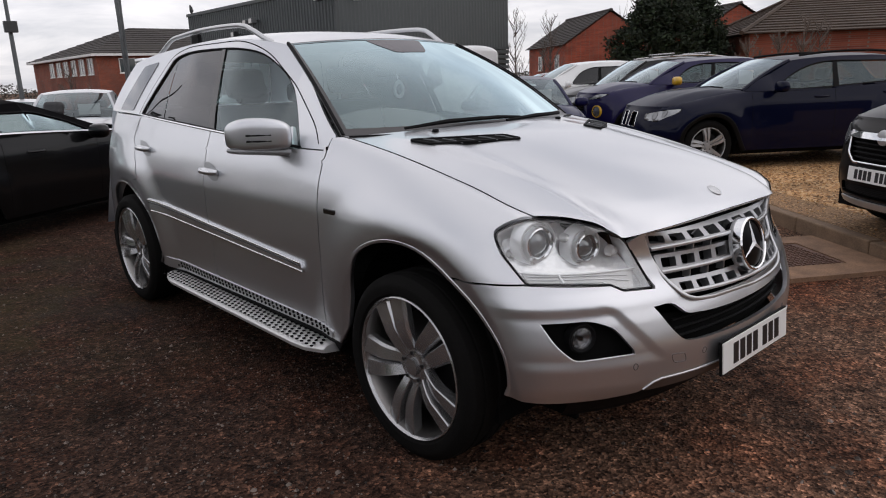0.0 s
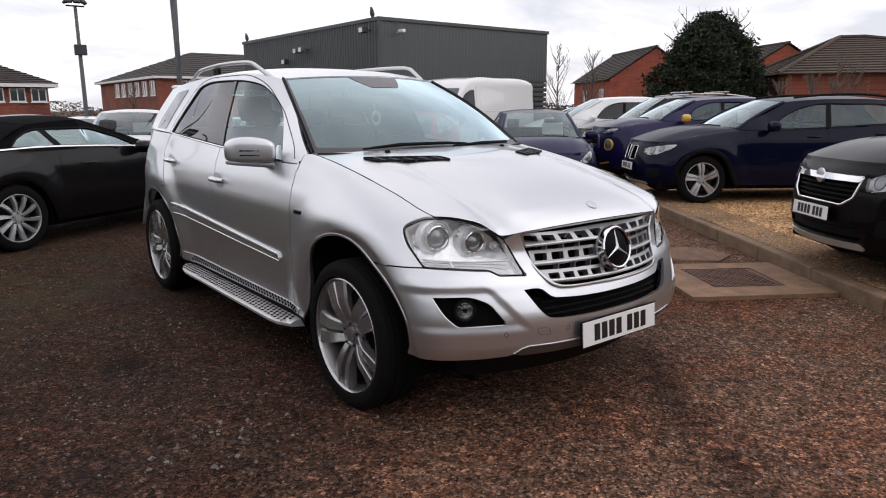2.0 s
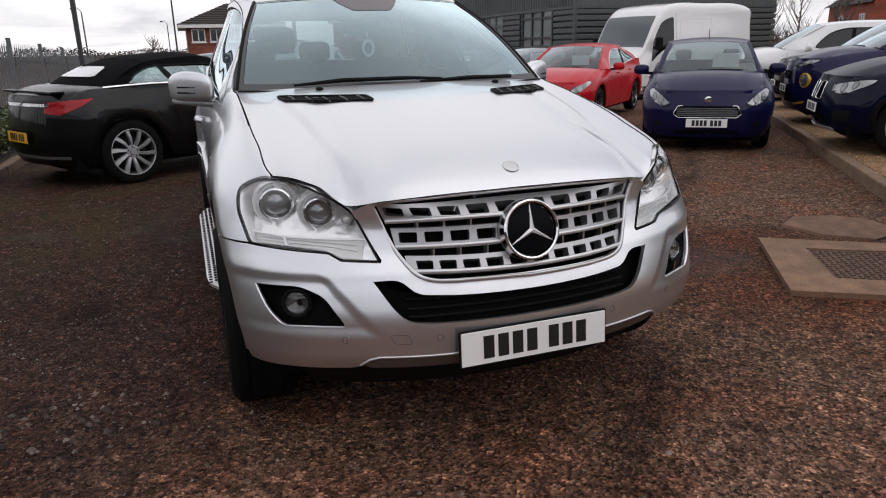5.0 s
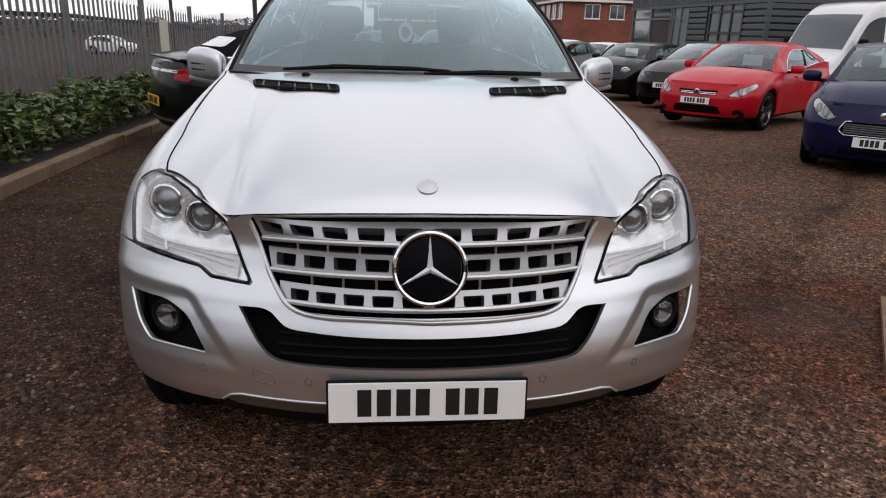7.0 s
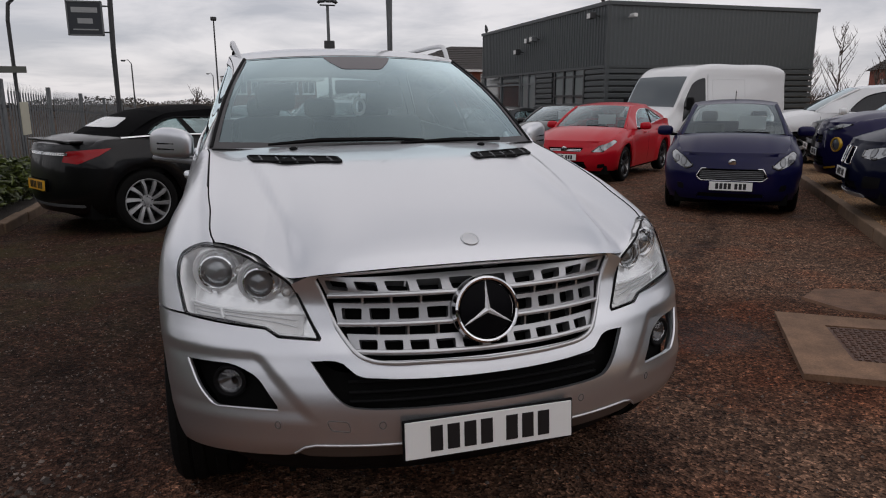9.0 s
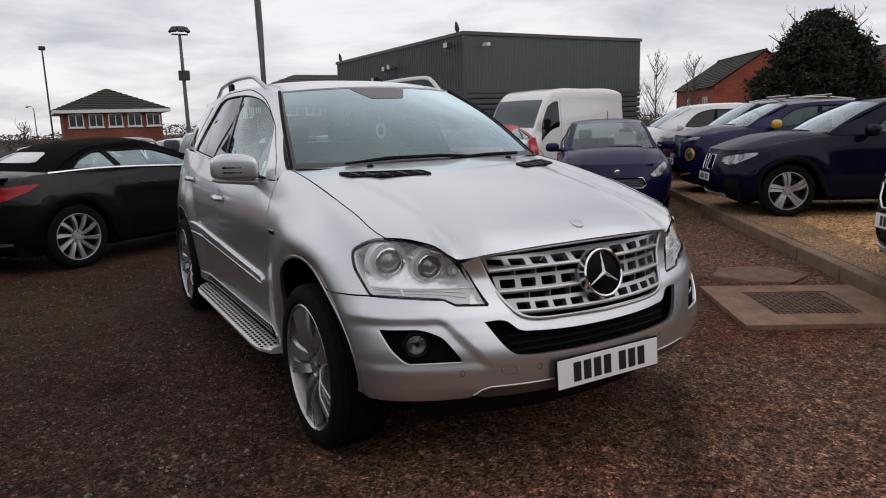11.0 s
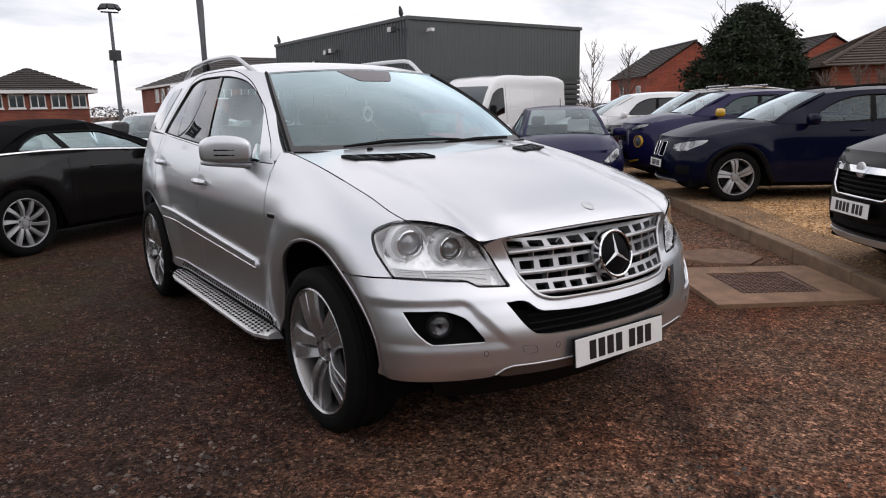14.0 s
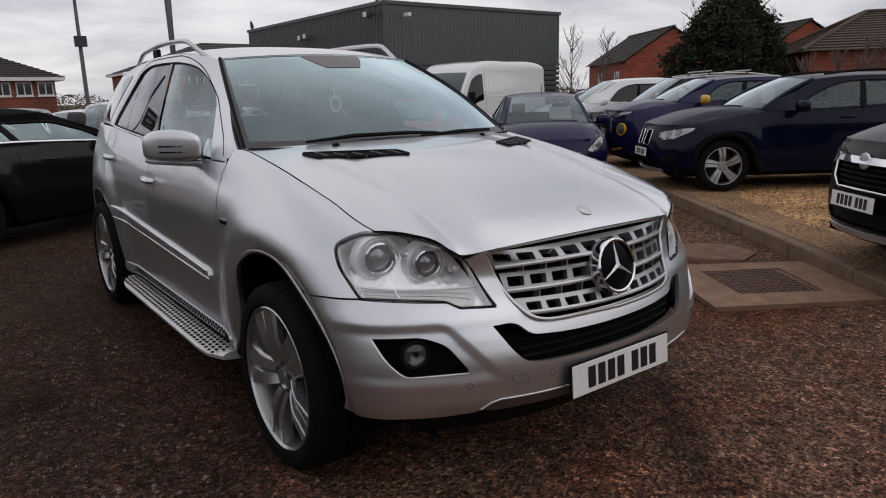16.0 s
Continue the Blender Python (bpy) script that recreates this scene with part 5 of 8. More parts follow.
    # damp dark stains
    damp = ramp_of(t, noise_of(t, 0.9, 3, 0.45, tree_shift(t, co, (7.3, 2.1, 0))), (0.60, (0, 0, 0)), (0.72, (1, 1, 1)))
    c = mixed(t, mixed(t, 0.6, (0, 0, 0), damp), c, mixed(t, 1.0, c, (0.45, 0.42, 0.40), "MULTIPLY"))
    t.links.new(c, b.inputs["Base Color"])
    rough = t.nodes.new("ShaderNodeMapRange")
    rough.inputs["To Min"].default_value, rough.inputs["To Max"].default_value = 0.85, 0.5
    t.links.new(damp, rough.inputs["Value"])
    t.links.new(rough.outputs[0], b.inputs["Roughness"])
    b.inputs["Specular IOR Level"].default_value = 0.1
    bump_of(t, b, chip.outputs["Distance"], 1.0, 0.011)
    return m


def tree_shift(t, vector, by):
    n = t.nodes.new("ShaderNodeVectorMath")
    n.operation = "ADD"
    n.inputs[1].default_value = by
    t.links.new(vector, n.inputs[0])
    return n.outputs[0]


def stony(name, cols, scale=45.0, bump=0.8, rough=0.9, dist=0.01):
    m, t, b = material(name)
    co = t.nodes.new("ShaderNodeTexCoord").outputs["Object"]
    v = tree_node(t, "ShaderNodeTexVoronoi", Scale=scale, Randomness=1.0)
    t.links.new(co, v.inputs["Vector"])
    s = t.nodes.new("ShaderNodeSeparateColor")
    t.links.new(v.outputs["Color"], s.inputs[0])
    c = ramp_of(t, s.outputs[0], *[(i / (len(cols) - 1), k) for i, k in enumerate(cols)])
    big = ramp_of(t, noise_of(t, 1.4, 5, 0.6, co), (0.3, (0.6, 0.6, 0.6)), (0.7, (1.15, 1.12, 1.1)))
    c = mixed(t, 1.0, c, big, "MULTIPLY")
    t.links.new(c, b.inputs["Base Color"])
    b.inputs["Roughness"].default_value = rough
    bump_of(t, b, v.outputs["Distance"], bump, dist)
    return m


def worn(name, col, rough=0.85, stain=0.5, scale=6.0, bump=0.35):
    """Concrete, render and the like: blotched, with fine pitting."""
    m, t, b = material(name)
    co = t.nodes.new("ShaderNodeTexCoord").outputs["Object"]
    n1, n2, n3 = noise_of(t, scale, 6, 0.65, co), noise_of(t, scale * 14, 3, 0.6, co), noise_of(t, scale * 0.25, 3, 0.5, co)
    c = mixed(t, n1, tuple(v * (1 - stain) for v in col), tuple(min(1, v * (1 + stain * 0.7)) for v in col))
    c = mixed(t, 1.0, c, ramp_of(t, n2, (0.3, (0.75, 0.75, 0.75)), (0.7, (1.15, 1.15, 1.15))), "MULTIPLY")
    c = mixed(t, 1.0, c, ramp_of(t, n3, (0.3, (0.8, 0.8, 0.8)), (0.7, (1.1, 1.1, 1.1))), "MULTIPLY")
    t.links.new(c, b.inputs["Base Color"])
    b.inputs["Roughness"].default_value = rough
    bump_of(t, b, n2, bump, 0.004)
    return m


TARMAC = tarmac()
CONCRETE = worn("stained_concrete", (0.245, 0.140, 0.082), stain=0.75)
DIRTY_CONCRETE = worn("mud_stained_concrete", (0.165, 0.087, 0.049), stain=0.8, scale=9.0)
SANDY = stony("trodden_sand", ((0.07, 0.038, 0.016), (0.20, 0.112, 0.050), (0.31, 0.180, 0.086), (0.42, 0.265, 0.145)), 70.0)
KERB_STONE = worn("kerb_concrete", (0.20, 0.128, 0.078), stain=0.6)
GRAVEL = stony("ochre_gravel", ((0.07, 0.035, 0.012), (0.25, 0.120, 0.040), (0.43, 0.225, 0.085), (0.56, 0.325, 0.135), (0.66, 0.48, 0.29)), 38.0)
SOIL = stony("dark_soil", ((0.012, 0.009, 0.007), (0.03, 0.022, 0.015), (0.05, 0.037, 0.026)), 60.0)
IRON = worn("rusty_iron", (0.12, 0.060, 0.040), 0.7, 0.4, 20)


def build_ground():
    ys = np.unique(np.r_[np.linspace(-60, 5, 14), np.linspace(5, 60, 45), np.linspace(60, 900, 12)])
    xs = np.r_[-900, -300, -100, -40, -15, -8, -4, 0, 4, 8, 15, 25, 40, 100, 300, 900]
    ys = np.r_[-900, -300, ys]
    verts = [(x, y, ground_z(x, y)) for x in xs for y in ys]
    n = len(ys)
    faces = [(i * n + j, (i + 1) * n + j, (i + 1) * n + j + 1, i * n + j + 1) for i in range(len(xs) - 1) for j in range(n - 1)]
    g = mesh_object("ground", verts, faces, TARMAC)
    tagged(g, "worn reddish-brown tarmac yard with stains and moss", "ground", kind="structure")


KD = Vector((0.594, 0.805, 0)).normalized()
KN = Vector((KD.y, -KD.x, 0))
K0 = Vector((3.10, 0.28, 0))


def kerb_at(s, off=0.0, z=0.0):
    p = K0 + KD * s + KN * off
    return Vector((p.x, p.y, z + ground_z(p.x, p.y)))


def build_island():
    """The raised parking island behind a kerb."""
    island = thing("parking_island", "raised parking strip of ochre gravel behind a kerb", "pavement", kind="structure")
    ss = np.linspace(-8, 34, 43)
    offs = [0.12, 0.5, 0.95, 1.6, 3.0, 6.0, 12.0]
    verts, faces = [], []
    for s in ss:
        for o in offs:
            p = kerb_at(s, o, 0.118)
            verts.append((p.x, p.y, p.z + 0.010 * noise.noise((s * 0.9, o * 1.7, 0))))
    k = len(offs)
    faces = [(i * k + j, i * k + j + 1, (i + 1) * k + j + 1, (i + 1) * k + j) for i in range(len(ss) - 1) for j in range(k - 1)]
    mesh_object("gravel_bed", verts, faces, GRAVEL, island, "ochre gravel surface")
    verts = []
    for s in ss[:22]:
        edge = 0.62 + 0.25 * noise.noise((s * 0.8, 3.0, 0))
        for o in (0.12, 0.3, edge):
            p = kerb_at(s, o, 0.128)
            verts.append(p)
    faces = [(i * 3 + j, i * 3 + j + 1, (i + 1) * 3 + j + 1, (i + 1) * 3 + j) for i in range(21) for j in range(2)]
    mesh_object("sandy_margin", verts, faces, SANDY, island, "trodden sandy margin beside the kerb")
    rng = random.Random(4)
    s = -7.0
    while s < 30:
        ln = 0.915
        bm = bmesh.new()
        a = kerb_at(s + ln / 2)
        ang = math.degrees(math.atan2(KD.y, KD.x))
        add_box(bm, -ln / 2 + 0.004, ln / 2 - 0.004, -0.125, 0.0, -0.15, 0.125 + rng.uniform(-0.004, 0.004), bevel=0.014, m=Matrix.Translation(a) @ pose(0, 0, 0, 0, 0, ang + rng.uniform(-0.3, 0.3)))
        part("kerb_stone", bm, KERB_STONE, island)
        s += ln
    # loose gravel on the island
    verts, faces = [], []
    for _ in range(2600):
        s_, o_ = rng.uniform(-1, 9), abs(rng.gauss(0.9, 0.7)) + 0.1
        p = kerb_at(s_, o_, 0.126)
        add_pebble(verts, faces, p, rng.uniform(0.008, 0.02), rng)
    g = mesh_object("loose_gravel", verts, faces, GRAVEL, None, smooth=False)
    tagged(g, "loose ochre stone chips on the parking strip", "gravel", kind="stuff")


def add_pebble(verts, faces, p, r, rng):
    base = len(verts)
    a0 = rng.uniform(0, 6.28)
    for k in range(5):
        a = a0 + k * 1.2566
        verts.append((p[0] + r * math.cos(a) * rng.uniform(0.7, 1.2), p[1] + r * math.sin(a) * rng.uniform(0.7, 1.2), p[2] - 0.002))
    verts.append((p[0], p[1], p[2] + r * rng.uniform(0.45, 0.9)))
    for k in range(5):
        faces.append((base + k, base + (k + 1) % 5, base + 5))


def build_slab():
    slab = thing("drain_apron", "concrete apron with a rusty iron drain cover beside the kerb", "drain cover", kind="structure")
    q = [Vector((2.04, 0.83, 0)), Vector((3.02, 0.20, 0)), Vector((3.63, 1.06, 0)), Vector((2.68, 1.74, 0))]
    c = [Vector((2.43, 0.89, 0)), Vector((2.92, 0.56, 0)), Vector((3.29, 1.06, 0)), Vector((2.76, 1.41, 0))]
    bm = bmesh.new()
    top, inner, low = [bm.verts.new(p + Vector((0, 0, 0.032))) for p in q], [bm.verts.new(p + Vector((0, 0, 0.032))) for p in c], [bm.verts.new(p + Vector((0, 0, -0.1))) for p in q]
    deep = [bm.verts.new(p + Vector((0, 0, 0.0))) for p in c]
    for k in range(4):
        j = (k + 1) % 4
        bm.faces.new((top[k], top[j], inner[j], inner[k]))
        bm.faces.new((low[k], low[j], top[j], top[k]))
        bm.faces.new((inner[k], inner[j], deep[j], deep[k]))
    part("apron", bm, CONCRETE, slab)
    mid = sum(c, Vector()) / 4
    ax, ay = (c[1] - c[0]), (c[3] - c[0])
    bm = bmesh.new()
    vs = [bm.verts.new(mid + (p - mid) * 0.985 + Vector((0, 0, 0.024))) for p in c]
    vd = [bm.verts.new(mid + (p - mid) * 0.985 + Vector((0, 0, -0.02))) for p in c]
    bm.faces.new(vs)
    for k in range(4):
        bm.faces.new((vd[k], vd[(k + 1) % 4], vs[(k + 1) % 4], vs[k]))
    cover = part("iron_cover", bm, IRON, slab, "rusty chequered iron cover")
    bm = bmesh.new()
    n = 14
    for i in range(n):
        for j in range(n):
            u, v = (i + 0.5) / n, (j + 0.5) / n
            p = c[0] + ax * (u * 0.94 + 0.03) + ay * (v * 0.94 + 0.03) + Vector((0, 0, 0.027))
            r = bmesh.ops.create_cube(bm, size=1)
            w = 0.026
            for vv in r["verts"]:
                vv.co = p + ax.normalized() * vv.co.x * w * (1.15 if (i + j) % 2 else 0.6) + ay.normalized() * vv.co.y * w * (0.6 if (i + j) % 2 else 1.15) + Vector((0, 0, vv.co.z * 0.008))
    part("stud_field", bm, IRON, cover)
    bm = bmesh.new()
    pts = [(3.16, 2.0), (3.42, 2.15), (3.72, 2.05), (3.86, 1.82), (3.76, 1.5), (3.42, 1.42), (3.2, 1.66)]
    a = [bm.verts.new((x, y, 0.014)) for x, y in pts]
    d = [bm.verts.new((x + 0.02 * (1 if x > 3.5 else -1), y, -0.01)) for x, y in pts]
    bm.faces.new(a[::-1])
    for k in range(len(a)):
        bm.faces.new((a[k], a[(k + 1) % len(a)], d[(k + 1) % len(a)], d[k]))
    tagged(part("concrete_patch", bm, DIRTY_CONCRETE, None), "mud-stained worn concrete patch in the tarmac", "pavement", kind="structure")


def leaf_cloud(centres, sizes, rng, quad=True, up=0.3):
    """Many small bent leaves as one set of vertices and faces."""
    n = len(centres)
    d = rng.normal(size=(n, 3))
    d[:, 2] = np.abs(d[:, 2]) * up + d[:, 2] * (1 - up)
    d /= np.linalg.norm(d, axis=1)[:, None]
    e = np.cross(d, rng.normal(size=(n, 3)))
    e /= np.linalg.norm(e, axis=1)[:, None]
    f = np.cross(d, e)
    s = np.asarray(sizes)[:, None]
    a, b, c, g = centres - d * s, centres + e * s * 0.42 + f * s * 0.12, centres + d * s, centres - e * s * 0.42 + f * s * 0.12
    verts = np.stack([a, b, c, g], 1).reshape(-1, 3)
    faces = [(4 * i, 4 * i + 1, 4 * i + 2) for i in range(n)] + [(4 * i, 4 * i + 2, 4 * i + 3) for i in range(n)]
    return verts, faces


def foliage(name, dark, light, gloss=0.45):
    m, t, b = material(name)
    g = t.nodes.new("ShaderNodeNewGeometry")
    c = ramp_of(t, g.outputs["Random Per Island"], (0.0, dark), (0.6, tuple((a + b_) / 2 for a, b_ in zip(dark, light))), (1.0, light))
    co = t.nodes.new("ShaderNodeTexCoord").outputs["Object"]
    c = mixed(t, 1.0, c, ramp_of(t, noise_of(t, 1.5, 3, 0.6, co), (0.3, (0.6, 0.6, 0.6)), (0.7, (1.2, 1.2, 1.15))), "MULTIPLY")
    t.links.new(c, b.inputs["Base Color"])
    b.inputs["Roughness"].default_value = gloss
    return m


LAUREL = foliage("laurel_leaf", (0.018, 0.030, 0.008), (0.13, 0.165, 0.035), 0.35)
CONIFER = foliage("conifer_leaf", (0.004, 0.009, 0.0035), (0.022, 0.040, 0.012), 0.8)
BARK = worn("bark", (0.085, 0.068, 0.055), 0.9, 0.4, 12)
TWIG = worn("twig", (0.12, 0.095, 0.08), 0.9, 0.4, 12)
GALV = worn("galvanised_steel", (0.13, 0.14, 0.145), 0.6, 0.25, 9, 0.1)
# dark posts and fittings; also galvanised fence rails with shade in the colour
DARK_AND_SHADED_STEEL = worn("dark_and_shaded_steel", (0.035, 0.036, 0.038), 0.55, 0.25, 9, 0.1)


def build_hedge():
    rng = np.random.default_rng(3)
    bed = thing("hedge_bed", "dark soil bed edged with mossy concrete kerb stones", "planting bed", kind="structure")
    r = random.Random(8)
    y = -6.0
    while y < 15:
        x = -3.12 + 0.02 * math.sin(y)
        part("kerb_stone", box_bm(x - 0.13, x, y + 0.004, y + 0.911, -0.1 + ground_z(0, y), 0.115 + ground_z(0, y) + r.uniform(-0.006, 0.006), bevel=0.015), KERB_STONE, bed)
        y += 0.915
    verts, faces = [], []
    ys = np.linspace(-6, 15, 50)
    for yv in ys:
        for xv in (-3.24, -3.45, -3.8, -4.6):
            verts.append((xv, yv, ground_z(0, yv) + 0.09 + 0.03 * noise.noise((xv * 3, yv * 3, 0))))
    faces = [(i * 4 + j + 1, i * 4 + j, (i + 1) * 4 + j, (i + 1) * 4 + j + 1) for i in range(49) for j in range(3)]
    mesh_object("soil", verts, faces, SOIL, bed, "dark soil")
    hedge = thing("laurel_hedge", "low glossy laurel hedge along the fence", "hedge")
    n = 17000
    yv = rng.uniform(-2, 14, n)
    base = np.array([ground_z(0, v) for v in yv])
    hgt = 0.62 + 0.10 * np.array([noise.noise((v * 1.3, 0, 0)) for v in yv])
    side = rng.uniform(-1, 1, n)
    shell = rng.uniform(0, 1, n) ** 0.45
    ang = rng.uniform(0, math.pi, n)
    bulge = 1 + 0.25 * np.array([noise.noise((v * 2.1, a, 4.0)) for v, a in zip(yv, ang)])
    xv = -3.62 + 0.30 * np.cos(ang) * shell * bulge
    zv = base + 0.16 + (hgt - 0.1) * np.sin(ang) ** 0.7 * shell * bulge
    v, f = leaf_cloud(np.stack([xv, yv, zv], -1), rng.uniform(0.035, 0.075, n), rng, up=0.5)
    mesh_object("leaves", v, f, LAUREL, hedge, smooth=False)
    bm = bmesh.new()
    for k in range(60):
        y0 = -1.8 + k * 0.26
        t = tube([(-3.62 + r.uniform(-0.1, 0.1), y0, ground_z(0, y0) + 0.05), (-3.62 + r.uniform(-0.18, 0.18), y0 + r.uniform(-0.1, 0.1), ground_z(0, y0) + 0.5)], [0.012, 0.005], 5)
        me = bpy.data.meshes.new("t")
        t.to_mesh(me)
        t.free()
        bm.from_mesh(me)
        bpy.data.meshes.remove(me)
    part("stems", bm, BARK, hedge)


def build_fence():
    fence = thing("palisade_fence", "grey galvanised steel palisade fence with split pointed pales", "fence")
    x_of = lambda y: -3.93 + 0.02 * (y - 9.65)
    base = lambda y: -0.03 * max(0, y - 8) - 0.03 * 0
    top = 1.80

    def pale_mesh():
        bm = bmesh.new()
        w, h = 0.036, top
        sec = [(-w, 0.0), (-w * 0.4, 0.012), (w * 0.4, 0.012), (w, 0.0)]
        rows = [[bm.verts.new((dx * k, -w * 0 + x, z)) for x, dx in sec] for z, k in ((0.05, 1), (h - 0.14, 1))]
        for j in range(3):
            bm.faces.new((rows[0][j], rows[0][j + 1], rows[1][j + 1], rows[1][j]))
        for x0, x1, lean in ((-w, -w * 0.25, -0.03), (w * 0.25, w, 0.03)):
            a, b = bm.verts.new((0.006, x0, h - 0.14)), bm.verts.new((0.006, x1, h - 0.14))
            c = bm.verts.new((0.03, (x0 + x1) / 2 + lean, h))
            bm.faces.new((a, b, c))
        me = bpy.data.meshes.new("pale")
        bm.to_mesh(me)
        bm.free()
        me.materials.append(GALV)
        return me

    pale = pale_mesh()
    y, k = -0.456, 0
    while y < 46:
        if k % 18 == 0:
            part("post", box_bm(x_of(y) - 0.075, x_of(y) - 0.015, y - 0.055, y + 0.055, base(y) - 0.2, base(y) + top + 0.03), GALV, fence)
            if y < 42:
                for zr in (0.42, 1.42):
                    y1 = y + 18 * 0.152
                    bm = bmesh.new()
                    add_box(bm, -0.02, 0.02, 0, 18 * 0.152, -0.025, 0.025)
                    for v in bm.verts:
                        t = v.co.y / (18 * 0.152)
                        v.co += Vector((x_of(y + v.co.y) - 0.045, y, base(y + v.co.y) + zr))
                    # the shade behind the pales is put into the rail's darker colour
                    part("rail", bm, DARK_AND_SHADED_STEEL, fence)
        else:
            ob = new("pale", pale)
            ob.parent = fence
            ob.location = (x_of(y), y, base(y))
        y += 0.152
        k += 1
    notice = thing("fence_notice", "pale weathered notice board fixed to the fence", "notice")
    yn = 11.1
    part("board", box_bm(x_of(yn) + 0.015, x_of(yn) + 0.022, yn, yn + 0.5, base(yn) + 0.97, base(yn) + 1.50), plain("notice_cream", (0.50, 0.48, 0.38), 0.7), notice)


def build_grit():
    rng = random.Random(21)
    verts, faces = [], []
    for _ in range(9000):
        x, y = rng.uniform(-4, 4.2), rng.uniform(-2.2, 6)
        if (K0 + KD * ((Vector((x, y, 0)) - K0).dot(KD)) - Vector((x, y, 0))).dot(KN) < 0.0:
            continue
        add_pebble(verts, faces, (x, y, 0.0), 0.003 + 0.009 * rng.random() ** 2.5, rng)
    # fine bared stone on the open yard round the car
    for _ in range(14000):
        x, y = rng.uniform(-3.0, 1.6), rng.uniform(-1.7, 3.2)
        add_pebble(verts, faces, (x, y, 0.0), 0.0025 + 0.004 * rng.random() ** 2, rng)
    # flat pale flakes lie together in two places
    for cx, cy_, sx, n in ((-1.58, 0.82, 0.22, 90), (0.05, -0.62, 0.20, 60)):
        for _ in range(n):
            add_pebble(verts, faces, (rng.gauss(cx, sx), rng.gauss(cy_, sx), 0.0), 0.006 + 0.014 * rng.random() ** 2, rng)
    m = stony("pale_chips", ((0.02, 0.016, 0.014), (0.06, 0.047, 0.04), (0.12, 0.10, 0.085), (0.24, 0.20, 0.175)), 25.0, 0.2)
    tagged(mesh_object("loose_chips", verts, faces, m, None, smooth=False), "loose pale stone chips on the tarmac", "gravel", kind="stuff")


def build_unseen_walls():
    """Unseen plain walls behind and beside the camera, added to darken low reflections."""
    m = worn("unseen_wall_dark", (0.085, 0.062, 0.052), 0.9, 0.5, 2.0)
    tagged(part("unseen_wall_south", box_bm(-34, 30, -15.4, -15, -0.1, 3.6), m, None), "plain dark wall added out of view to darken reflections", "wall", kind="structure")
    tagged(part("unseen_wall_west", box_bm(-34.4, -34, -15.4, 4, -0.1, 4.0), m, None), "plain dark wall added out of view on the west side", "wall", kind="structure")


build_ground()
build_unseen_walls()
build_grit()
build_island()
build_slab()
build_hedge()
build_fence()
# ---- buildings, lamps, signs, trees ----
def brick(name, col, mortar=(0.16, 0.13, 0.11)):
    m, t, b = material(name)
    co = t.nodes.new("ShaderNodeTexCoord").outputs["Object"]
    sp = t.nodes.new("ShaderNodeSeparateXYZ")
    t.links.new(co, sp.inputs[0])
    ad = t.nodes.new("ShaderNodeMath")
    t.links.new(sp.outputs["X"], ad.inputs[0])
    t.links.new(sp.outputs["Y"], ad.inputs[1])
    cb = t.nodes.new("ShaderNodeCombineXYZ")
    t.links.new(ad.outputs[0], cb.inputs["X"])
    t.links.new(sp.outputs["Z"], cb.inputs["Y"])
    br = tree_node(t, "ShaderNodeTexBrick", Scale=1.0)
    br.inputs["Brick Width"].default_value, br.inputs["Row Height"].default_value, br.inputs["Mortar Size"].default_value = 0.225, 0.075, 0.006
    br.inputs["Color1"].default_value, br.inputs["Color2"].default_value, br.inputs["Mortar"].default_value = (*col, 1), (*[v * 0.65 for v in col], 1), (*mortar, 1)
    t.links.new(cb.outputs[0], br.inputs["Vector"])
    c = mixed(t, 1.0, br.outputs["Color"], ramp_of(t, noise_of(t, 0.6, 4, 0.6, co), (0.3, (0.7, 0.7, 0.7)), (0.7, (1.2, 1.15, 1.1))), "MULTIPLY")
    t.links.new(c, b.inputs["Base Color"])
    b.inputs["Roughness"].default_value = 0.9
    return m


RED_BRICK = brick("red_brick", (0.26, 0.065, 0.035))
ORANGE_BRICK = brick("orange_brick", (0.33, 0.062, 0.028))
ROOF_TILE = worn("dark_roof_tile", (0.040, 0.033, 0.029), 0.85, 0.35, 3)
ROOF_BROWN = worn("brown_roof_tile", (0.066, 0.043, 0.029), 0.85, 0.5, 3)
WHITE_PAINT = plain("white_paint", (0.72, 0.72, 0.70), 0.5)
GREY_CLAD = plain("grey_cladding", (0.062, 0.072, 0.074), 0.5, vary=0.1, scale=6)
GREY_SLAT = plain("grey_slats", (0.050, 0.058, 0.060), 0.5, vary=0.1, scale=6)
PANE = plain("window_pane", (0.05, 0.065, 0.07), 0.06, coat=0.5)
PANE_PALE = plain("pale_pane", (0.22, 0.25, 0.25), 0.1, coat=0.5)
FRAME_DARK = plain("dark_frame", (0.02, 0.022, 0.023), 0.45)


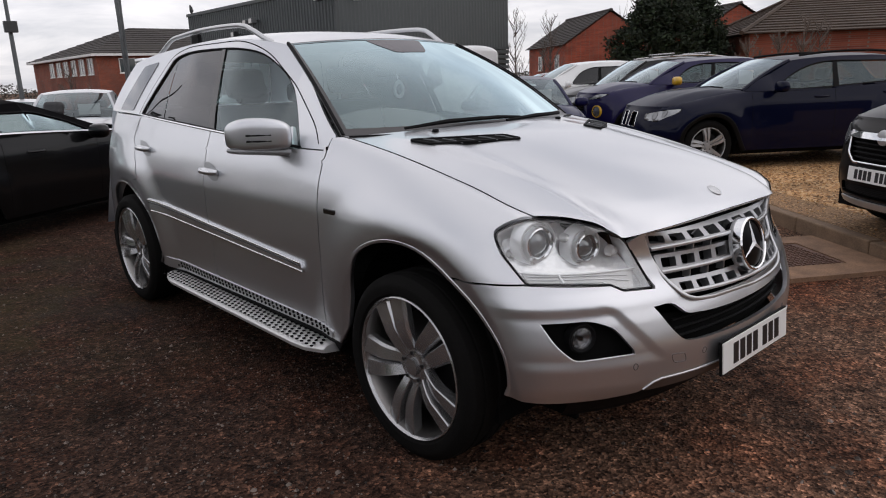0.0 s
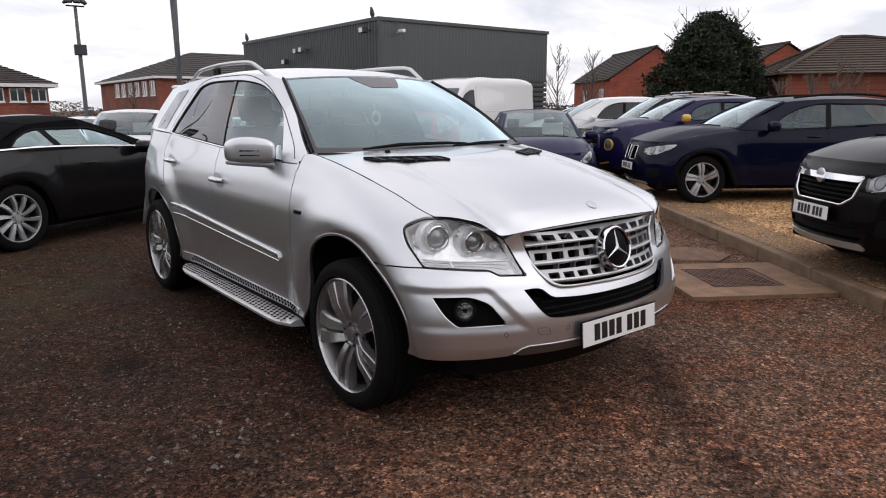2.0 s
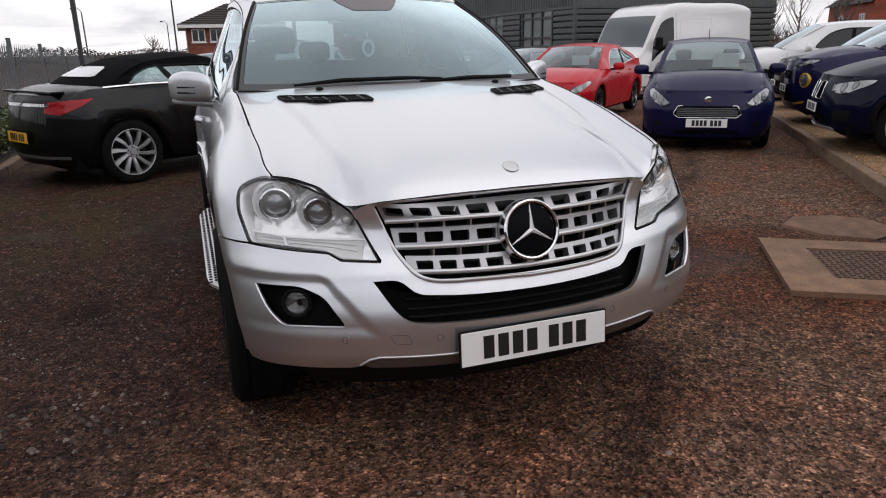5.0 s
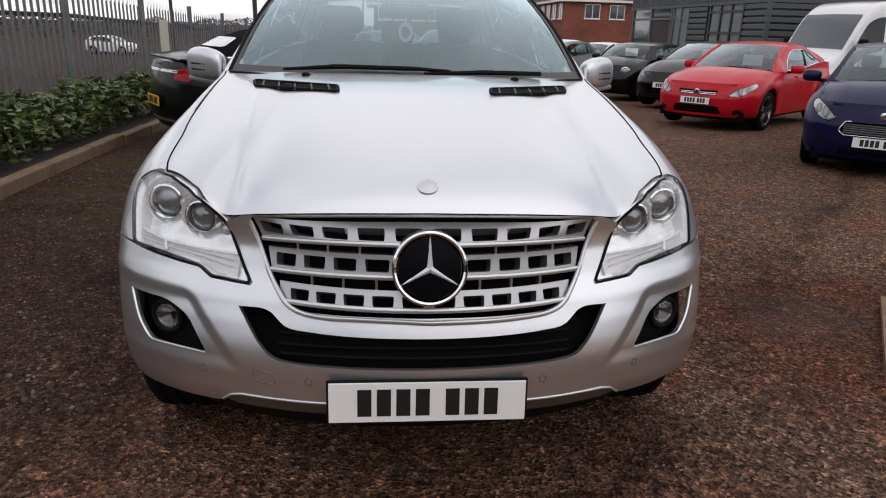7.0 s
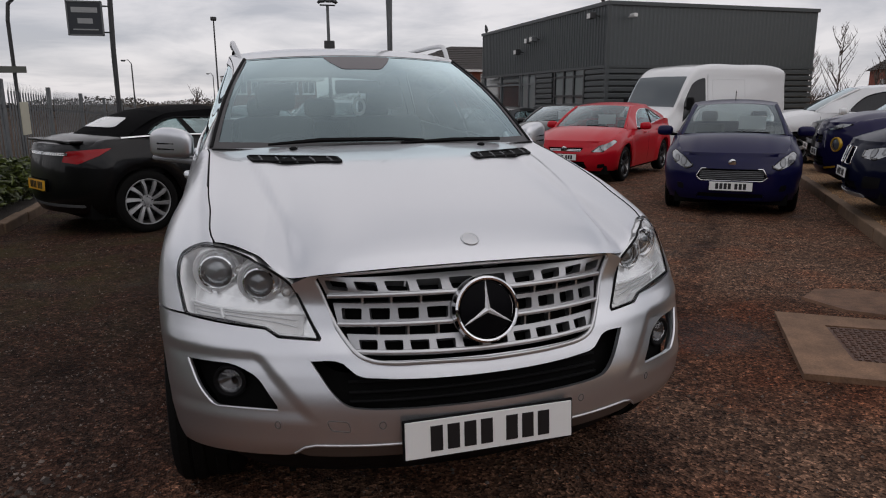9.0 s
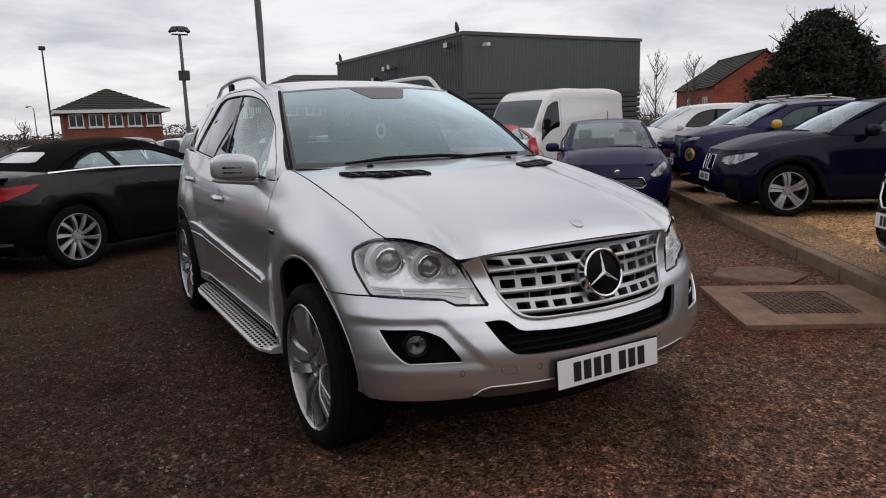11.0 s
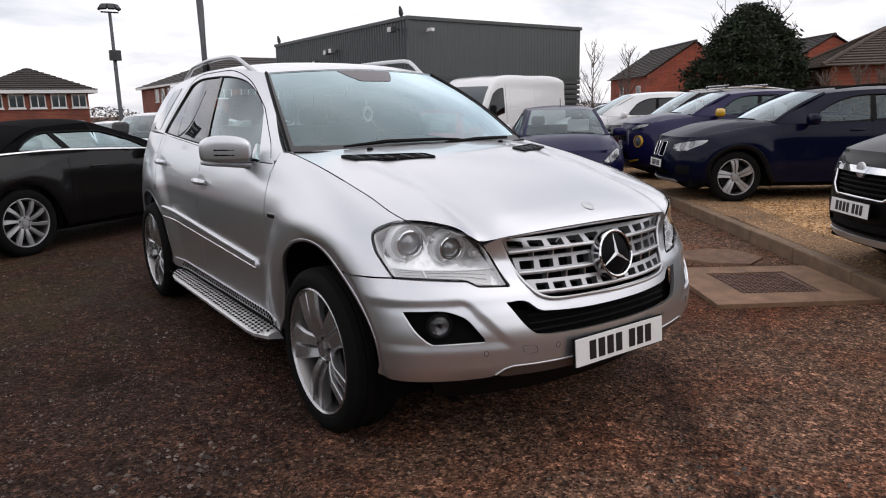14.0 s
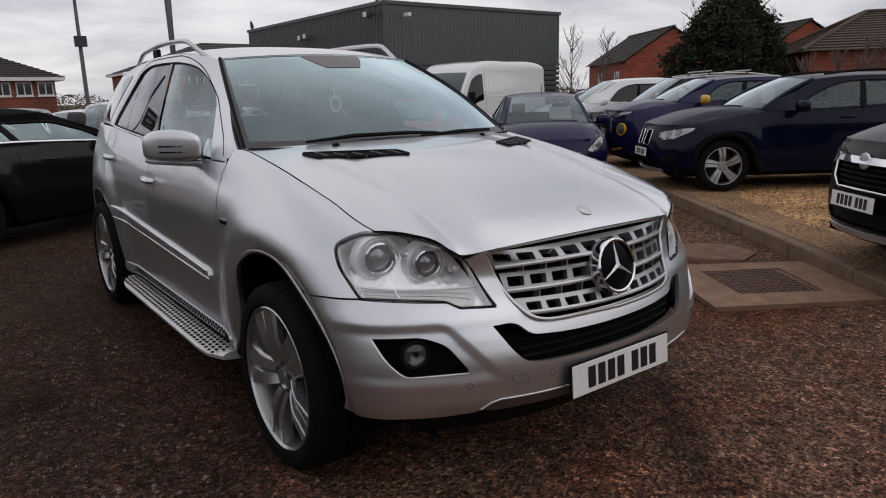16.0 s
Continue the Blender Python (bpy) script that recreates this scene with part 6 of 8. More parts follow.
def window_unit(parent, m, w, h, mat=WHITE_PAINT, bars=1, pane=None):
    """A framed window in a wall: local x across, z up, y out of the wall towards -y."""
    win = new("window")
    win.parent = parent
    win.matrix_local = m
    f = 0.055
    for a in ((-w / 2, w / 2, -h / 2, -h / 2 + f), (-w / 2, w / 2, h / 2 - f, h / 2), (-w / 2, -w / 2 + f, -h / 2 + f, h / 2 - f), (w / 2 - f, w / 2, -h / 2 + f, h / 2 - f)):
        part("window_frame", box_bm(a[0], a[1], -0.05, 0.02, a[2], a[3]), mat, win)
    for k in range(bars):
        x = -w / 2 + w * (k + 1) / (bars + 1)
        part("glazing_bar", box_bm(x - f * 0.45, x + f * 0.45, -0.045, 0.02, -h / 2 + f, h / 2 - f), mat, win)
    part("pane", box_bm(-w / 2 + f, w / 2 - f, -0.012, -0.004, -h / 2 + f, h / 2 - f), pane or PANE, win)
    part("window_sill", box_bm(-w / 2 - 0.05, w / 2 + 0.05, -0.10, 0.02, -h / 2 - 0.06, -h / 2), mat, win)
    return win


def roof_course(parent, a, b, c, d, rows, mat, name="roof_slope"):
    """A tiled slope: eave a to b, ridge d to c, in lapped courses."""
    bm = bmesh.new()
    a, b, c, d = map(Vector, (a, b, c, d))
    up = (b - a).cross(d - a).normalized()
    if up.z < 0:
        up = -up
    left, right = [], []
    for k in range(rows):
        t = k / rows
        l, r = a.lerp(d, t), b.lerp(c, t)
        for o in (0.0, 0.045):
            left.append(bm.verts.new(l + up * o))
            right.append(bm.verts.new(r + up * o))
    left.append(bm.verts.new(d))
    right.append(bm.verts.new(c) if (c - d).length > 1e-4 else left[-1])
    for k in range(len(left) - 1):
        q = [left[k], right[k], right[k + 1], left[k + 1]]
        bm.faces.new(q if q[2] is not q[3] else q[:3])
    return part(name, bm, mat, parent)


def hip_building(name, label, x0, x1, y0, y1, base, eave, ridge, inset, wins, brick_mat=RED_BRICK, rows=12):
    h = thing(name, label, "building")
    part("wall", box_bm(x0, x1, y0, y1, base, eave), brick_mat, h)
    o = 0.45
    part("fascia", box_bm(x0 - o, x1 + o, y0 - o, y1 + o, eave - 0.02, eave + 0.16), WHITE_PAINT, h)
    e = eave + 0.16
    A, B, C, D = (x0 - o, y0 - o, e), (x1 + o, y0 - o, e), (x1 + o, y1 + o, e), (x0 - o, y1 + o, e)
    if inset[1] is None:
        ym = (y0 + y1) / 2
        P, Q = (x0 + inset[0], ym, ridge), (x1 - inset[0], ym, ridge)
        roof_course(h, A, B, Q, P, rows, ROOF_TILE)
        roof_course(h, B, C, Q, Q, rows, ROOF_TILE)
        roof_course(h, C, D, P, Q, rows, ROOF_TILE)
        roof_course(h, D, A, P, P, rows, ROOF_TILE)
    else:
        xm = (x0 + x1) / 2
        P, Q = (xm, y0 + inset[1], ridge), (xm, y1 - inset[1], ridge)
        roof_course(h, A, B, P, P, rows, ROOF_TILE)
        roof_course(h, B, C, Q, P, rows, ROOF_TILE)
        roof_course(h, C, D, Q, Q, rows, ROOF_TILE)
        roof_course(h, D, A, P, Q, rows, ROOF_TILE)
    for face, pos, z, w, hh in wins:
        m = pose(pos, y0 - 0.005, z) if face == "front" else pose(x0 - 0.005, pos, z, 0, 0, -90)
        window_unit(h, m, w, hh)
    return h


def build_brick_offices():
    wins = [("front", 0.12 + k * 0.99, 2.17, 0.74, 0.72) for k in range(5)]
    hip_building("brick_office", "small red-brick office with a dark hipped roof and white windows", -0.5, 4.55, 41.5, 47, -3, 2.60, 4.05, (2.5, 2.7), wins)
    wins = [("front", 16.9 + k * 2.05, 3.05, 1.25, 1.1) for k in range(6)] + [("left", 57.6 + k * 2.2, 3.05, 1.3, 1.2) for k in range(6)]
    hip_building("brick_office", "long red-brick office with a dark hipped roof and white windows", 14.7, 39, 56, 75, -3, 3.78, 6.55, (6.0, None), wins)


def build_showroom():
    """The grey clad building: ribbed upper walls, slatted lower walls, glazed doors."""
    X0, X1, Y0, Y1, Z0, ZB, ZT = 11.46, 20.0, 19.32, 31.3, -1.2, 2.50, 4.52
    b = thing("showroom", "dark grey metal-clad showroom with ribbed upper walls and glazed doors", "building")
    part("core", box_bm(X0 + 0.08, X1 - 0.08, Y0 + 0.08, Y1 - 0.08, Z0, ZT - 0.1), FRAME_DARK, b)
    part("roof", box_bm(X0 + 0.02, X1 - 0.02, Y0 + 0.02, Y1 - 0.02, ZT - 0.1, ZT - 0.05), GREY_CLAD, b)
    part("parapet_trim", box_bm(X0 - 0.05, X0 + 0.10, Y0 - 0.05, Y1, ZT - 0.09, ZT + 0.03), GREY_SLAT, b)
    part("parapet_trim", box_bm(X0 + 0.10, X1 + 0.03, Y0 - 0.05, Y0 + 0.10, ZT - 0.09, ZT + 0.03), GREY_SLAT, b)
    part("corner_trim", box_bm(X0 - 0.03, X0 + 0.09, Y0 - 0.03, Y0 + 0.09, Z0, ZT - 0.09), GREY_SLAT, b)

    def ribbed(name, n, length, m, deep=0.035):
        bm = bmesh.new()
        pitch = length / n
        prof = [(0, 0), (0.30, 0), (0.40, deep), (0.75, deep), (0.85, 0)]
        xs = [((k + p) * pitch, -d) for k in range(n) for p, d in prof] + [(length, 0)]
        lo, hi = [bm.verts.new((x, d, 0)) for x, d in xs], [bm.verts.new((x, d, ZT - ZB - 0.06)) for x, d in xs]
        for i in range(len(xs) - 1):
            bm.faces.new((lo[i], lo[i + 1], hi[i + 1], hi[i]))
        bm.transform(m)
        return part(name, bm, GREY_CLAD, b)

    ribbed("ribbed_cladding", 52, X1 - X0, pose(X0, Y0 + 0.02, ZB), 0.010)
    ribbed("ribbed_cladding", 62, Y1 - Y0, pose(X0 + 0.02, Y1, ZB, 0, 0, -90))
    slat = lambda x0, x1, y0, y1, z: part("slat", box_bm(x0, x1, y0, y1, z, z + 0.155, bevel=0.02), GREY_SLAT, b)
    for k in range(18):
        z = Z0 + 0.05 + k * 0.2
        if z + 0.2 < ZB:
            slat(X0 + 0.09, X1, Y0 - 0.02, Y0 + 0.06, z)
            slat(X0 - 0.02, X0 + 0.06, Y0 + 0.1, 20.75, z)
            slat(X0 - 0.02, X0 + 0.06, 23.4, 24.9, z)
    part("head_trim", box_bm(X0 - 0.03, X0 + 0.05, Y0 + 0.1, Y1, ZB - 0.07, ZB + 0.02), GREY_SLAT, b)
    part("head_trim", box_bm(X0 + 0.1, X1, Y0 - 0.03, Y0 + 0.05, ZB - 0.07, ZB + 0.02), GREY_SLAT, b)

    def glazed(y0, y1, nx, nz, pane):
        g = new("glazed_door")
        g.parent = b
        part("pane", box_bm(X0 + 0.05, X0 + 0.06, y0, y1, -0.55, ZB - 0.08), pane, g)
        for k in range(nx + 1):
            y = y0 + (y1 - y0) * k / nx
            part("mullion", box_bm(X0 - 0.01, X0 + 0.05, y - 0.05, y + 0.05, -0.55, ZB - 0.08), FRAME_DARK if nx > 2 else GALV, g)
        for k in range(1, nz + 1):
            z = -0.55 + (ZB - 0.08 + 0.55) * k / (nz + 0.3)
            part("transom", box_bm(X0, X0 + 0.05, y0, y1, z - 0.04, z + 0.04), FRAME_DARK if nx > 2 else GALV, g)

    glazed(20.85, 23.2, 3, 4, PANE_PALE)
    glazed(25.0, 26.4, 2, 2, PANE_PALE)
    glazed(26.6, 31.0, 2, 2, PANE)
    for y, z, big in ((19.9, 4.12, 0), (24.6, 3.75, 1), (25.1, 3.72, 1), (26.2, 3.35, 0)):
        f = thing("flood_light", "small flood light on a bracket on the grey wall", "wall light")
        part("bracket", tube([(X0, y, z), (X0 - 0.22, y, z + 0.03)], 0.02, 6), DARK_AND_SHADED_STEEL, f)
        part("lamp_body", box_bm(X0 - 0.42, X0 - 0.2, y - 0.14, y + 0.14, z - 0.1, z + 0.12, bevel=0.03), DARK_AND_SHADED_STEEL if not big else GALV, f)
        part("lamp_face", box_bm(X0 - 0.43, X0 - 0.40, y - 0.11, y + 0.11, z - 0.08, z + 0.08), WHITE_PAINT, f)
    f = thing("wall_camera", "white security camera under the parapet", "camera")
    part("bracket", tube([(X0 + 0.75, Y0, 4.05), (X0 + 0.75, Y0 - 0.2, 4.08)], 0.02, 6), WHITE_PAINT, f)
    part("camera_body", box_bm(X0 + 0.68, X0 + 0.82, Y0 - 0.45, Y0 - 0.15, 4.02, 4.14, bevel=0.02), WHITE_PAINT, f)
    for x, y in ((X0, 19.9), (X0, 31.0)):
        o = thing("roof_ornament", "small dark upright bird-scarer on the parapet", "ornament")
        part("body", tube([(x + 0.1, y, ZT), (x + 0.1, y, ZT + 0.16), (x + 0.08, y, ZT + 0.3), (x + 0.05, y, ZT + 0.42)], [0.05, 0.09, 0.07, 0.03], 7), DARK_AND_SHADED_STEEL, o, smooth=True)


def gable_house(label, corner, g, w, width, depth, base, eave, ridge, roof_mat, brick_mat, wins=()):
    h = thing("house", label, "house")
    c, g, w = Vector(corner), Vector(g).normalized(), Vector(w).normalized()
    up = Vector((0, 0, 1))
    P = lambda a, b, z: Vector((c.x, c.y, 0)) + g * a + w * b + up * z
    bm = bmesh.new()
    f0 = [bm.verts.new(P(a, 0, z)) for a, z in ((0, base), (width, base), (width, eave), (width / 2, ridge), (0, eave))]
    f1 = [bm.verts.new(P(a, depth, z)) for a, z in ((0, base), (width, base), (width, eave), (width / 2, ridge), (0, eave))]
    bm.faces.new(f0)
    bm.faces.new(f1[::-1])
    for k in range(5):
        bm.faces.new((f0[k], f0[(k + 1) % 5], f1[(k + 1) % 5], f1[k]))
    part("wall", bm, brick_mat, h)
    o = 0.3
    lift = 0.12
    sl = (ridge - eave) / (width / 2)
    for s in (0, 1):
        ax = -o if s == 0 else width + o
        ze = eave - o * sl + lift
        roof_course(h, P(ax, -o * 0.6, ze), P(ax, depth + o, ze), P(width / 2, depth + o, ridge + lift), P(width / 2, -o * 0.6, ridge + lift), 16, roof_mat)
    part("ridge_tiles", tube([P(width / 2, -o * 0.6, ridge + lift), P(width / 2, depth + o, ridge + lift)], 0.12, 8), roof_mat, h)
    ang = math.degrees(math.atan2(w.y, w.x))
    for b_, z, ww, hh in wins:
        p = P(0, b_, z)
        m = Matrix.Translation(p - g * 0.01) @ pose(0, 0, 0, 0, 0, ang + 180)
        window_unit(h, m, ww, hh)
    return h


def build_houses():
    g, w = (0.844, -0.542, 0), (0.542, 0.844, 0)
    gable_house("red-brick house with a dark pitched tile roof", (43.3, 34.4), g, w, 7.4, 10, -3, 3.55, 5.95, ROOF_TILE, ORANGE_BRICK, ((2.0, 2.2, 1.0, 1.2), (6.5, 2.2, 1.0, 1.2)))
    gable_house("red-brick house gable half hidden behind the evergreen", (47.8, 25.9), g, w, 7.0, 10, -3, 3.8, 5.85, ROOF_TILE, ORANGE_BRICK)
    gable_house("house with a long dark tile roof beyond the bungalow", (52.0, 16.5), (0.5, -0.87, 0), (0.87, 0.5, 0), 9, 14, -3, 4.6, 7.4, ROOF_TILE, ORANGE_BRICK)
    h = thing("bungalow", "brick bungalow with a low brown hipped tile roof", "house")
    c = Vector((33.2, 9.9, 0))
    ax, ay = Vector((0.62, -0.785, 0)), Vector((0.785, 0.62, 0))
    R = lambda a, b, z: c + ax * a + ay * b + Vector((0, 0, z))
    hw, hd, e, rz = 6.2, 5.2, 2.6, 4.2
    bm = bmesh.new()
    q = [R(-hw, -hd, 0), R(hw, -hd, 0), R(hw, hd, 0), R(-hw, hd, 0)]
    lo, hi = [bm.verts.new(p + Vector((0, 0, -1))) for p in q], [bm.verts.new(p + Vector((0, 0, e))) for p in q]
    for k in range(4):
        bm.faces.new((lo[k], lo[(k + 1) % 4], hi[(k + 1) % 4], hi[k]))
    part("wall", bm, RED_BRICK, h)
    o = 0.4
    A, B, C, D = R(-hw - o, -hd - o, e), R(hw + o, -hd - o, e), R(hw + o, hd + o, e), R(-hw - o, hd + o, e)
    P, Q = R(-3.0, 0, rz + 0.15), R(-2.0, 0, rz + 0.15)
    for args in ((A, B, Q, P), (B, C, Q, Q), (C, D, P, Q), (D, A, P, P)):
        roof_course(h, *args, 15, ROOF_BROWN)
    for a, b_ in ((A, P), (B, Q), (C, Q), (D, P), (P, Q)):
        part("hip_tiles", tube([a + Vector((0, 0, 0.05)), b_ + Vector((0, 0, 0.05))], 0.09, 6), ROOF_BROWN, h)


def build_posts():
    x, y = 3.35, 26.9
    z = ground_z(x, y)
    p = thing("flood_light_mast", "tall grey mast with a crown of flood lights", "lamp post")
    part("pole", tube([(x, y, z), (x, y, 3.0), (x, y, 5.05)], [0.085, 0.07, 0.055], 10), GALV, p, smooth=True)
    part("junction_box", box_bm(x - 0.2, x + 0.2, y - 0.24, y - 0.06, 3.35, 3.72, bevel=0.02), DARK_AND_SHADED_STEEL, p)
    part("crossarm", box_bm(x - 0.3, x + 0.3, y - 0.03, y + 0.03, 5.05, 5.10), DARK_AND_SHADED_STEEL, p)
    for k in range(5):
        a = radians(-180 + k * 45)
        cx, cy = x + 0.30 * math.cos(a), y + 0.30 * math.sin(a)
        part("lamp_head", box_bm(-0.12, 0.12, -0.05, 0.05, -0.11, 0.11, bevel=0.02, m=Matrix.Translation((cx, cy, 5.24)) @ pose(0, 0, 0, -35, 0, math.degrees(a) + 90)), DARK_AND_SHADED_STEEL, p)
    x, y = 3.45, 16.4
    p = thing("plain_pole", "plain tall grey steel pole", "pole")
    part("pole", tube([(x, y, ground_z(x, y)), (x, y, 4.0), (x - 0.05, y, 8.5)], [0.10, 0.085, 0.065], 10), GALV, p, smooth=True)
    x, y = -3.02, 15.6
    s = thing("hanging_sign", "dark square trade sign hung from a tall pole", "sign")
    part("pole", tube([(x, y, ground_z(x, y)), (x, y, 2.5), (x + 0.06, y, 4.6)], 0.055, 8), DARK_AND_SHADED_STEEL, s, smooth=True)
    bx0, bx1, z0, z1 = x - 0.86, x - 0.14, 2.82, 3.55
    board = part("sign_board", box_bm(bx0, bx1, y - 0.03, y + 0.03, z0, z1, bevel=0.01), plain("sign_navy", (0.015, 0.02, 0.027), 0.5), s, "dark blue sign face")
    for a in ((bx0, bx1, z0, z0 + 0.03), (bx0, bx1, z1 - 0.03, z1), (bx0, bx0 + 0.03, z0, z1), (bx1 - 0.03, bx1, z0, z1)):
        part("sign_frame", box_bm(a[0], a[1], y - 0.045, y - 0.03, a[2], a[3]), GALV, board)
    for k, (w, zz, hh) in enumerate(((0.52, 3.36, 0.11), (0.30, 3.13, 0.11), (0.5, 2.95, 0.025))):
        part("bar", box_bm((bx0 + bx1) / 2 - w / 2, (bx0 + bx1) / 2 + w / 2, y - 0.036, y - 0.031, zz - hh / 2, zz + hh / 2), plain("sign_ink", (0.30, 0.31, 0.31), 0.6), board)
    for zz in (2.9, 3.45):
        part("sign_arm", tube([(bx1, y, zz), (x, y, zz)], 0.018, 6), DARK_AND_SHADED_STEEL, s)
    x, y = -5.99, 19.5
    r = thing("road_sign", "grey direction sign on a dark lamp post beyond the fence", "sign")
    part("pole", tube([(x, y, -1.0), (x, y, 3.5), (x + 0.05, y, 3.9), (x + 0.25, y, 4.1)], 0.05, 8), DARK_AND_SHADED_STEEL, r, smooth=True)
    part("panel", box_bm(x - 0.40, x + 0.30, y - 0.09, y - 0.05, 2.16, 2.33), plain("sign_back", (0.10, 0.105, 0.09), 0.6), r)
    part("lantern", box_bm(x + 0.2, x + 0.6, y - 0.1, y + 0.1, 4.05, 4.17, bevel=0.03), GALV, r)
    for x, y, h, kind in ((-1.1, 40.0, 4.4, 0), (-6.4, 48.0, 2.4, 1), (-1.8, 70, 2.4, 1)):
        l = thing("street_lamp", "dark slender street lamp far along the road", "street lamp")
        z = -0.03 * (y - 8)
        part("pole", tube([(x, y, min(z, -1)), (x, y, 1.39 + h * 0.9), (x, y, 1.39 + h)], [0.05, 0.04, 0.03], 6), DARK_AND_SHADED_STEEL, l)
        if kind:
            part("arm", tube([(x, y, 1.39 + h), (x - 0.2, y, 1.39 + h + 0.25), (x - 0.4, y, 1.39 + h + 0.2)], 0.025, 5), DARK_AND_SHADED_STEEL, l)
            part("lantern", box_bm(x - 0.6, x - 0.36, y - 0.08, y + 0.08, 1.39 + h + 0.13, 1.39 + h + 0.24, bevel=0.03), DARK_AND_SHADED_STEEL, l)
        else:
            part("lantern", box_bm(x - 0.16, x + 0.16, y - 0.16, y + 0.16, 1.39 + h - 0.05, 1.39 + h + 0.15, bevel=0.05), DARK_AND_SHADED_STEEL, l)


def bare_tree(x, y, h, seed, spread=0.5, label="leafless tree with thin upright branches"):
    r = random.Random(seed)
    t = thing("bare_tree", label, "tree")
    bm = bmesh.new()
    twigs = bmesh.new()
    z0 = min(ground_z(x, y), 0) - 0.3

    def add(target, pts, rad):
        b = tube(pts, rad, 5)
        me = bpy.data.meshes.new("t")
        b.to_mesh(me)
        b.free()
        target.from_mesh(me)
        bpy.data.meshes.remove(me)

    top = Vector((x + r.uniform(-0.2, 0.2), y, z0 + h))
    add(bm, [(x, y, z0), (x + r.uniform(-0.1, 0.1), y, z0 + h * 0.5), top], [0.07, 0.035, 0.010])
    for k in range(26):
        f = r.uniform(0.2, 0.95)
        p = Vector((x, y, z0 + h * f))
        a = r.uniform(0, 6.28)
        ln = h * (1 - f * 0.7) * r.uniform(0.25, 0.5)
        d = Vector((math.cos(a) * spread, math.sin(a) * spread, 1)).normalized()
        e = p + d * ln
        m = p + d * ln * 0.5 + Vector((r.uniform(-0.1, 0.1), 0, -0.05))
        add(bm, [p, m, e], [0.03, 0.018, 0.006])
        for _ in range(5):
            q = p.lerp(e, r.uniform(0.35, 1))
            a2 = r.uniform(0, 6.28)
            add(twigs, [q, q + Vector((math.cos(a2) * 0.5, math.sin(a2) * 0.5, 0.9)).normalized() * ln * r.uniform(0.2, 0.45)], [0.011, 0.004])
    part("trunk", bm, TWIG, t)
    tagged(part("branchwork", twigs, TWIG, t), kind="stuff")


def build_trees():
    rng = np.random.default_rng(12)
    ev = thing("evergreen_tree", "broad dense dark evergreen tree", "tree")
    cx, cy, z0 = 25.4, 15.0, -0.2
    part("trunk", tube([(cx, cy, z0), (cx + 0.1, cy, 1.4), (cx, cy, 3.6)], [0.22, 0.16, 0.05], 9), BARK, ev)
    for k in range(16):
        a = k * 2.4
        zz = 0.6 + k * 0.2
        b = tube([(cx, cy, zz), (cx + 1.1 * math.cos(a), cy + 1.1 * math.sin(a), zz + 0.5), (cx + 1.9 * math.cos(a), cy + 1.9 * math.sin(a), zz + 1.1)], [0.06, 0.04, 0.015], 5)
        part("limb", b, BARK, ev)
    n_c = 760
    u = rng.uniform(0, 1, n_c)
    ph = rng.uniform(0, 2 * math.pi, n_c)
    rr = rng.uniform(0.3, 1, n_c) ** 0.4
    prof = (1 - u**1.9) ** 0.62 * np.minimum(1, 0.72 + u * 1.6)
    lump = np.array([1 + 0.34 * noise.noise((2.2 * math.cos(a_), 2.2 * math.sin(a_), 3.4 * b_)) for a_, b_ in zip(ph, u)])
    cl = np.stack([cx + 2.55 * rr * prof * lump * np.cos(ph), cy + 2.55 * rr * prof * lump * np.sin(ph), 0.1 + 4.85 * u * (0.93 + 0.09 * lump)], -1)
    n = 60000
    pick = rng.integers(0, n_c, n)
    pts = cl[pick] + rng.normal(scale=0.15, size=(n, 3)) * np.array([1, 1, 0.9])
    v, f = leaf_cloud(pts, rng.uniform(0.045, 0.13, n), rng, up=0.7)
    mesh_object("crown", v, f, CONIFER, ev, "dark needle foliage", smooth=False)
    for x, y, h, s in ((29.6, 29.2, 4.6, 1), (31.2, 29.0, 6.0, 2), (33.0, 27.6, 5.6, 3), (30.4, 30.5, 5.0, 7), (28.8, 28.9, 3.4, 8), (33.6, 28.6, 4.2, 9)):
        bare_tree(x, y, h, s, 0.6)
    for x, y, h, s in ((28.2, 12.6, 3.0, 11), (27.0, 13.0, 2.8, 12), (21.6, 8.85, 2.9, 31), (21.9, 8.2, 3.2, 32), (21.2, 9.7, 2.7, 33), (22.6, 8.0, 3.0, 34), (27.9, 17.8, 6.6, 13), (29.4, 16.0, 6.4, 14), (9.5, 44, 4.0, 15), (-2.4, 44.0, 3.6, 16), (10.8, 45, 3.0, 17)):
        bare_tree(x, y, h, s, 0.8)
    # far woods: a low uneven band of bare scrub
    n = 34000
    ang = rng.uniform(-0.75, 0.95, n)
    d = rng.uniform(110, 190, n)
    hh = np.array([0.8 + 2.2 * abs(noise.noise((a * 9, 0.3, 0))) + 1.2 * abs(noise.noise((a * 40, 1.3, 0))) for a in ang])
    pts = np.stack([d * np.sin(ang), d * np.cos(ang), -1.8 + rng.uniform(0, 1, n) ** 0.7 * (hh + 2.0)], -1)
    v, f = leaf_cloud(pts, rng.uniform(0.14, 0.34, n), rng)
    ob = mesh_object("far_scrub", v, f, foliage("winter_scrub", (0.03, 0.026, 0.022), (0.085, 0.075, 0.062), 0.9), None, smooth=False)
    tagged(ob, "low band of brown winter scrub on the horizon", "woods", kind="stuff")


build_brick_offices()
build_showroom()
build_houses()
build_posts()
build_trees()
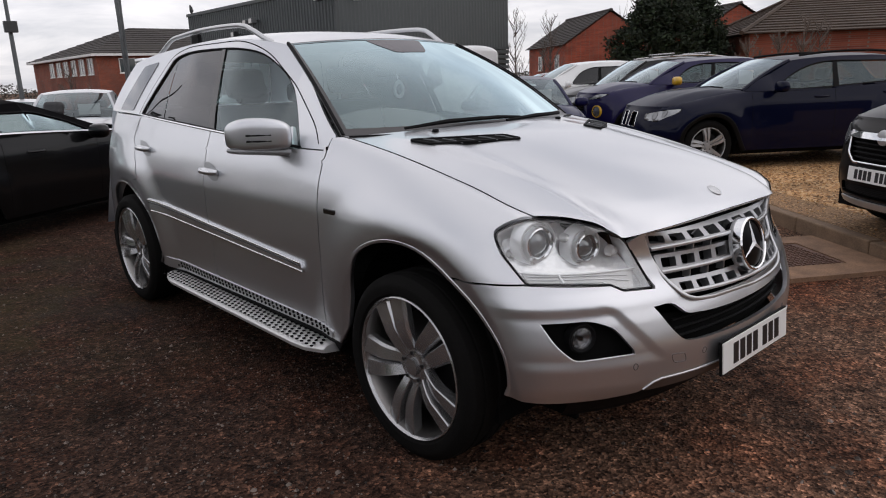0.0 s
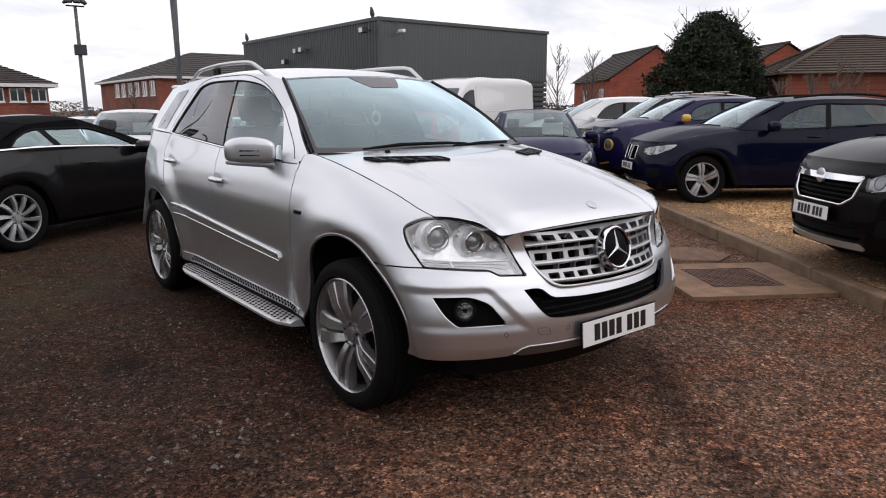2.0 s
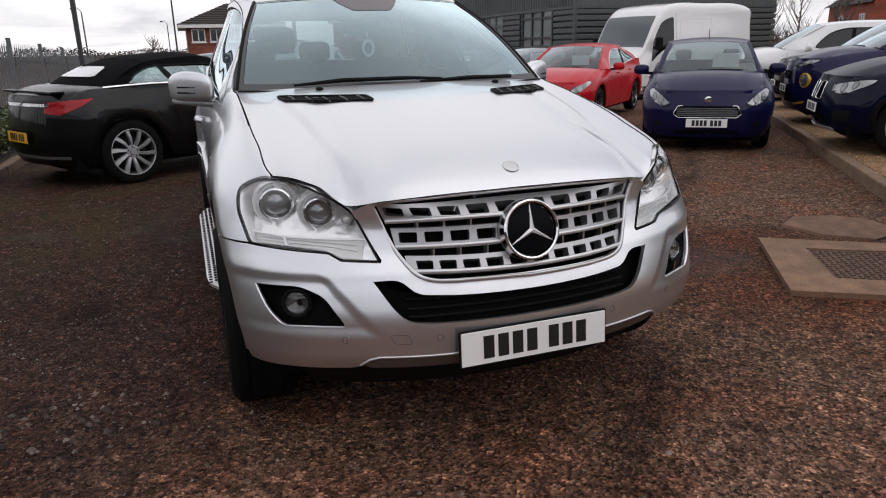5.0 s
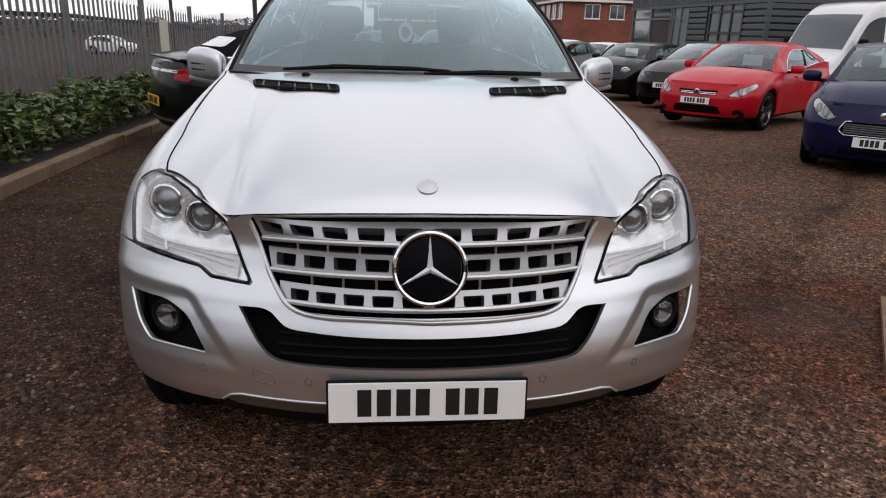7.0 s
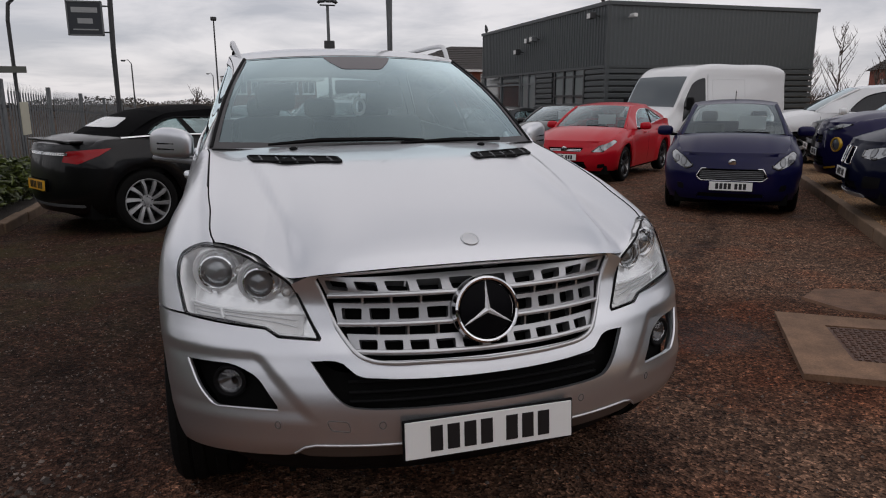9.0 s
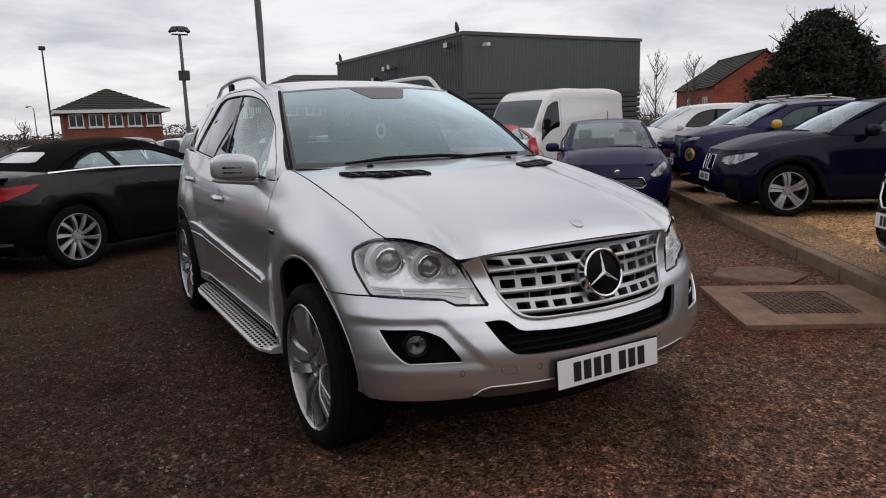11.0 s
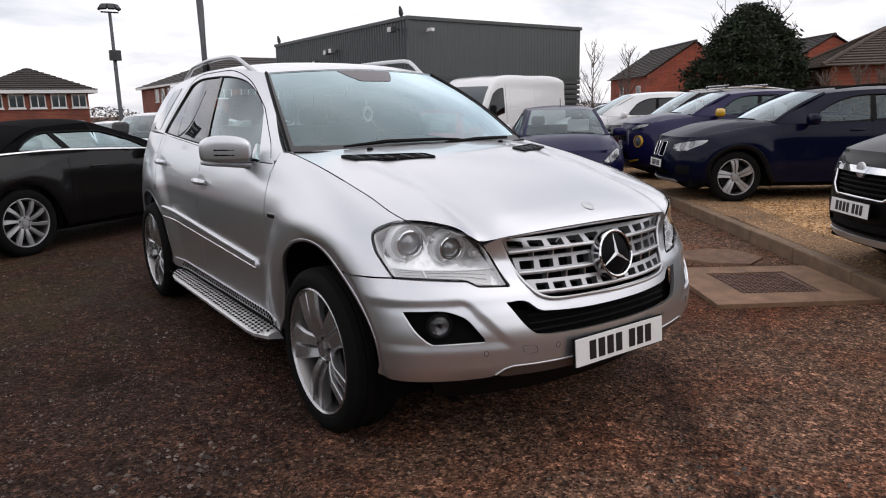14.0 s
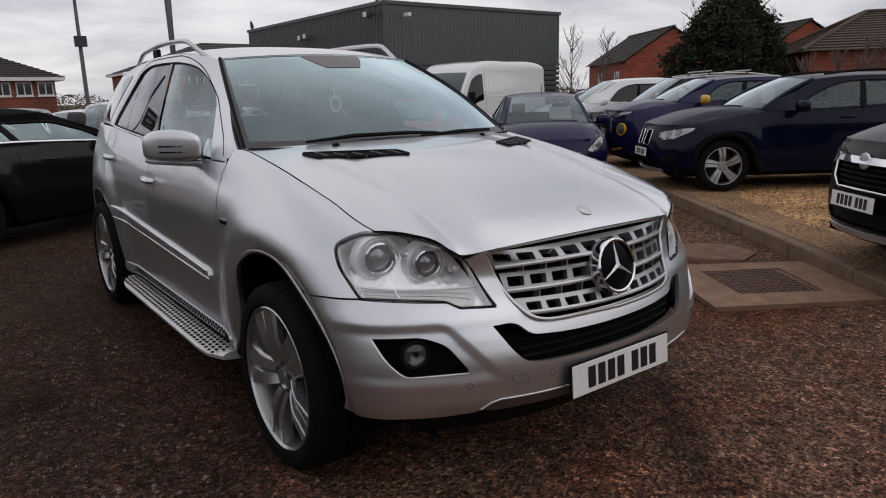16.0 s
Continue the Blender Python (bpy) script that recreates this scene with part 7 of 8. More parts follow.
# ---- the other parked vehicles ----
LAMP_FACE = plain("lamp_face", (0.36, 0.375, 0.39), 0.16, 0.6, vary=0.85, scale=34, coat=1.0)
LAMP_DARK = plain("lamp_dark_eye", (0.22, 0.23, 0.24), 0.08, 0.3, coat=1.0)
PARKED_ALLOY = plain("parked_alloy", (0.36, 0.365, 0.37), 0.36, 0.25, vary=0.1)
LAMP_SHELL = plain("lamp_shell_black", (0.02, 0.02, 0.022), 0.15, coat=1.0)


def heading_pose(nose, heading, z):
    h = Vector(heading).normalized()
    return Matrix.Translation((nose[0], nose[1], z)) @ pose(0, 0, 0, 0, 0, math.degrees(math.atan2(h[0], -h[1])))


def parked_car(name, label, nose, heading, z, s):
    """A car from a table s of its measures; the nose's middle stands at nose, facing heading."""
    car = thing(name, label, "car", at=heading_pose(nose, heading, z) @ Matrix.Scale(s.get("scale", 1.0), 4))
    W, L, nz, (cy, cz), bz0, bz1, rz = s["w"], s["l"], s["nose_z"], s["cowl"], s["belt"][0], s["belt"][1], s["roof"]
    ay, dy, ty = s["top"], s["back"], s["tail"]
    edge = W - 0.15
    w1, w2, r = s["wheels"][0], s["wheels"][1], s.get("r", 0.33)
    sill = s.get("sill", 0.24)
    col, step = s["paint"], s.get("step", 0.034)
    B = Body(
        nose=((sill - 0.06, 0.10), (sill + 0.08, 0.02), (0.45, 0.0), (0.58, 0.005), (nz - 0.08, 0.05), (nz, 0.10), (nz + 0.3, 0.22)),
        corner=s.get("corner", 0.55), tail=((0.2, L - 0.04), (0.6, L), (1.0, L - 0.03), (1.4, L - 0.1)), tail_corner=0.4,
        section=((sill - 0.05, W * 0.93), (sill + 0.08, W * 0.955), (0.5, W * 0.985), (0.7, W * 0.99), ((bz0 + 0.7) / 2, W * 0.985), (bz0 - 0.03, W * 0.955), (bz0 + 0.06, W * 0.93), (bz1 + 0.05, W * 0.905), (bz1 + 0.3, W * 0.88)),
        shoulder=((0.2, nz), (0.35, nz + 0.2 * (cz - nz)), (cy * 0.6, nz + 0.66 * (cz - nz)), (cy, cz), (cy + 0.5, cz + 0.02)), edge=edge,
        belt=((cy, cz - 0.01), (cy + 0.5, bz0), (w2, bz1), (L, bz1 + 0.02)),
        belt_x=((cy, edge), (cy + 0.4, W * 0.925), (w2 - 0.4, W * 0.92), (w2 + 0.3, W * 0.86), (L, W * 0.70)),
        rail=((ay - 0.3, rz - 0.12), (ay, rz - 0.06), (ay + 0.5, rz - 0.02), ((ay + dy) / 2 + 0.2, rz - 0.015), (dy, rz - 0.08)),
        rail_x=((ay - 0.3, W * 0.62), (ay, W * 0.655), (ay + 0.6, W * 0.70), (dy - 0.3, W * 0.66), (dy, W * 0.62)),
        wheels=((w1, r), (w2, r)), flare=s.get("flare", 0.02), arch_r=r + 0.05, p=2.4, q=2.05, fender_to=cy,
    )
    G, U, mid = B.girdle, B.u_at, (0, L / 2, 0.7)
    u1, u2 = float(U(w1, 0.55)), float(U(w2, 0.55))
    ys = 0.34
    f_n = float(B.nose(nz))
    z_at = lambda y: B.shoulder(y)
    u0 = float(U(ys, z_at(ys)))
    R = r + 0.05
    ba = math.degrees(math.asin((r - sill) / R))
    yh = np.linspace(cy, ys, 10)
    yb = np.linspace(L - 0.12, cy + 0.05, 16)
    top_rear = np.stack([U(yb, B.belt(yb)), B.belt(yb)], -1)
    top_front = np.stack([U(yh, z_at(yh)), z_at(yh)], -1)
    u_end = float(U(L - 0.06, 0.6))
    half = np.vstack([[(0, sill)], arc(u1, r, R, 180 + ba, -ba, 18), arc(u2, r, R, 180 + ba, -ba, 18), [(u_end, sill + 0.06), (u_end, 0.9)], top_rear, top_front])
    line = np.vstack([half, half[::-1] * np.array([-1, 1])])
    front_cut = s.get("front_only")
    holes = []
    for h in s.get("holes", ()):
        holes.append(rounded(h, 0.02, 4))
    v, f = patch(G, line, step, holes, 0.03, stretch=1.3, outward=mid)
    mesh_object("body", v, f, col, car)
    for h in holes:
        v, f = patch(G, h, 0.05, push=-0.05, outward=mid)
        mesh_object("grille", v, f, VOID, car, "dark grille opening")
        (ua, va), (ub, vb) = h.min(0), h.max(0)
        for k in range(s.get("grille_bars", 0)):
            zz = va + (vb - va) * (k + 1) / (s["grille_bars"] + 1)
            inner = np.linspace(ua + 0.04, ub - 0.04, 9)
            v, f = ring_on(G, np.stack([inner, zz + 0 * inner], -1), 0.016, 0.008, -0.03, mid, closed=False)
            mesh_object("grille_bar", v, f, s.get("bar_mat", BLACK_PLASTIC) if h is holes[s.get("bright_hole", 0)] else BLACK_PLASTIC, car)
        if s.get("chrome_ring") and h is not holes[-1]:
            v, f = ring_on(G, h, s["chrome_ring"], 0.010, 0.0, mid)
            mesh_object("grille_surround", v, f, CHROME, car, "chrome grille surround")
    for h, mat, lab, push in s.get("patches", ()):
        for sg in (1, -1):
            pl = rounded(h, 0.025, 4) * np.array([sg, 1])
            if sg == -1 and abs(np.mean([p[0] for p in h])) < 0.02:
                continue
            v, f = patch(G, pl, 0.03, rim=0.012, push=push, outward=mid)
            face = mesh_object(lab, v, f, mat, car)
            if lab == "headlamp":
                v, f = ring_on(G, pl, 0.010, 0.003, push, mid)
                mesh_object("lamp_edge", v, f, BLACK_PLASTIC, face)
                cu, cv = pl.mean(0)
                size = min(np.ptp(pl[:, 1]) * 0.30, 0.055)
                slope = (pl[np.argmax(pl[:, 0] * sg)] - pl[np.argmin(pl[:, 0] * sg)]) * 0.5
                for along_, k in ((-0.34, 1.0), (0.22, 0.82)):
                    e_uv = arc(cu + slope[0] * along_, cv + slope[1] * along_ * 0.8, size * k, 0, 360, 19)[:-1]
                    v, f = patch(G, e_uv, size * 0.5, push=push + 0.003, outward=mid)
                    mesh_object("lamp_eye", v, f, LAMP_DARK, face, "dark glassy lamp eye")
                    v, f = ring_on(G, e_uv, size * 0.14, 0.003, push + 0.002, mid)
                    mesh_object("lamp_eye_ring", v, f, GREY_TRIM, face)
                # a black lower border inside the lens
                rim_uv = pl[pl[:, 1] < cv]
                rim_uv = rim_uv[np.argsort(rim_uv[:, 0])]
                if len(rim_uv) > 3:
                    v, f = ring_on(G, rim_uv + [0, 0.014], 0.020, 0.003, push + 0.001, mid, closed=False)
                    mesh_object("lamp_shell", v, f, LAMP_SHELL, face)
    for (uu, vv, rr, mat, ringm) in s.get("eyes", ()):
        for sg in (1, -1):
            c = G(np.array([sg * uu]), np.array([vv]))[0]
            e = new("headlamp")
            e.parent = car
            e.matrix_local = pose(c[0], c[1] + 0.01, c[2], -8, 0, -90 + sg * 25)
            part("lamp_glass", lathe([(0.035, 0.001), (0.03, rr * 0.5), (0.01, rr * 0.92), (-0.03, rr)], 20), mat, e, smooth=True)
            part("lamp_ring", lathe([(-0.02, rr * 1.18), (0.022, rr * 1.15), (0.026, rr), (0.0, rr * 0.9)], 24), ringm, e, smooth=True)

    def hood(a, b):
        F = G(a * u0, np.full_like(a, float(z_at(ys))))
        ye = ys + (cy - ys) * b
        E = G(U(ye, z_at(ye)), z_at(ye))
        side = np.abs(a)
        nose_y, nose_z = B.nose(np.full_like(a, nz)), F[:, 2]
        y1 = cy - 0.22 * (1 - side**2)
        y = F[:, 1] + (y1 - F[:, 1]) * b
        x = F[:, 0] * (1 - b) + a * edge * b
        x = x * (1 - side**6) + np.sign(a) * E[:, 0] * side**6
        y = y * (1 - side**6) + E[:, 1] * side**6
        zz = nose_z + (cz + 0.02 - nose_z) * (1 - (1 - b) ** 1.7) + s.get("crown", 0.035) * (1 - side**2) * np.sin(np.clip(b * 1.5, 0, 1) * math.pi / 2)
        zz = zz + s.get("crease", 0.012) * smoothstep(0.5, 0.62, side) * (1 - smoothstep(0.62, 0.9, side)) * np.sin(b * math.pi)
        zz = zz * (1 - side**6) + E[:, 2] * side**6
        return np.stack([x, y, zz], -1)

    v, f = grid_mesh(hood, 28, 16, -1, 1, 0, 1)
    hd = mesh_object("bonnet", v, f, s.get("deck_paint", col), car)
    # the nose between the girdle's top edge and the bonnet
    za = float(z_at(ys))

    def screen_(a, t):
        x = edge - 0.01 + (W * 0.655 - edge + 0.01) * t
        y = cy + 0.02 + (ay - cy - 0.02) * t
        zz = cz + (rz - 0.06 - cz) * t + 0.03 * np.sin(t * math.pi)
        return np.stack([a * x, y - (0.22 - 0.12 * t) * (1 - a**2), zz + (0.0 + 0.035 * t) * (1 - a**2)], -1)

    if s.get("soft_top"):
        ft = s["soft_top"]
        v, f = grid_mesh(screen_, 20, 12, -1, 1, 0, 1)
        mesh_object("roof_back", v, f, ft, car, "black folded-fabric roof back")
        pane = np.array([(-0.60, 0.28), (0.60, 0.28), (0.5, 0.62), (-0.5, 0.62)])
        v, f = patch(screen_, rounded(pane, 0.08, 4), 0.08, push=0.008, outward=mid)
        mesh_object("rear_window", v, f, s["rear_pane"], car, "small pale rear window")
    else:
        v, f = grid_mesh(screen_, 20, 12, -1, 1, 0, 1)
        o = mesh_object("windscreen", v, f, PARKED_SCREEN, car)
        o.visible_shadow = False
        v, f = grid_mesh(lambda A, T: screen_(A, T) + np.array([0, -0.004, 0.004]), 20, 2, -1, 1, -0.03, 0.05)
        mesh_object("screen_border", v, f, BLACK_PLASTIC, car)
        for sg in (1, -1):
            e = screen_(np.full(10, sg * 0.985), np.linspace(0, 1, 10))
            part("screen_pillar", tube(list(e), 0.028, 6), col if s.get("light_pillar", True) else BLACK_PLASTIC, car, smooth=True)
        part("sale_card", box_bm(0.06, 0.42, ay - 0.42, ay - 0.41, cz + 0.08, cz + 0.27), PAPER, car, "paper price card")
        part("wiper", tube([(-0.5, cy - 0.1, cz + 0.035), (0.1, cy - 0.16, cz + 0.06), (0.45, cy - 0.12, cz + 0.05)], 0.009, 5), BLACK_PLASTIC, car)

    def roof_(a, b):
        F = screen_(a, np.ones_like(a))
        ye = ay + (dy - ay) * b
        zr = B.rail(ye)
        xr = B.upper(ye, zr)
        return np.stack([a * xr, F[:, 1] + (dy - F[:, 1]) * b, zr + (0.035 + 0.015 * np.sin(b * math.pi)) * (1 - np.abs(a) ** 2.4)], -1)

    v, f = grid_mesh(roof_, 18, 16, -1, 1, 0, 1)
    mesh_object("roof", v, f, s.get("roof_mat", s.get("soft_top") or col), car)
    v, f = grid_mesh(lambda a, t: np.stack([a * (W * 0.62 + 0.1 * t), dy + (ty - dy) * t + 0.05 * (1 - a * a), rz - 0.08 + (bz1 + 0.02 - rz + 0.08) * t + 0.035 * (1 - a * a) * (1 - t)], -1), 12, 8, -1, 1, 0, 1)
    o = mesh_object("tail_window", v, f, s.get("soft_top") or GLASS, car)
    if not s.get("soft_top"):
        o.visible_shadow = False
    v, f = grid_mesh(lambda a, t: np.stack([a * W * 0.8, ty + (L - 0.06 - ty) * np.sin(t * math.pi / 2) + 0.04 * (1 - a * a), bz1 + 0.02 - (bz1 - 0.3) * t], -1), 12, 8, -1, 1, 0, 1)
    mesh_object("tailgate", v, f, col, car)
    yr = np.linspace(ay, dy, 12)
    for sg in (1, -1):
        side = B.side(sg)
        yb2 = np.linspace(ty, cy + 0.06, 16)
        frame_line = np.vstack([[(cy + 0.04, cz + 0.005)], along([(cy + 0.06, cz + 0.02), ((cy + ay) / 2, (cz + rz - 0.06) / 2 + 0.03), (ay, rz - 0.06)], 4), np.stack([yr, B.rail(yr)], -1)[1:], np.stack([yb2, B.belt(yb2) + 0.004], -1)])
        fw = s["win"]
        dlo = along(fw, 4)
        dlo = np.vstack([dlo, np.stack([np.linspace(fw[-1][0], fw[0][0], 10)[1:-1], B.belt(np.linspace(fw[-1][0], fw[0][0], 10)[1:-1]) + 0.025], -1)])
        v, f = patch(side, frame_line, 0.03, (dlo,), 0.014, outward=mid)
        mesh_object("window_frame", v, f, s.get("soft_top") or s.get("frame_mat", col), car)
        v, f = patch(side, dlo, 0.06, push=-0.012, outward=mid)
        o = mesh_object("side_window", v, f, s.get("side_glass", SIDE_GLASS), car)
        o.visible_shadow = False
        v, f = ring_on(side, dlo, 0.014, 0.004, -0.002, mid)
        mesh_object("window_trim", v, f, s.get("trim_mat", BLACK_PLASTIC), car)
        for yp, lean in s.get("pillars", ((2.35, 0.05),)):
            zt, zb = float(B.rail(yp)) - 0.04, float(B.belt(yp)) + 0.01
            v, f = patch(side, np.array([(yp - 0.03 + lean, zt), (yp + 0.03 + lean, zt), (yp + 0.04, zb), (yp - 0.04, zb)]), 0.05, push=-0.004, outward=mid)
            mesh_object("door_pillar", v, f, BLACK_PLASTIC, car)
        for yd in s.get("doors", ()):
            zz = np.linspace(sill + 0.06, float(B.belt(yd)) - 0.01, 12)
            v, f = ring_on(G, np.stack([sg * U(np.full(12, yd), zz), zz], -1), 0.006, 0.0012, 0, mid, closed=False)
            mesh_object("door_gap", v, f, VOID, car)
        for yhd, zhd in s.get("handles", ()):
            c = G(np.array([sg * float(U(yhd, zhd))]), np.array([zhd]))[0]
            part("door_handle", tube([(c[0], c[1] - 0.1, c[2]), (c[0] + sg * 0.03, c[1] - 0.06, c[2]), (c[0] + sg * 0.03, c[1] + 0.06, c[2]), (c[0], c[1] + 0.1, c[2])], 0.013, 6), s.get("handle_mat", col), car, smooth=True)
        if s.get("belt_chrome"):
            yc = np.linspace(cy + 0.1 if not s.get("soft_top") else 0.62, w2 + 0.3, 14)
            v, f = ring_on(side, np.stack([yc, B.belt(yc) + 0.012], -1), 0.024, 0.012, 0.004, mid, closed=False)
            mesh_object("belt_strip", v, f, CHROME, car, "bright belt strip")
        if s.get("mirror"):
            my, mz, mm = s["mirror"]
            mir = new("door_mirror")
            mir.parent = car
            bm = bmesh.new()
            bmesh.ops.create_uvsphere(bm, u_segments=16, v_segments=10, radius=1)
            pw = lambda c, k: math.copysign(abs(c) ** k, c)
            for q in bm.verts:
                q.co = Vector((sg * (W + 0.10) + 0.115 * pw(q.co.x, 0.65), my + 0.07 * pw(q.co.y, 0.7), mz + 0.075 * pw(q.co.z, 0.7)))
            part("mirror_shell", bm, mm, mir, smooth=True, angle=70)
            part("mirror_foot", tube([(sg * (W - 0.07), my + 0.02, mz - 0.06), (sg * (W + 0.04), my, mz - 0.05)], 0.025, 6), BLACK_PLASTIC, mir)
        if s.get("rails"):
            pts = [(sg * (float(B.upper(yy, B.rail(yy))) - 0.03), yy, float(B.rail(yy)) + 0.045 + 0.02 * math.sin((yy - ay) / (dy - ay) * math.pi)) for yy in np.linspace(ay + 0.15, dy - 0.1, 9)]
            part("roof_rail", tube(pts, 0.018, 6), s["rails"], car, smooth=True)
        for yc in (w1, w2):
            bm = lathe([(W - 0.4, R + 0.02), (W - 0.05, R + 0.02)], 24)
            for q in bm.verts:
                q.co = Vector((sg * q.co.x, q.co.y + yc, q.co.z + r))
            bmesh.ops.delete(bm, geom=[q for q in bm.verts if q.co.z < sill - 0.05], context="VERTS")
            part("arch_liner", bm, VOID, car)
            part("arch_wall", box_bm(min(sg * (W - 0.42), sg * (W - 0.40)), max(sg * (W - 0.42), sg * (W - 0.40)), yc - R, yc + R, sill - 0.03, r + R), VOID, car)
            wheel(car, sg * (W - 0.115), yc, r, r, s.get("rim", 0.225), 0.205, sg, s.get("spokes", (5, False, 0.05, 0.09, 0, 0)), s.get("rim_mat", PARKED_ALLOY))
        if s.get("cladding"):
            for uc in (u1, u2):
                v, f = ring_on(G, arc(uc, r, R + 0.02, 180 + ba, -ba, 24) * np.array([sg, 1]), 0.06, 0.012, -0.002, mid, closed=False)
                mesh_object("arch_cladding", v, f, BLACK_PLASTIC, car)
    part("underbody", box_bm(-W + 0.16, W - 0.16, 0.25, L - 0.2, sill - 0.06, sill + 0.1), VOID, car)
    part("cabin_floor", box_bm(-W + 0.12, W - 0.12, cy + 0.1, ty - 0.1, sill + 0.1, 0.62), VOID, car)
    part("dashboard", box_bm(-W + 0.15, W - 0.15, cy + 0.02, cy + 0.45, 0.6, cz - 0.05, bevel=0.04), LEATHER, car)
    for x in (-0.36, 0.36):
        seat_y = ay + 0.25 if not s.get("soft_top") else ay + 0.9
        part("seat_back", box_bm(-0.23, 0.23, -0.07, 0.07, 0, 0.55, bevel=0.05, m=pose(x, seat_y + 0.25, 0.58, -14, 0, 0)), LEATHER, car)
        part("headrest", box_bm(-0.12, 0.12, -0.05, 0.05, 0.6, 0.76, bevel=0.04, m=pose(x, seat_y + 0.25, 0.58, -14, 0, 0)), LEATHER, car)
    if s.get("plate"):
        px, pz, pm = s["plate"]
        plate_part(car, pose(px, -0.02 if not s.get("plate_y") else s["plate_y"], pz, -3, 0, 0), pm, bars=(4, 3))
    if s.get("badge"):
        bz_, br_, bmz = s["badge"]
        ob = part("nose_badge", lathe([(0.0, br_), (0.014, br_ * 0.95), (0.018, br_ * 0.5), (0.018, 0.001)], 20), bmz, car, smooth=True)
        yy_ = float(B.nose(bz_))
        ob.matrix_local = pose(0, yy_ + 0.004, bz_, -10, 0, -90)
    for xr in s.get("cross_bars", ()):
        zz = float(B.rail(xr)) + 0.10
        part("cross_bar", box_bm(-W * 0.72, W * 0.72, xr - 0.035, xr + 0.035, zz, zz + 0.03, bevel=0.01), ALLOY, car, "roof bar")
    if s.get("antenna"):
        part("antenna", tube([(0, ay + 0.2, rz), (0, ay + 0.28, rz + 0.16)], 0.006, 5), BLACK_PLASTIC, car)
    return car


NAVY = paint("navy_paint", (0.0016, 0.0030, 0.016), 0.0, 0.4, 0.02, 0.3, 0.03)
PURPLE = paint("violet_blue_paint", (0.008, 0.006, 0.045), 0.1, 0.35, 0.02, 0.45, 0.1)
BLUE = paint("deep_blue_paint", (0.0055, 0.0055, 0.042), 0.1, 0.35, 0.02, 0.35, 0.1)
RED = paint("red_paint", (0.46, 0.006, 0.016), 0.0, 0.35, 0.05, 0.4, 0.15)
WHITE = paint("white_paintwork", (0.72, 0.73, 0.73), 0.05, 0.35, 0.1)
GRAPHITE = paint("graphite_paint", (0.003, 0.0031, 0.0035), 0.1, 0.36, 0.05, 0.5, 0.1)
BROWNBLACK = paint("brown_black_paint", (0.003, 0.0025, 0.0025), 0.05, 0.36, 0.05, 0.35, 0.08)
BLACK = paint("black_paint", (0.002, 0.002, 0.0025), 0.0, 0.3, 0.05, 0.6, 0.1)
MAROON = paint("maroon_paint", (0.10, 0.010, 0.014), 0.1, 0.3, 0.08, 0.8, 0.3)
PALE_SILVER = paint("pale_silver_paint", (0.50, 0.51, 0.53), 0.7, 0.36, 0.1)
YELLOW = plain("yellow_trim", (0.62, 0.36, 0.02), 0.3, coat=0.8)
FABRIC = plain("black_fabric", (0.0035, 0.0035, 0.004), 0.95, bump=0.4, scale=260, spec=0.05)
PALE_PANE = plain("bright_pane", (0.55, 0.57, 0.57), 0.12, coat=0.6)
RIM_DARK = plain("dark_rim", (0.05, 0.05, 0.055), 0.3, 0.7)

LOW_GRILLE = ((-0.5, 0.30), (0.5, 0.30), (0.42, 0.42), (-0.42, 0.42))


def spec(**kw):
    base = dict(w=0.89, l=4.3, nose_z=0.80, cowl=(1.15, 1.0), belt=(0.99, 1.09), roof=1.50, top=1.95, back=3.75, tail=4.15, wheels=(0.82, 3.42), paint=BLACK, win=[(1.75, 1.03), (2.05, 1.30), (2.45, 1.40), (3.0, 1.40), (3.5, 1.33), (3.75, 1.14)],
                pillars=((2.45, 0.05), (3.25, 0.06)), doors=(1.25, 2.42), handles=((2.2, 0.9), (3.15, 0.93)), mirror=(1.62, 1.03, BLACK), holes=(((-0.5, 0.34), (0.5, 0.34), (0.42, 0.50), (-0.42, 0.50)),), grille_bars=2,
                patches=(([(0.62, 0.66), (1.05, 0.70), (1.22, 0.80), (0.80, 0.76)], LAMP_FACE, "headlamp", 0.002),), plate=(0, 0.52, WHITE_PLATE))
    base.update(kw)
    return base


ISLE = (-0.805, 0.594, 0)


def isle_z(x, y):
    return 0.12 + ground_z(x, y)


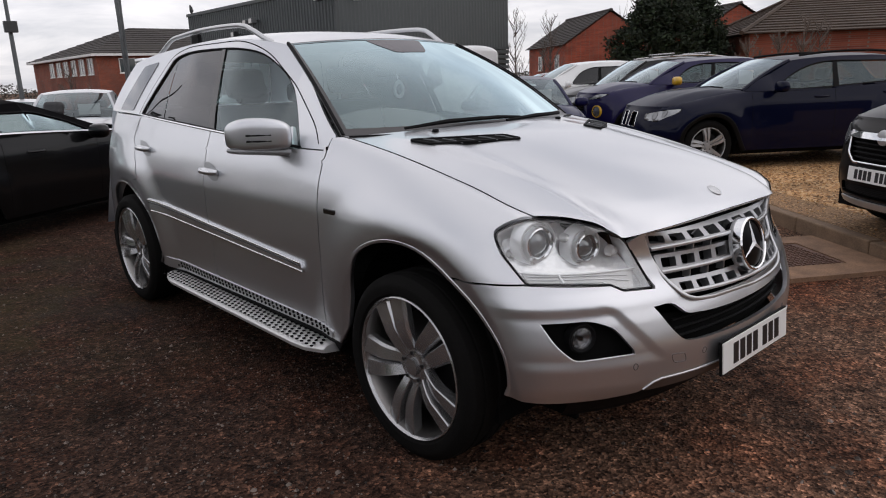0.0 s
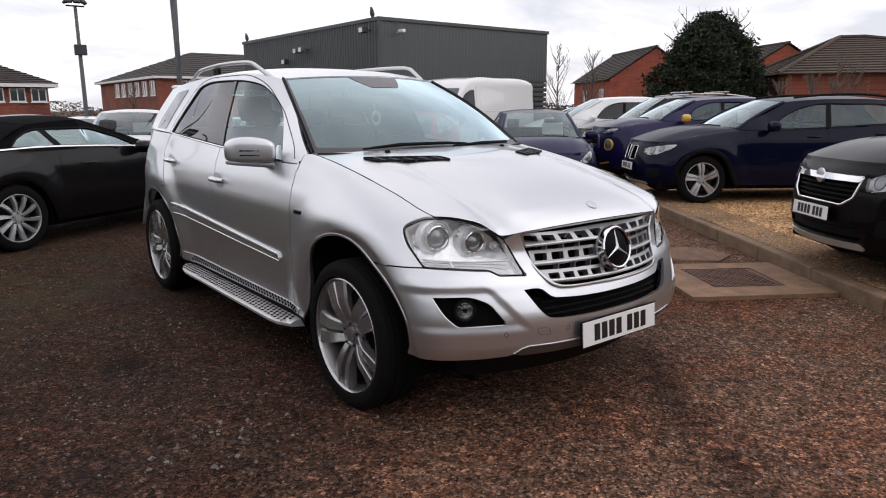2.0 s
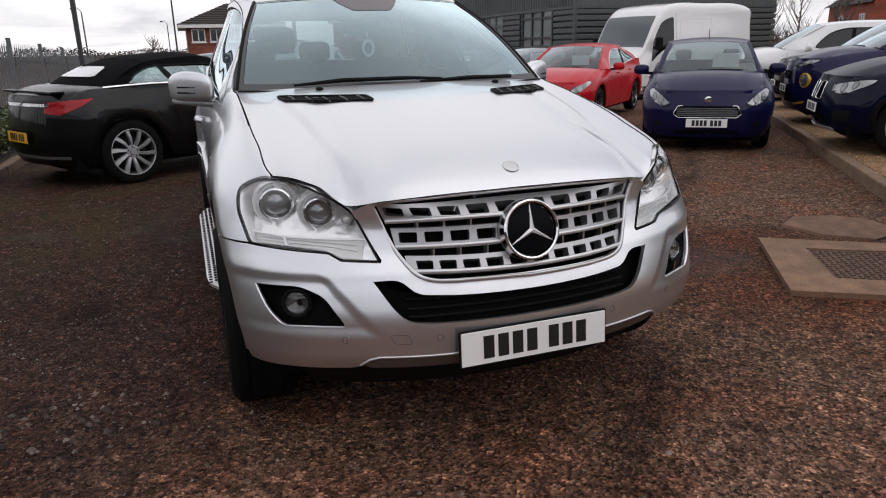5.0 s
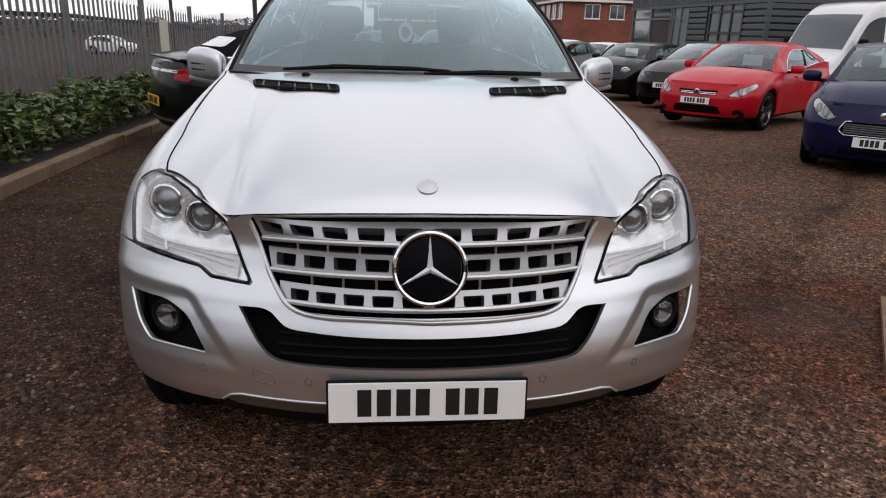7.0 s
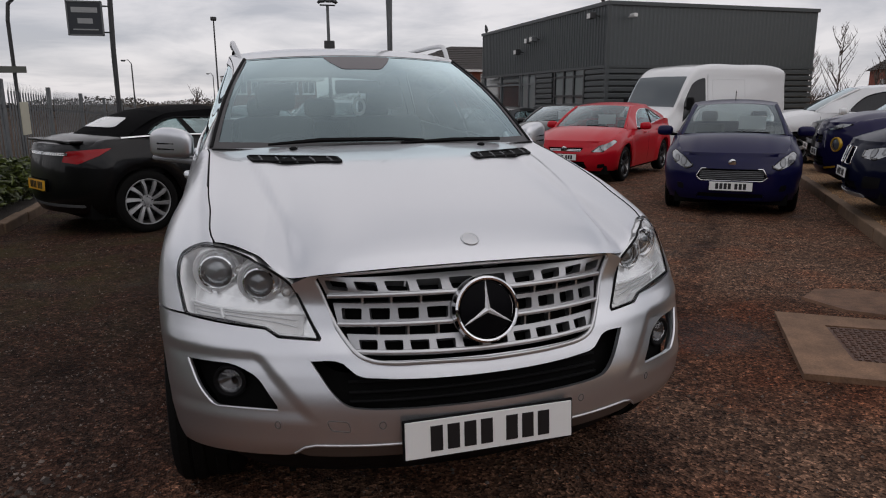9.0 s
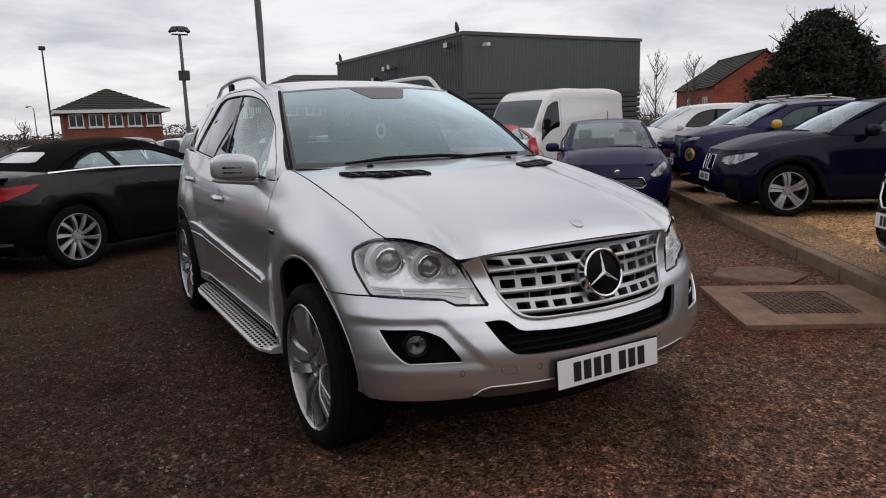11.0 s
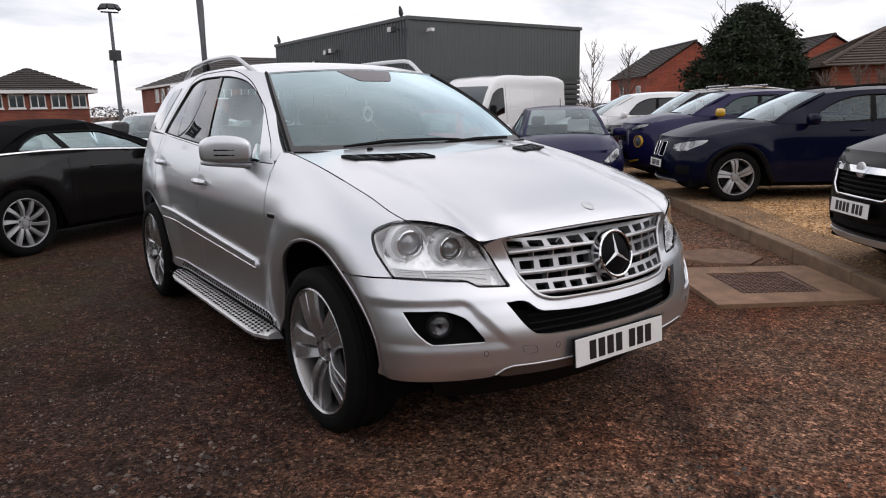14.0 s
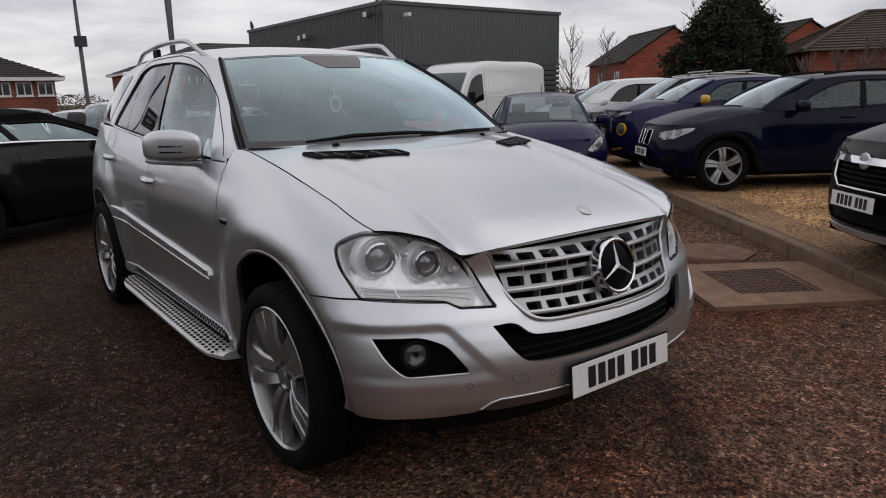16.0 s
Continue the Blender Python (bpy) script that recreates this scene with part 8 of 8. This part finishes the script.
def build_cars():
    # dark compact SUV with a wide chrome grille bar
    p = (3.17, 0.52)
    parked_car("compact_suv", "brown-black compact SUV with chrome grille on the gravel strip", p, ISLE, isle_z(*p), spec(
        w=0.89, l=4.28, nose_z=0.95, cowl=(1.10, 1.10), belt=(1.08, 1.18), roof=1.64, top=1.90, wheels=(0.85, 3.40), r=0.345, rim=0.23, scale=0.93, paint=BROWNBLACK, step=0.022, flare=0.03, sill=0.26, corner=0.62,
        holes=(((-0.47, 0.69), (-0.34, 0.625), (0.34, 0.625), (0.47, 0.69), (0.53, 0.86), (-0.53, 0.86)), ((-0.62, 0.36), (0.62, 0.36), (0.56, 0.455), (-0.56, 0.455))), grille_bars=5, chrome_ring=0.02,
        patches=(([(0.60, 0.74), (0.98, 0.80), (1.18, 0.93), (0.72, 0.90), (0.58, 0.85)], LAMP_FACE, "headlamp", 0.002), ([(0.74, 0.40), (1.0, 0.42), (1.02, 0.56), (0.78, 0.54)], BLACK_PLASTIC, "fog_pocket", 0.004),
                 ([(-0.64, 0.285), (0.64, 0.285), (0.60, 0.335), (-0.60, 0.335)], SATIN, "skid_bar", 0.016), ([(-0.52, 0.815), (0.52, 0.815), (0.54, 0.865), (-0.54, 0.865)], CHROME, "grille_strip", 0.014)),
        badge=(0.838, 0.062, SATIN), plate=(0, 0.545, WHITE_PLATE), plate_y=-0.03, mirror=(1.62, 1.12, BROWNBLACK), win=[(1.70, 1.13), (2.0, 1.42), (2.4, 1.53), (3.0, 1.53), (3.5, 1.46), (3.75, 1.24)], cladding=True))
    # navy crossover
    p = (5.96, 4.40)
    parked_car("crossover", "navy blue crossover with split grille on the gravel strip", p, ISLE, isle_z(*p), spec(
        w=0.90, l=4.45, nose_z=0.84, cowl=(1.32, 1.05), belt=(1.03, 1.10), roof=1.49, top=2.06, back=3.95, tail=4.32, wheels=(0.82, 3.58), r=0.345, rim=0.245, scale=0.95, paint=NAVY, step=0.026, flare=0.035, corner=0.6, sill=0.26,
        holes=(((0.05, 0.60), (0.26, 0.60), (0.24, 0.80), (0.07, 0.80)), ((-0.26, 0.60), (-0.05, 0.60), (-0.07, 0.80), (-0.24, 0.80)), ((-0.5, 0.31), (0.5, 0.31), (0.45, 0.42), (-0.45, 0.42))), grille_bars=0, chrome_ring=0.009,
        patches=(([(0.50, 0.70), (0.80, 0.68), (1.16, 0.80), (1.18, 0.85), (0.86, 0.83), (0.50, 0.78)], LAMP_FACE, "headlamp", 0.002), ([(0.62, 0.36), (0.95, 0.38), (1.0, 0.50), (0.66, 0.50)], BLACK_PLASTIC, "fog_pocket", 0.004), ([(-0.6, 0.25), (0.6, 0.25), (0.55, 0.29), (-0.55, 0.29)], SATIN, "skid_bar", 0.012)),
        plate=(0, 0.50, WHITE_PLATE), mirror=(1.74, 1.10, NAVY), win=[(1.78, 1.075), (2.1, 1.28), (2.45, 1.395), (3.1, 1.405), (3.7, 1.35), (4.0, 1.15)], pillars=((2.62, 0.06), (3.55, 0.08)), doors=(1.42, 2.6), handles=((2.4, 0.95), (3.4, 0.98)), spokes=(5, True, 0.03, 0.055, 0.03, 0.12), cladding=True, rails=BLACK_PLASTIC, light_pillar=True))
    # violet crossover with yellow details
    p = (7.69, 6.55)
    parked_car("small_crossover", "violet-blue small crossover with yellow mirrors and lamp rings", p, ISLE, isle_z(*p), spec(
        w=0.88, l=4.13, nose_z=1.0, cowl=(1.10, 1.14), belt=(1.12, 1.22), roof=1.56, top=1.80, back=3.5, tail=3.95, wheels=(0.82, 3.35), r=0.34, rim=0.22, scale=0.94, paint=PURPLE, flare=0.045, corner=0.6,
        holes=(((-0.5, 0.36), (0.5, 0.36), (0.45, 0.5), (-0.45, 0.5)), ((-0.34, 0.70), (0.34, 0.70), (0.30, 0.83), (-0.30, 0.83))), eyes=((0.80, 0.70, 0.095, LAMP_FACE, YELLOW),),
        patches=(([(0.45, 0.90), (0.8, 0.93), (1.0, 1.0), (0.7, 1.0)], LAMP_FACE, "headlamp", 0.004), ([(0.42, 0.62), (0.47, 0.62), (0.40, 0.90), (0.34, 0.90)], CHROME, "grille_strip", 0.006), ([(0.5, 0.32), (0.85, 0.36), (0.86, 0.39), (0.5, 0.35)], YELLOW, "yellow_lip", 0.012)),
        plate=(0, 0.56, WHITE_PLATE), mirror=(1.50, 1.19, YELLOW), win=[(1.55, 1.165), (1.85, 1.40), (2.2, 1.48), (2.8, 1.47), (3.2, 1.40), (3.4, 1.27)], pillars=((2.25, 0.06),), cladding=True))
    p = (9.48, 8.55)
    parked_car("large_suv", "black SUV with silver roof rails on the gravel strip", p, ISLE, isle_z(*p), spec(
        w=0.91, l=4.6, nose_z=0.93, cowl=(1.20, 1.09), belt=(1.10, 1.20), roof=1.69, top=2.02, back=4.1, tail=4.45, wheels=(0.88, 3.55), r=0.36, rim=0.23, scale=0.92, paint=BLACK, flare=0.02, rails=ALLOY, cross_bars=(2.6, 3.45),
        holes=(((-0.42, 0.66), (0.42, 0.66), (0.46, 0.86), (-0.46, 0.86)), LOW_GRILLE), grille_bars=2, bar_mat=CHROME, patches=(([(0.56, 0.72), (1.0, 0.76), (1.16, 0.94), (0.60, 0.88)], LAMP_FACE, "headlamp", 0.002),),
        mirror=(1.70, 1.18, BLACK), win=[(1.8, 1.19), (2.1, 1.45), (2.5, 1.60), (3.2, 1.60), (3.8, 1.52), (4.05, 1.27)]))
    p = (10.45, 11.17)
    parked_car("white_hatchback", "white hatchback in the row on the gravel strip", p, ISLE, isle_z(*p), spec(w=0.89, l=4.35, nose_z=0.88, cowl=(1.15, 1.10), belt=(1.07, 1.16), roof=1.62, paint=WHITE, mirror=(1.62, 1.12, WHITE), side_glass=GLASS_DARK, win=[(1.75, 1.12), (2.05, 1.40), (2.45, 1.50), (3.0, 1.50), (3.5, 1.43), (3.75, 1.22)]))
    p = (12.45, 13.05)
    parked_car("dark_saloon", "dark grey car in the row on the gravel strip", p, ISLE, isle_z(*p), spec(paint=GRAPHITE, trim_mat=CHROME, mirror=(1.62, 1.03, GRAPHITE), roof=1.47))
    p = (13.9, 15.0)
    parked_car("maroon_hatchback", "maroon hatchback at the far end of the gravel strip", p, ISLE, isle_z(*p), spec(paint=MAROON, mirror=(1.62, 1.03, MAROON)))
    # on the tarmac
    h2 = (-0.627, -0.779, 0)
    p = (5.08, 5.16)
    parked_car("blue_hatchback", "deep blue small hatchback with chrome-edged grille facing the yard", p, h2, ground_z(*p), spec(
        w=0.86, l=3.97, nose_z=0.78, cowl=(1.02, 1.0), belt=(0.98, 1.10), roof=1.47, top=1.74, back=3.4, tail=3.8, wheels=(0.80, 3.29), r=0.305, rim=0.19, scale=0.93, paint=BLUE, step=0.024, corner=0.6, sill=0.2,
        holes=(((-0.50, 0.515), (-0.42, 0.465), (0.42, 0.465), (0.50, 0.515), (0.42, 0.62), (-0.42, 0.62)), ((-0.5, 0.23), (0.5, 0.23), (0.45, 0.30), (-0.45, 0.30))), grille_bars=5, bar_mat=GREY_TRIM, chrome_ring=0.012,
        patches=(([(0.56, 0.64), (0.68, 0.60), (0.98, 0.68), (1.12, 0.80), (1.04, 0.84), (0.74, 0.76)], LAMP_FACE, "headlamp", 0.003), ([(0.72, 0.33), (0.86, 0.34), (0.88, 0.42), (0.74, 0.41)], BLACK_PLASTIC, "fog_pocket", 0.003)),
        badge=(0.70, 0.05, CHROME), plate=(0, 0.40, WHITE_PLATE), plate_y=-0.028, mirror=(1.46, 1.05, BLUE), win=[(1.5, 1.03), (1.8, 1.26), (2.15, 1.37), (2.7, 1.36), (3.1, 1.28), (3.3, 1.14)], pillars=((2.2, 0.05),), antenna=True))
    h3 = (-0.76, -0.65, 0)
    p = (4.95, 9.35)
    parked_car("red_coupe", "bright red three-door coupe with dark wheels", p, h3, ground_z(*p), spec(
        w=0.92, l=4.47, nose_z=0.76, cowl=(1.28, 0.99), belt=(0.97, 1.12), roof=1.47, top=2.08, back=3.45, tail=4.2, wheels=(0.93, 3.62), r=0.34, rim=0.25, rim_mat=RIM_DARK, bright_hole=1, scale=0.93, paint=RED, step=0.03, corner=0.65,
        holes=(((-0.52, 0.27), (0.52, 0.27), (0.44, 0.42), (-0.44, 0.42)), ((-0.36, 0.60), (0.36, 0.60), (0.40, 0.68), (-0.40, 0.68))), grille_bars=2, bar_mat=CHROME,
        patches=(([(0.60, 0.60), (0.9, 0.60), (1.28, 0.78), (1.2, 0.82), (0.8, 0.71)], LAMP_FACE, "headlamp", 0.002), ([(0.75, 0.29), (0.95, 0.31), (0.97, 0.38), (0.77, 0.37)], BLACK_PLASTIC, "fog_pocket", 0.003)),
        badge=(0.64, 0.06, CHROME), plate=(0, 0.50, WHITE_PLATE), mirror=(1.78, 1.04, RED), trim_mat=CHROME, win=[(1.82, 1.02), (2.15, 1.28), (2.5, 1.37), (3.0, 1.36), (3.4, 1.28), (3.65, 1.16)], pillars=((2.75, 0.1),), spokes=(5, True, 0.03, 0.05, 0.03, 0.0)))
    p = (5.95, 13.1)
    parked_car("dark_saloon", "black saloon behind the red coupe", p, h3, ground_z(*p), spec(paint=BLACK, roof=1.42, nose_z=0.74))
    p = (5.4, 16.0)
    parked_car("round_lamp_hatchback", "black hatchback with round chrome headlamps", p, h3, ground_z(*p), spec(w=0.86, l=3.85, nose_z=0.86, cowl=(1.05, 1.02), belt=(1.0, 1.03), roof=1.41, top=1.50, back=3.3, tail=3.7, wheels=(0.72, 3.25), paint=BLACK, eyes=((0.78, 0.74, 0.10, LAMP_FACE, CHROME),), patches=(), win=[(1.4, 1.05), (1.6, 1.26), (1.9, 1.32), (2.6, 1.31), (3.1, 1.25), (3.25, 1.08)], mirror=(1.3, 1.06, BLACK), pillars=((2.2, 0.03),)))
    p = (-20.9, 62.0)
    parked_car("white_saloon", "white car standing beyond the palisade fence", p, (0.98, -0.2, 0), ground_z(*p), spec(paint=WHITE, mirror=(1.62, 1.03, WHITE), step=0.06))
    for i, (p, mat, lab, name) in enumerate((((3.9, 20.0), PALE_SILVER, "silver hatchback among the far cars", "silver_hatchback"), ((6.4, 23.0), WHITE, "white hatchback among the far cars", "white_hatchback"), ((9.6, 22.5), GRAPHITE, "dark grey hatchback near the showroom doors", "grey_hatchback"),
                                              ((0.75, 11.6), PALE_SILVER, "pale silver hatchback behind the convertible", "silver_hatchback"), ((-0.9, 15.4), BLACK, "black hatchback far behind the convertible", "black_hatchback"), ((1.2, 19.0), WHITE, "white car far behind the convertible", "white_hatchback"), ((-2.6, 22.0), GRAPHITE, "grey car at the back of the yard", "grey_hatchback"))):
        parked_car(name, lab, p, (-0.7, -0.7, 0) if i < 3 else (-0.35, -0.93, 0), ground_z(*p), spec(paint=mat, step=0.06, mirror=(1.62, 1.03, mat)))
    # the convertible is built from its tail forwards
    p = (-1.62, 6.43)
    hh = Vector((-0.866, -0.5, 0)).normalized()
    right = Vector((-hh.y, hh.x, 0))
    W = 0.92
    nose = Vector((p[0], p[1], 0)) + hh * 0.80 - right * (W - 0.115) * 1
    cv = parked_car("convertible", "graphite grey convertible with its black fabric roof up", (nose.x, nose.y), hh, ground_z(nose.x, nose.y), spec(
        w=W, l=4.46, nose_z=0.97, cowl=(0.65, 1.03), belt=(1.04, 0.95), roof=1.35, top=1.22, back=2.15, tail=2.85, wheels=(0.80, 3.50), r=0.345, rim=0.25, paint=GRAPHITE, step=0.024, corner=0.60, sill=0.25, crown=0.02, crease=0,
        soft_top=FABRIC, side_glass=TEAL_GLASS, rear_pane=PALE_PANE, holes=(), grille_bars=0, belt_chrome=True, handles=((1.72, 0.86),), doors=(1.36, 2.52),
        # the plate recess is a flat near-black patch painting its shade
        patches=(([(0.56, 0.80), (0.86, 0.78), (1.16, 0.87), (1.26, 0.94), (0.62, 0.91)], RED_LAMP, "tail_lamp", 0.004), ([(-0.66, 0.865), (0.66, 0.865), (0.66, 0.895), (-0.66, 0.895)], CHROME, "tail_strip", 0.012), ([(-0.9, 0.32), (0.9, 0.32), (0.9, 0.35), (-0.9, 0.35)], GREY_TRIM, "bumper_strip", 0.004), ([(-0.28, 0.47), (0.28, 0.47), (0.28, 0.61), (-0.28, 0.61)], VOID, "plate_recess_shade", 0.002)),
        plate=(0, 0.54, YELLOW_PLATE), plate_y=-0.02, mirror=(2.45, 1.0, BLACK), win=[(0.88, 1.065), (1.02, 1.16), (1.30, 1.245), (1.85, 1.245), (2.25, 1.15), (2.55, 0.99)], pillars=((1.42, -0.10),), spokes=(10, False, 0.026, 0.048, 0, 0.18), light_pillar=False))
    part("boot_spoiler", box_bm(-0.66, 0.66, 0.14, 0.28, 0.995, 1.020, bevel=0.008), GRAPHITE, cv)


VAN_SCREEN = glass("van_windscreen", (0.10, 0.11, 0.11), 3.2, (0.85, 0.92, 0.95))


def build_van():
    h = (-0.97, -0.245, 0)
    z = -0.18
    van = thing("panel_van", "white high-roof panel van parked beside the showroom", "van", at=heading_pose((9.5, 15.0), h, z))
    W, L = 1.0, 5.7
    prof = curve_of((0, 0.92), (0.35, 1.02), (0.85, 1.16), (0.95, 1.22))
    top = curve_of((0.0, 0.95), (0.12, 1.06), (0.80, 1.20), (0.95, 1.32), (1.45, 2.10), (1.75, 2.38), (2.2, 2.50), (3.5, 2.53), (5.4, 2.50), (5.7, 2.42))
    wid = curve_of((0, 0.80), (0.2, 0.92), (0.8, 0.99), (5.7, 0.99))

    def skin(a, y):
        """a runs from one sill over the roof to the other."""
        t = np.abs(a)
        zt = top(y)
        w = wid(y)
        x = np.where(t < 0.5, w * (1 - 0.10 * smoothstep(0.0, 1.0, 1 - t * 2) * 0) * np.minimum(1, (t / 0.5)) ** 0.35, w)
        zz = np.where(t < 0.42, zt - 0.0 * t, zt)
        ang = np.clip(t / 0.5, 0, 1)
        xr = w * np.where(ang < 0.8, ang / 0.8 * 0.82, 0.82 + 0.10 * np.sin((ang - 0.8) / 0.2 * math.pi / 2))
        zr = zt - np.where(ang < 0.8, 0.02 * ang, 0.016 + 0.16 * (1 - np.cos((ang - 0.8) / 0.2 * math.pi / 2)))
        s_ = np.clip((t - 0.5) / 0.5, 0, 1)
        top_z = zt - 0.176
        zs = top_z + (0.35 - top_z) * s_
        xs = w * (0.92 + 0.08 * smoothstep(0, 0.55, s_))
        return np.stack([np.sign(a) * np.where(t < 0.5, xr, xs), y, np.where(t < 0.5, zr, zs)], -1)

    v, f = grid_mesh(skin, 60, 70, -1, 1, 0, L)
    mesh_object("body", v, f, WHITE, van, "white van body")
    v, f = grid_mesh(lambda a, t: np.stack([a * 0.80, -0.02 + 0.05 * a * a + 0 * t, 0.35 + 0.60 * t], -1), 12, 6, -1, 1, 0, 1)
    mesh_object("nose_panel", v, f, WHITE, van)
    part("bumper", box_bm(-0.93, 0.93, -0.08, 0.25, 0.28, 0.55, bevel=0.05), GREY_TRIM, van, "grey plastic bumper")
    part("grille", box_bm(-0.5, 0.5, -0.045, -0.01, 0.62, 0.85, bevel=0.02), BLACK_PLASTIC, van)
    part("back", box_bm(-0.93, 0.93, L - 0.02, L, 0.35, 2.3), WHITE, van)
    pane = lambda pts, name, mat=None: mesh_object(name, *patch(skin, rounded(pts, 0.02, 4), 0.05, push=0.008, outward=(0, 2.8, 1.2), rim=0.01), mat or GLASS_DARK, van)
    pane([(-0.44, 1.0), (0.44, 1.0), (0.42, 1.52), (-0.42, 1.52)], "windscreen", VAN_SCREEN)
    for s in (1, -1):
        pane([(s * 0.60, 1.35), (s * 0.545, 1.62), (s * 0.545, 2.15), (s * 0.74, 2.15), (s * 0.76, 1.25)], "side_window")
        v, f = ring_on(skin, np.array([(s * 0.50 + s * 0.5 * t, 2.25) for t in np.linspace(0.05, 0.95, 12)]), 0.01, 0.002, 0, (0, 2.8, 1.2), closed=False)
        mesh_object("door_gap", v, f, VOID, van)
        v, f = ring_on(skin, np.array([(s * 0.72, yy) for yy in np.linspace(2.4, 5.5, 14)]), 0.03, 0.008, 0, (0, 2.8, 1.2), closed=False)
        mesh_object("side_ridge", v, f, WHITE, van)
        v, f = ring_on(skin, rounded([(s * 0.56, 2.45), (s * 0.56, 3.85), (s * 0.70, 3.85), (s * 0.70, 2.45)], 0.05, 4), 0.015, 0.004, 0, (0, 2.8, 1.2))
        mesh_object("side_pressing", v, f, WHITE, van)
        mir = new("door_mirror")
        mir.parent = van
        part("mirror_shell", box_bm(min(s * 1.04, s * 1.24), max(s * 1.04, s * 1.24), 1.28, 1.40, 1.28, 1.62, bevel=0.04), BLACK_PLASTIC, mir)
        part("mirror_arm", tube([(s * 0.95, 1.38, 1.35), (s * 1.06, 1.34, 1.36)], 0.03, 6), BLACK_PLASTIC, mir)
        lamp_m = part("headlamp", box_bm(min(s * 0.55, s * 0.86), max(s * 0.55, s * 0.86), -0.03, 0.05, 0.70, 0.98, bevel=0.04), LAMP_FACE, van)
        for yw in (0.98, 4.45):
            wheel(van, s * 0.86, yw, 0.35, 0.35, 0.2, 0.21, s, (8, False, 0.04, 0.07, 0, 0))
            bm = lathe([(0.6, 0.40), (1.006, 0.40)], 24)
            for q in bm.verts:
                q.co = Vector((s * q.co.x, q.co.y + yw, q.co.z + 0.35))
            part("arch_liner", bm, VOID, van)
    return van


build_cars()
build_van()
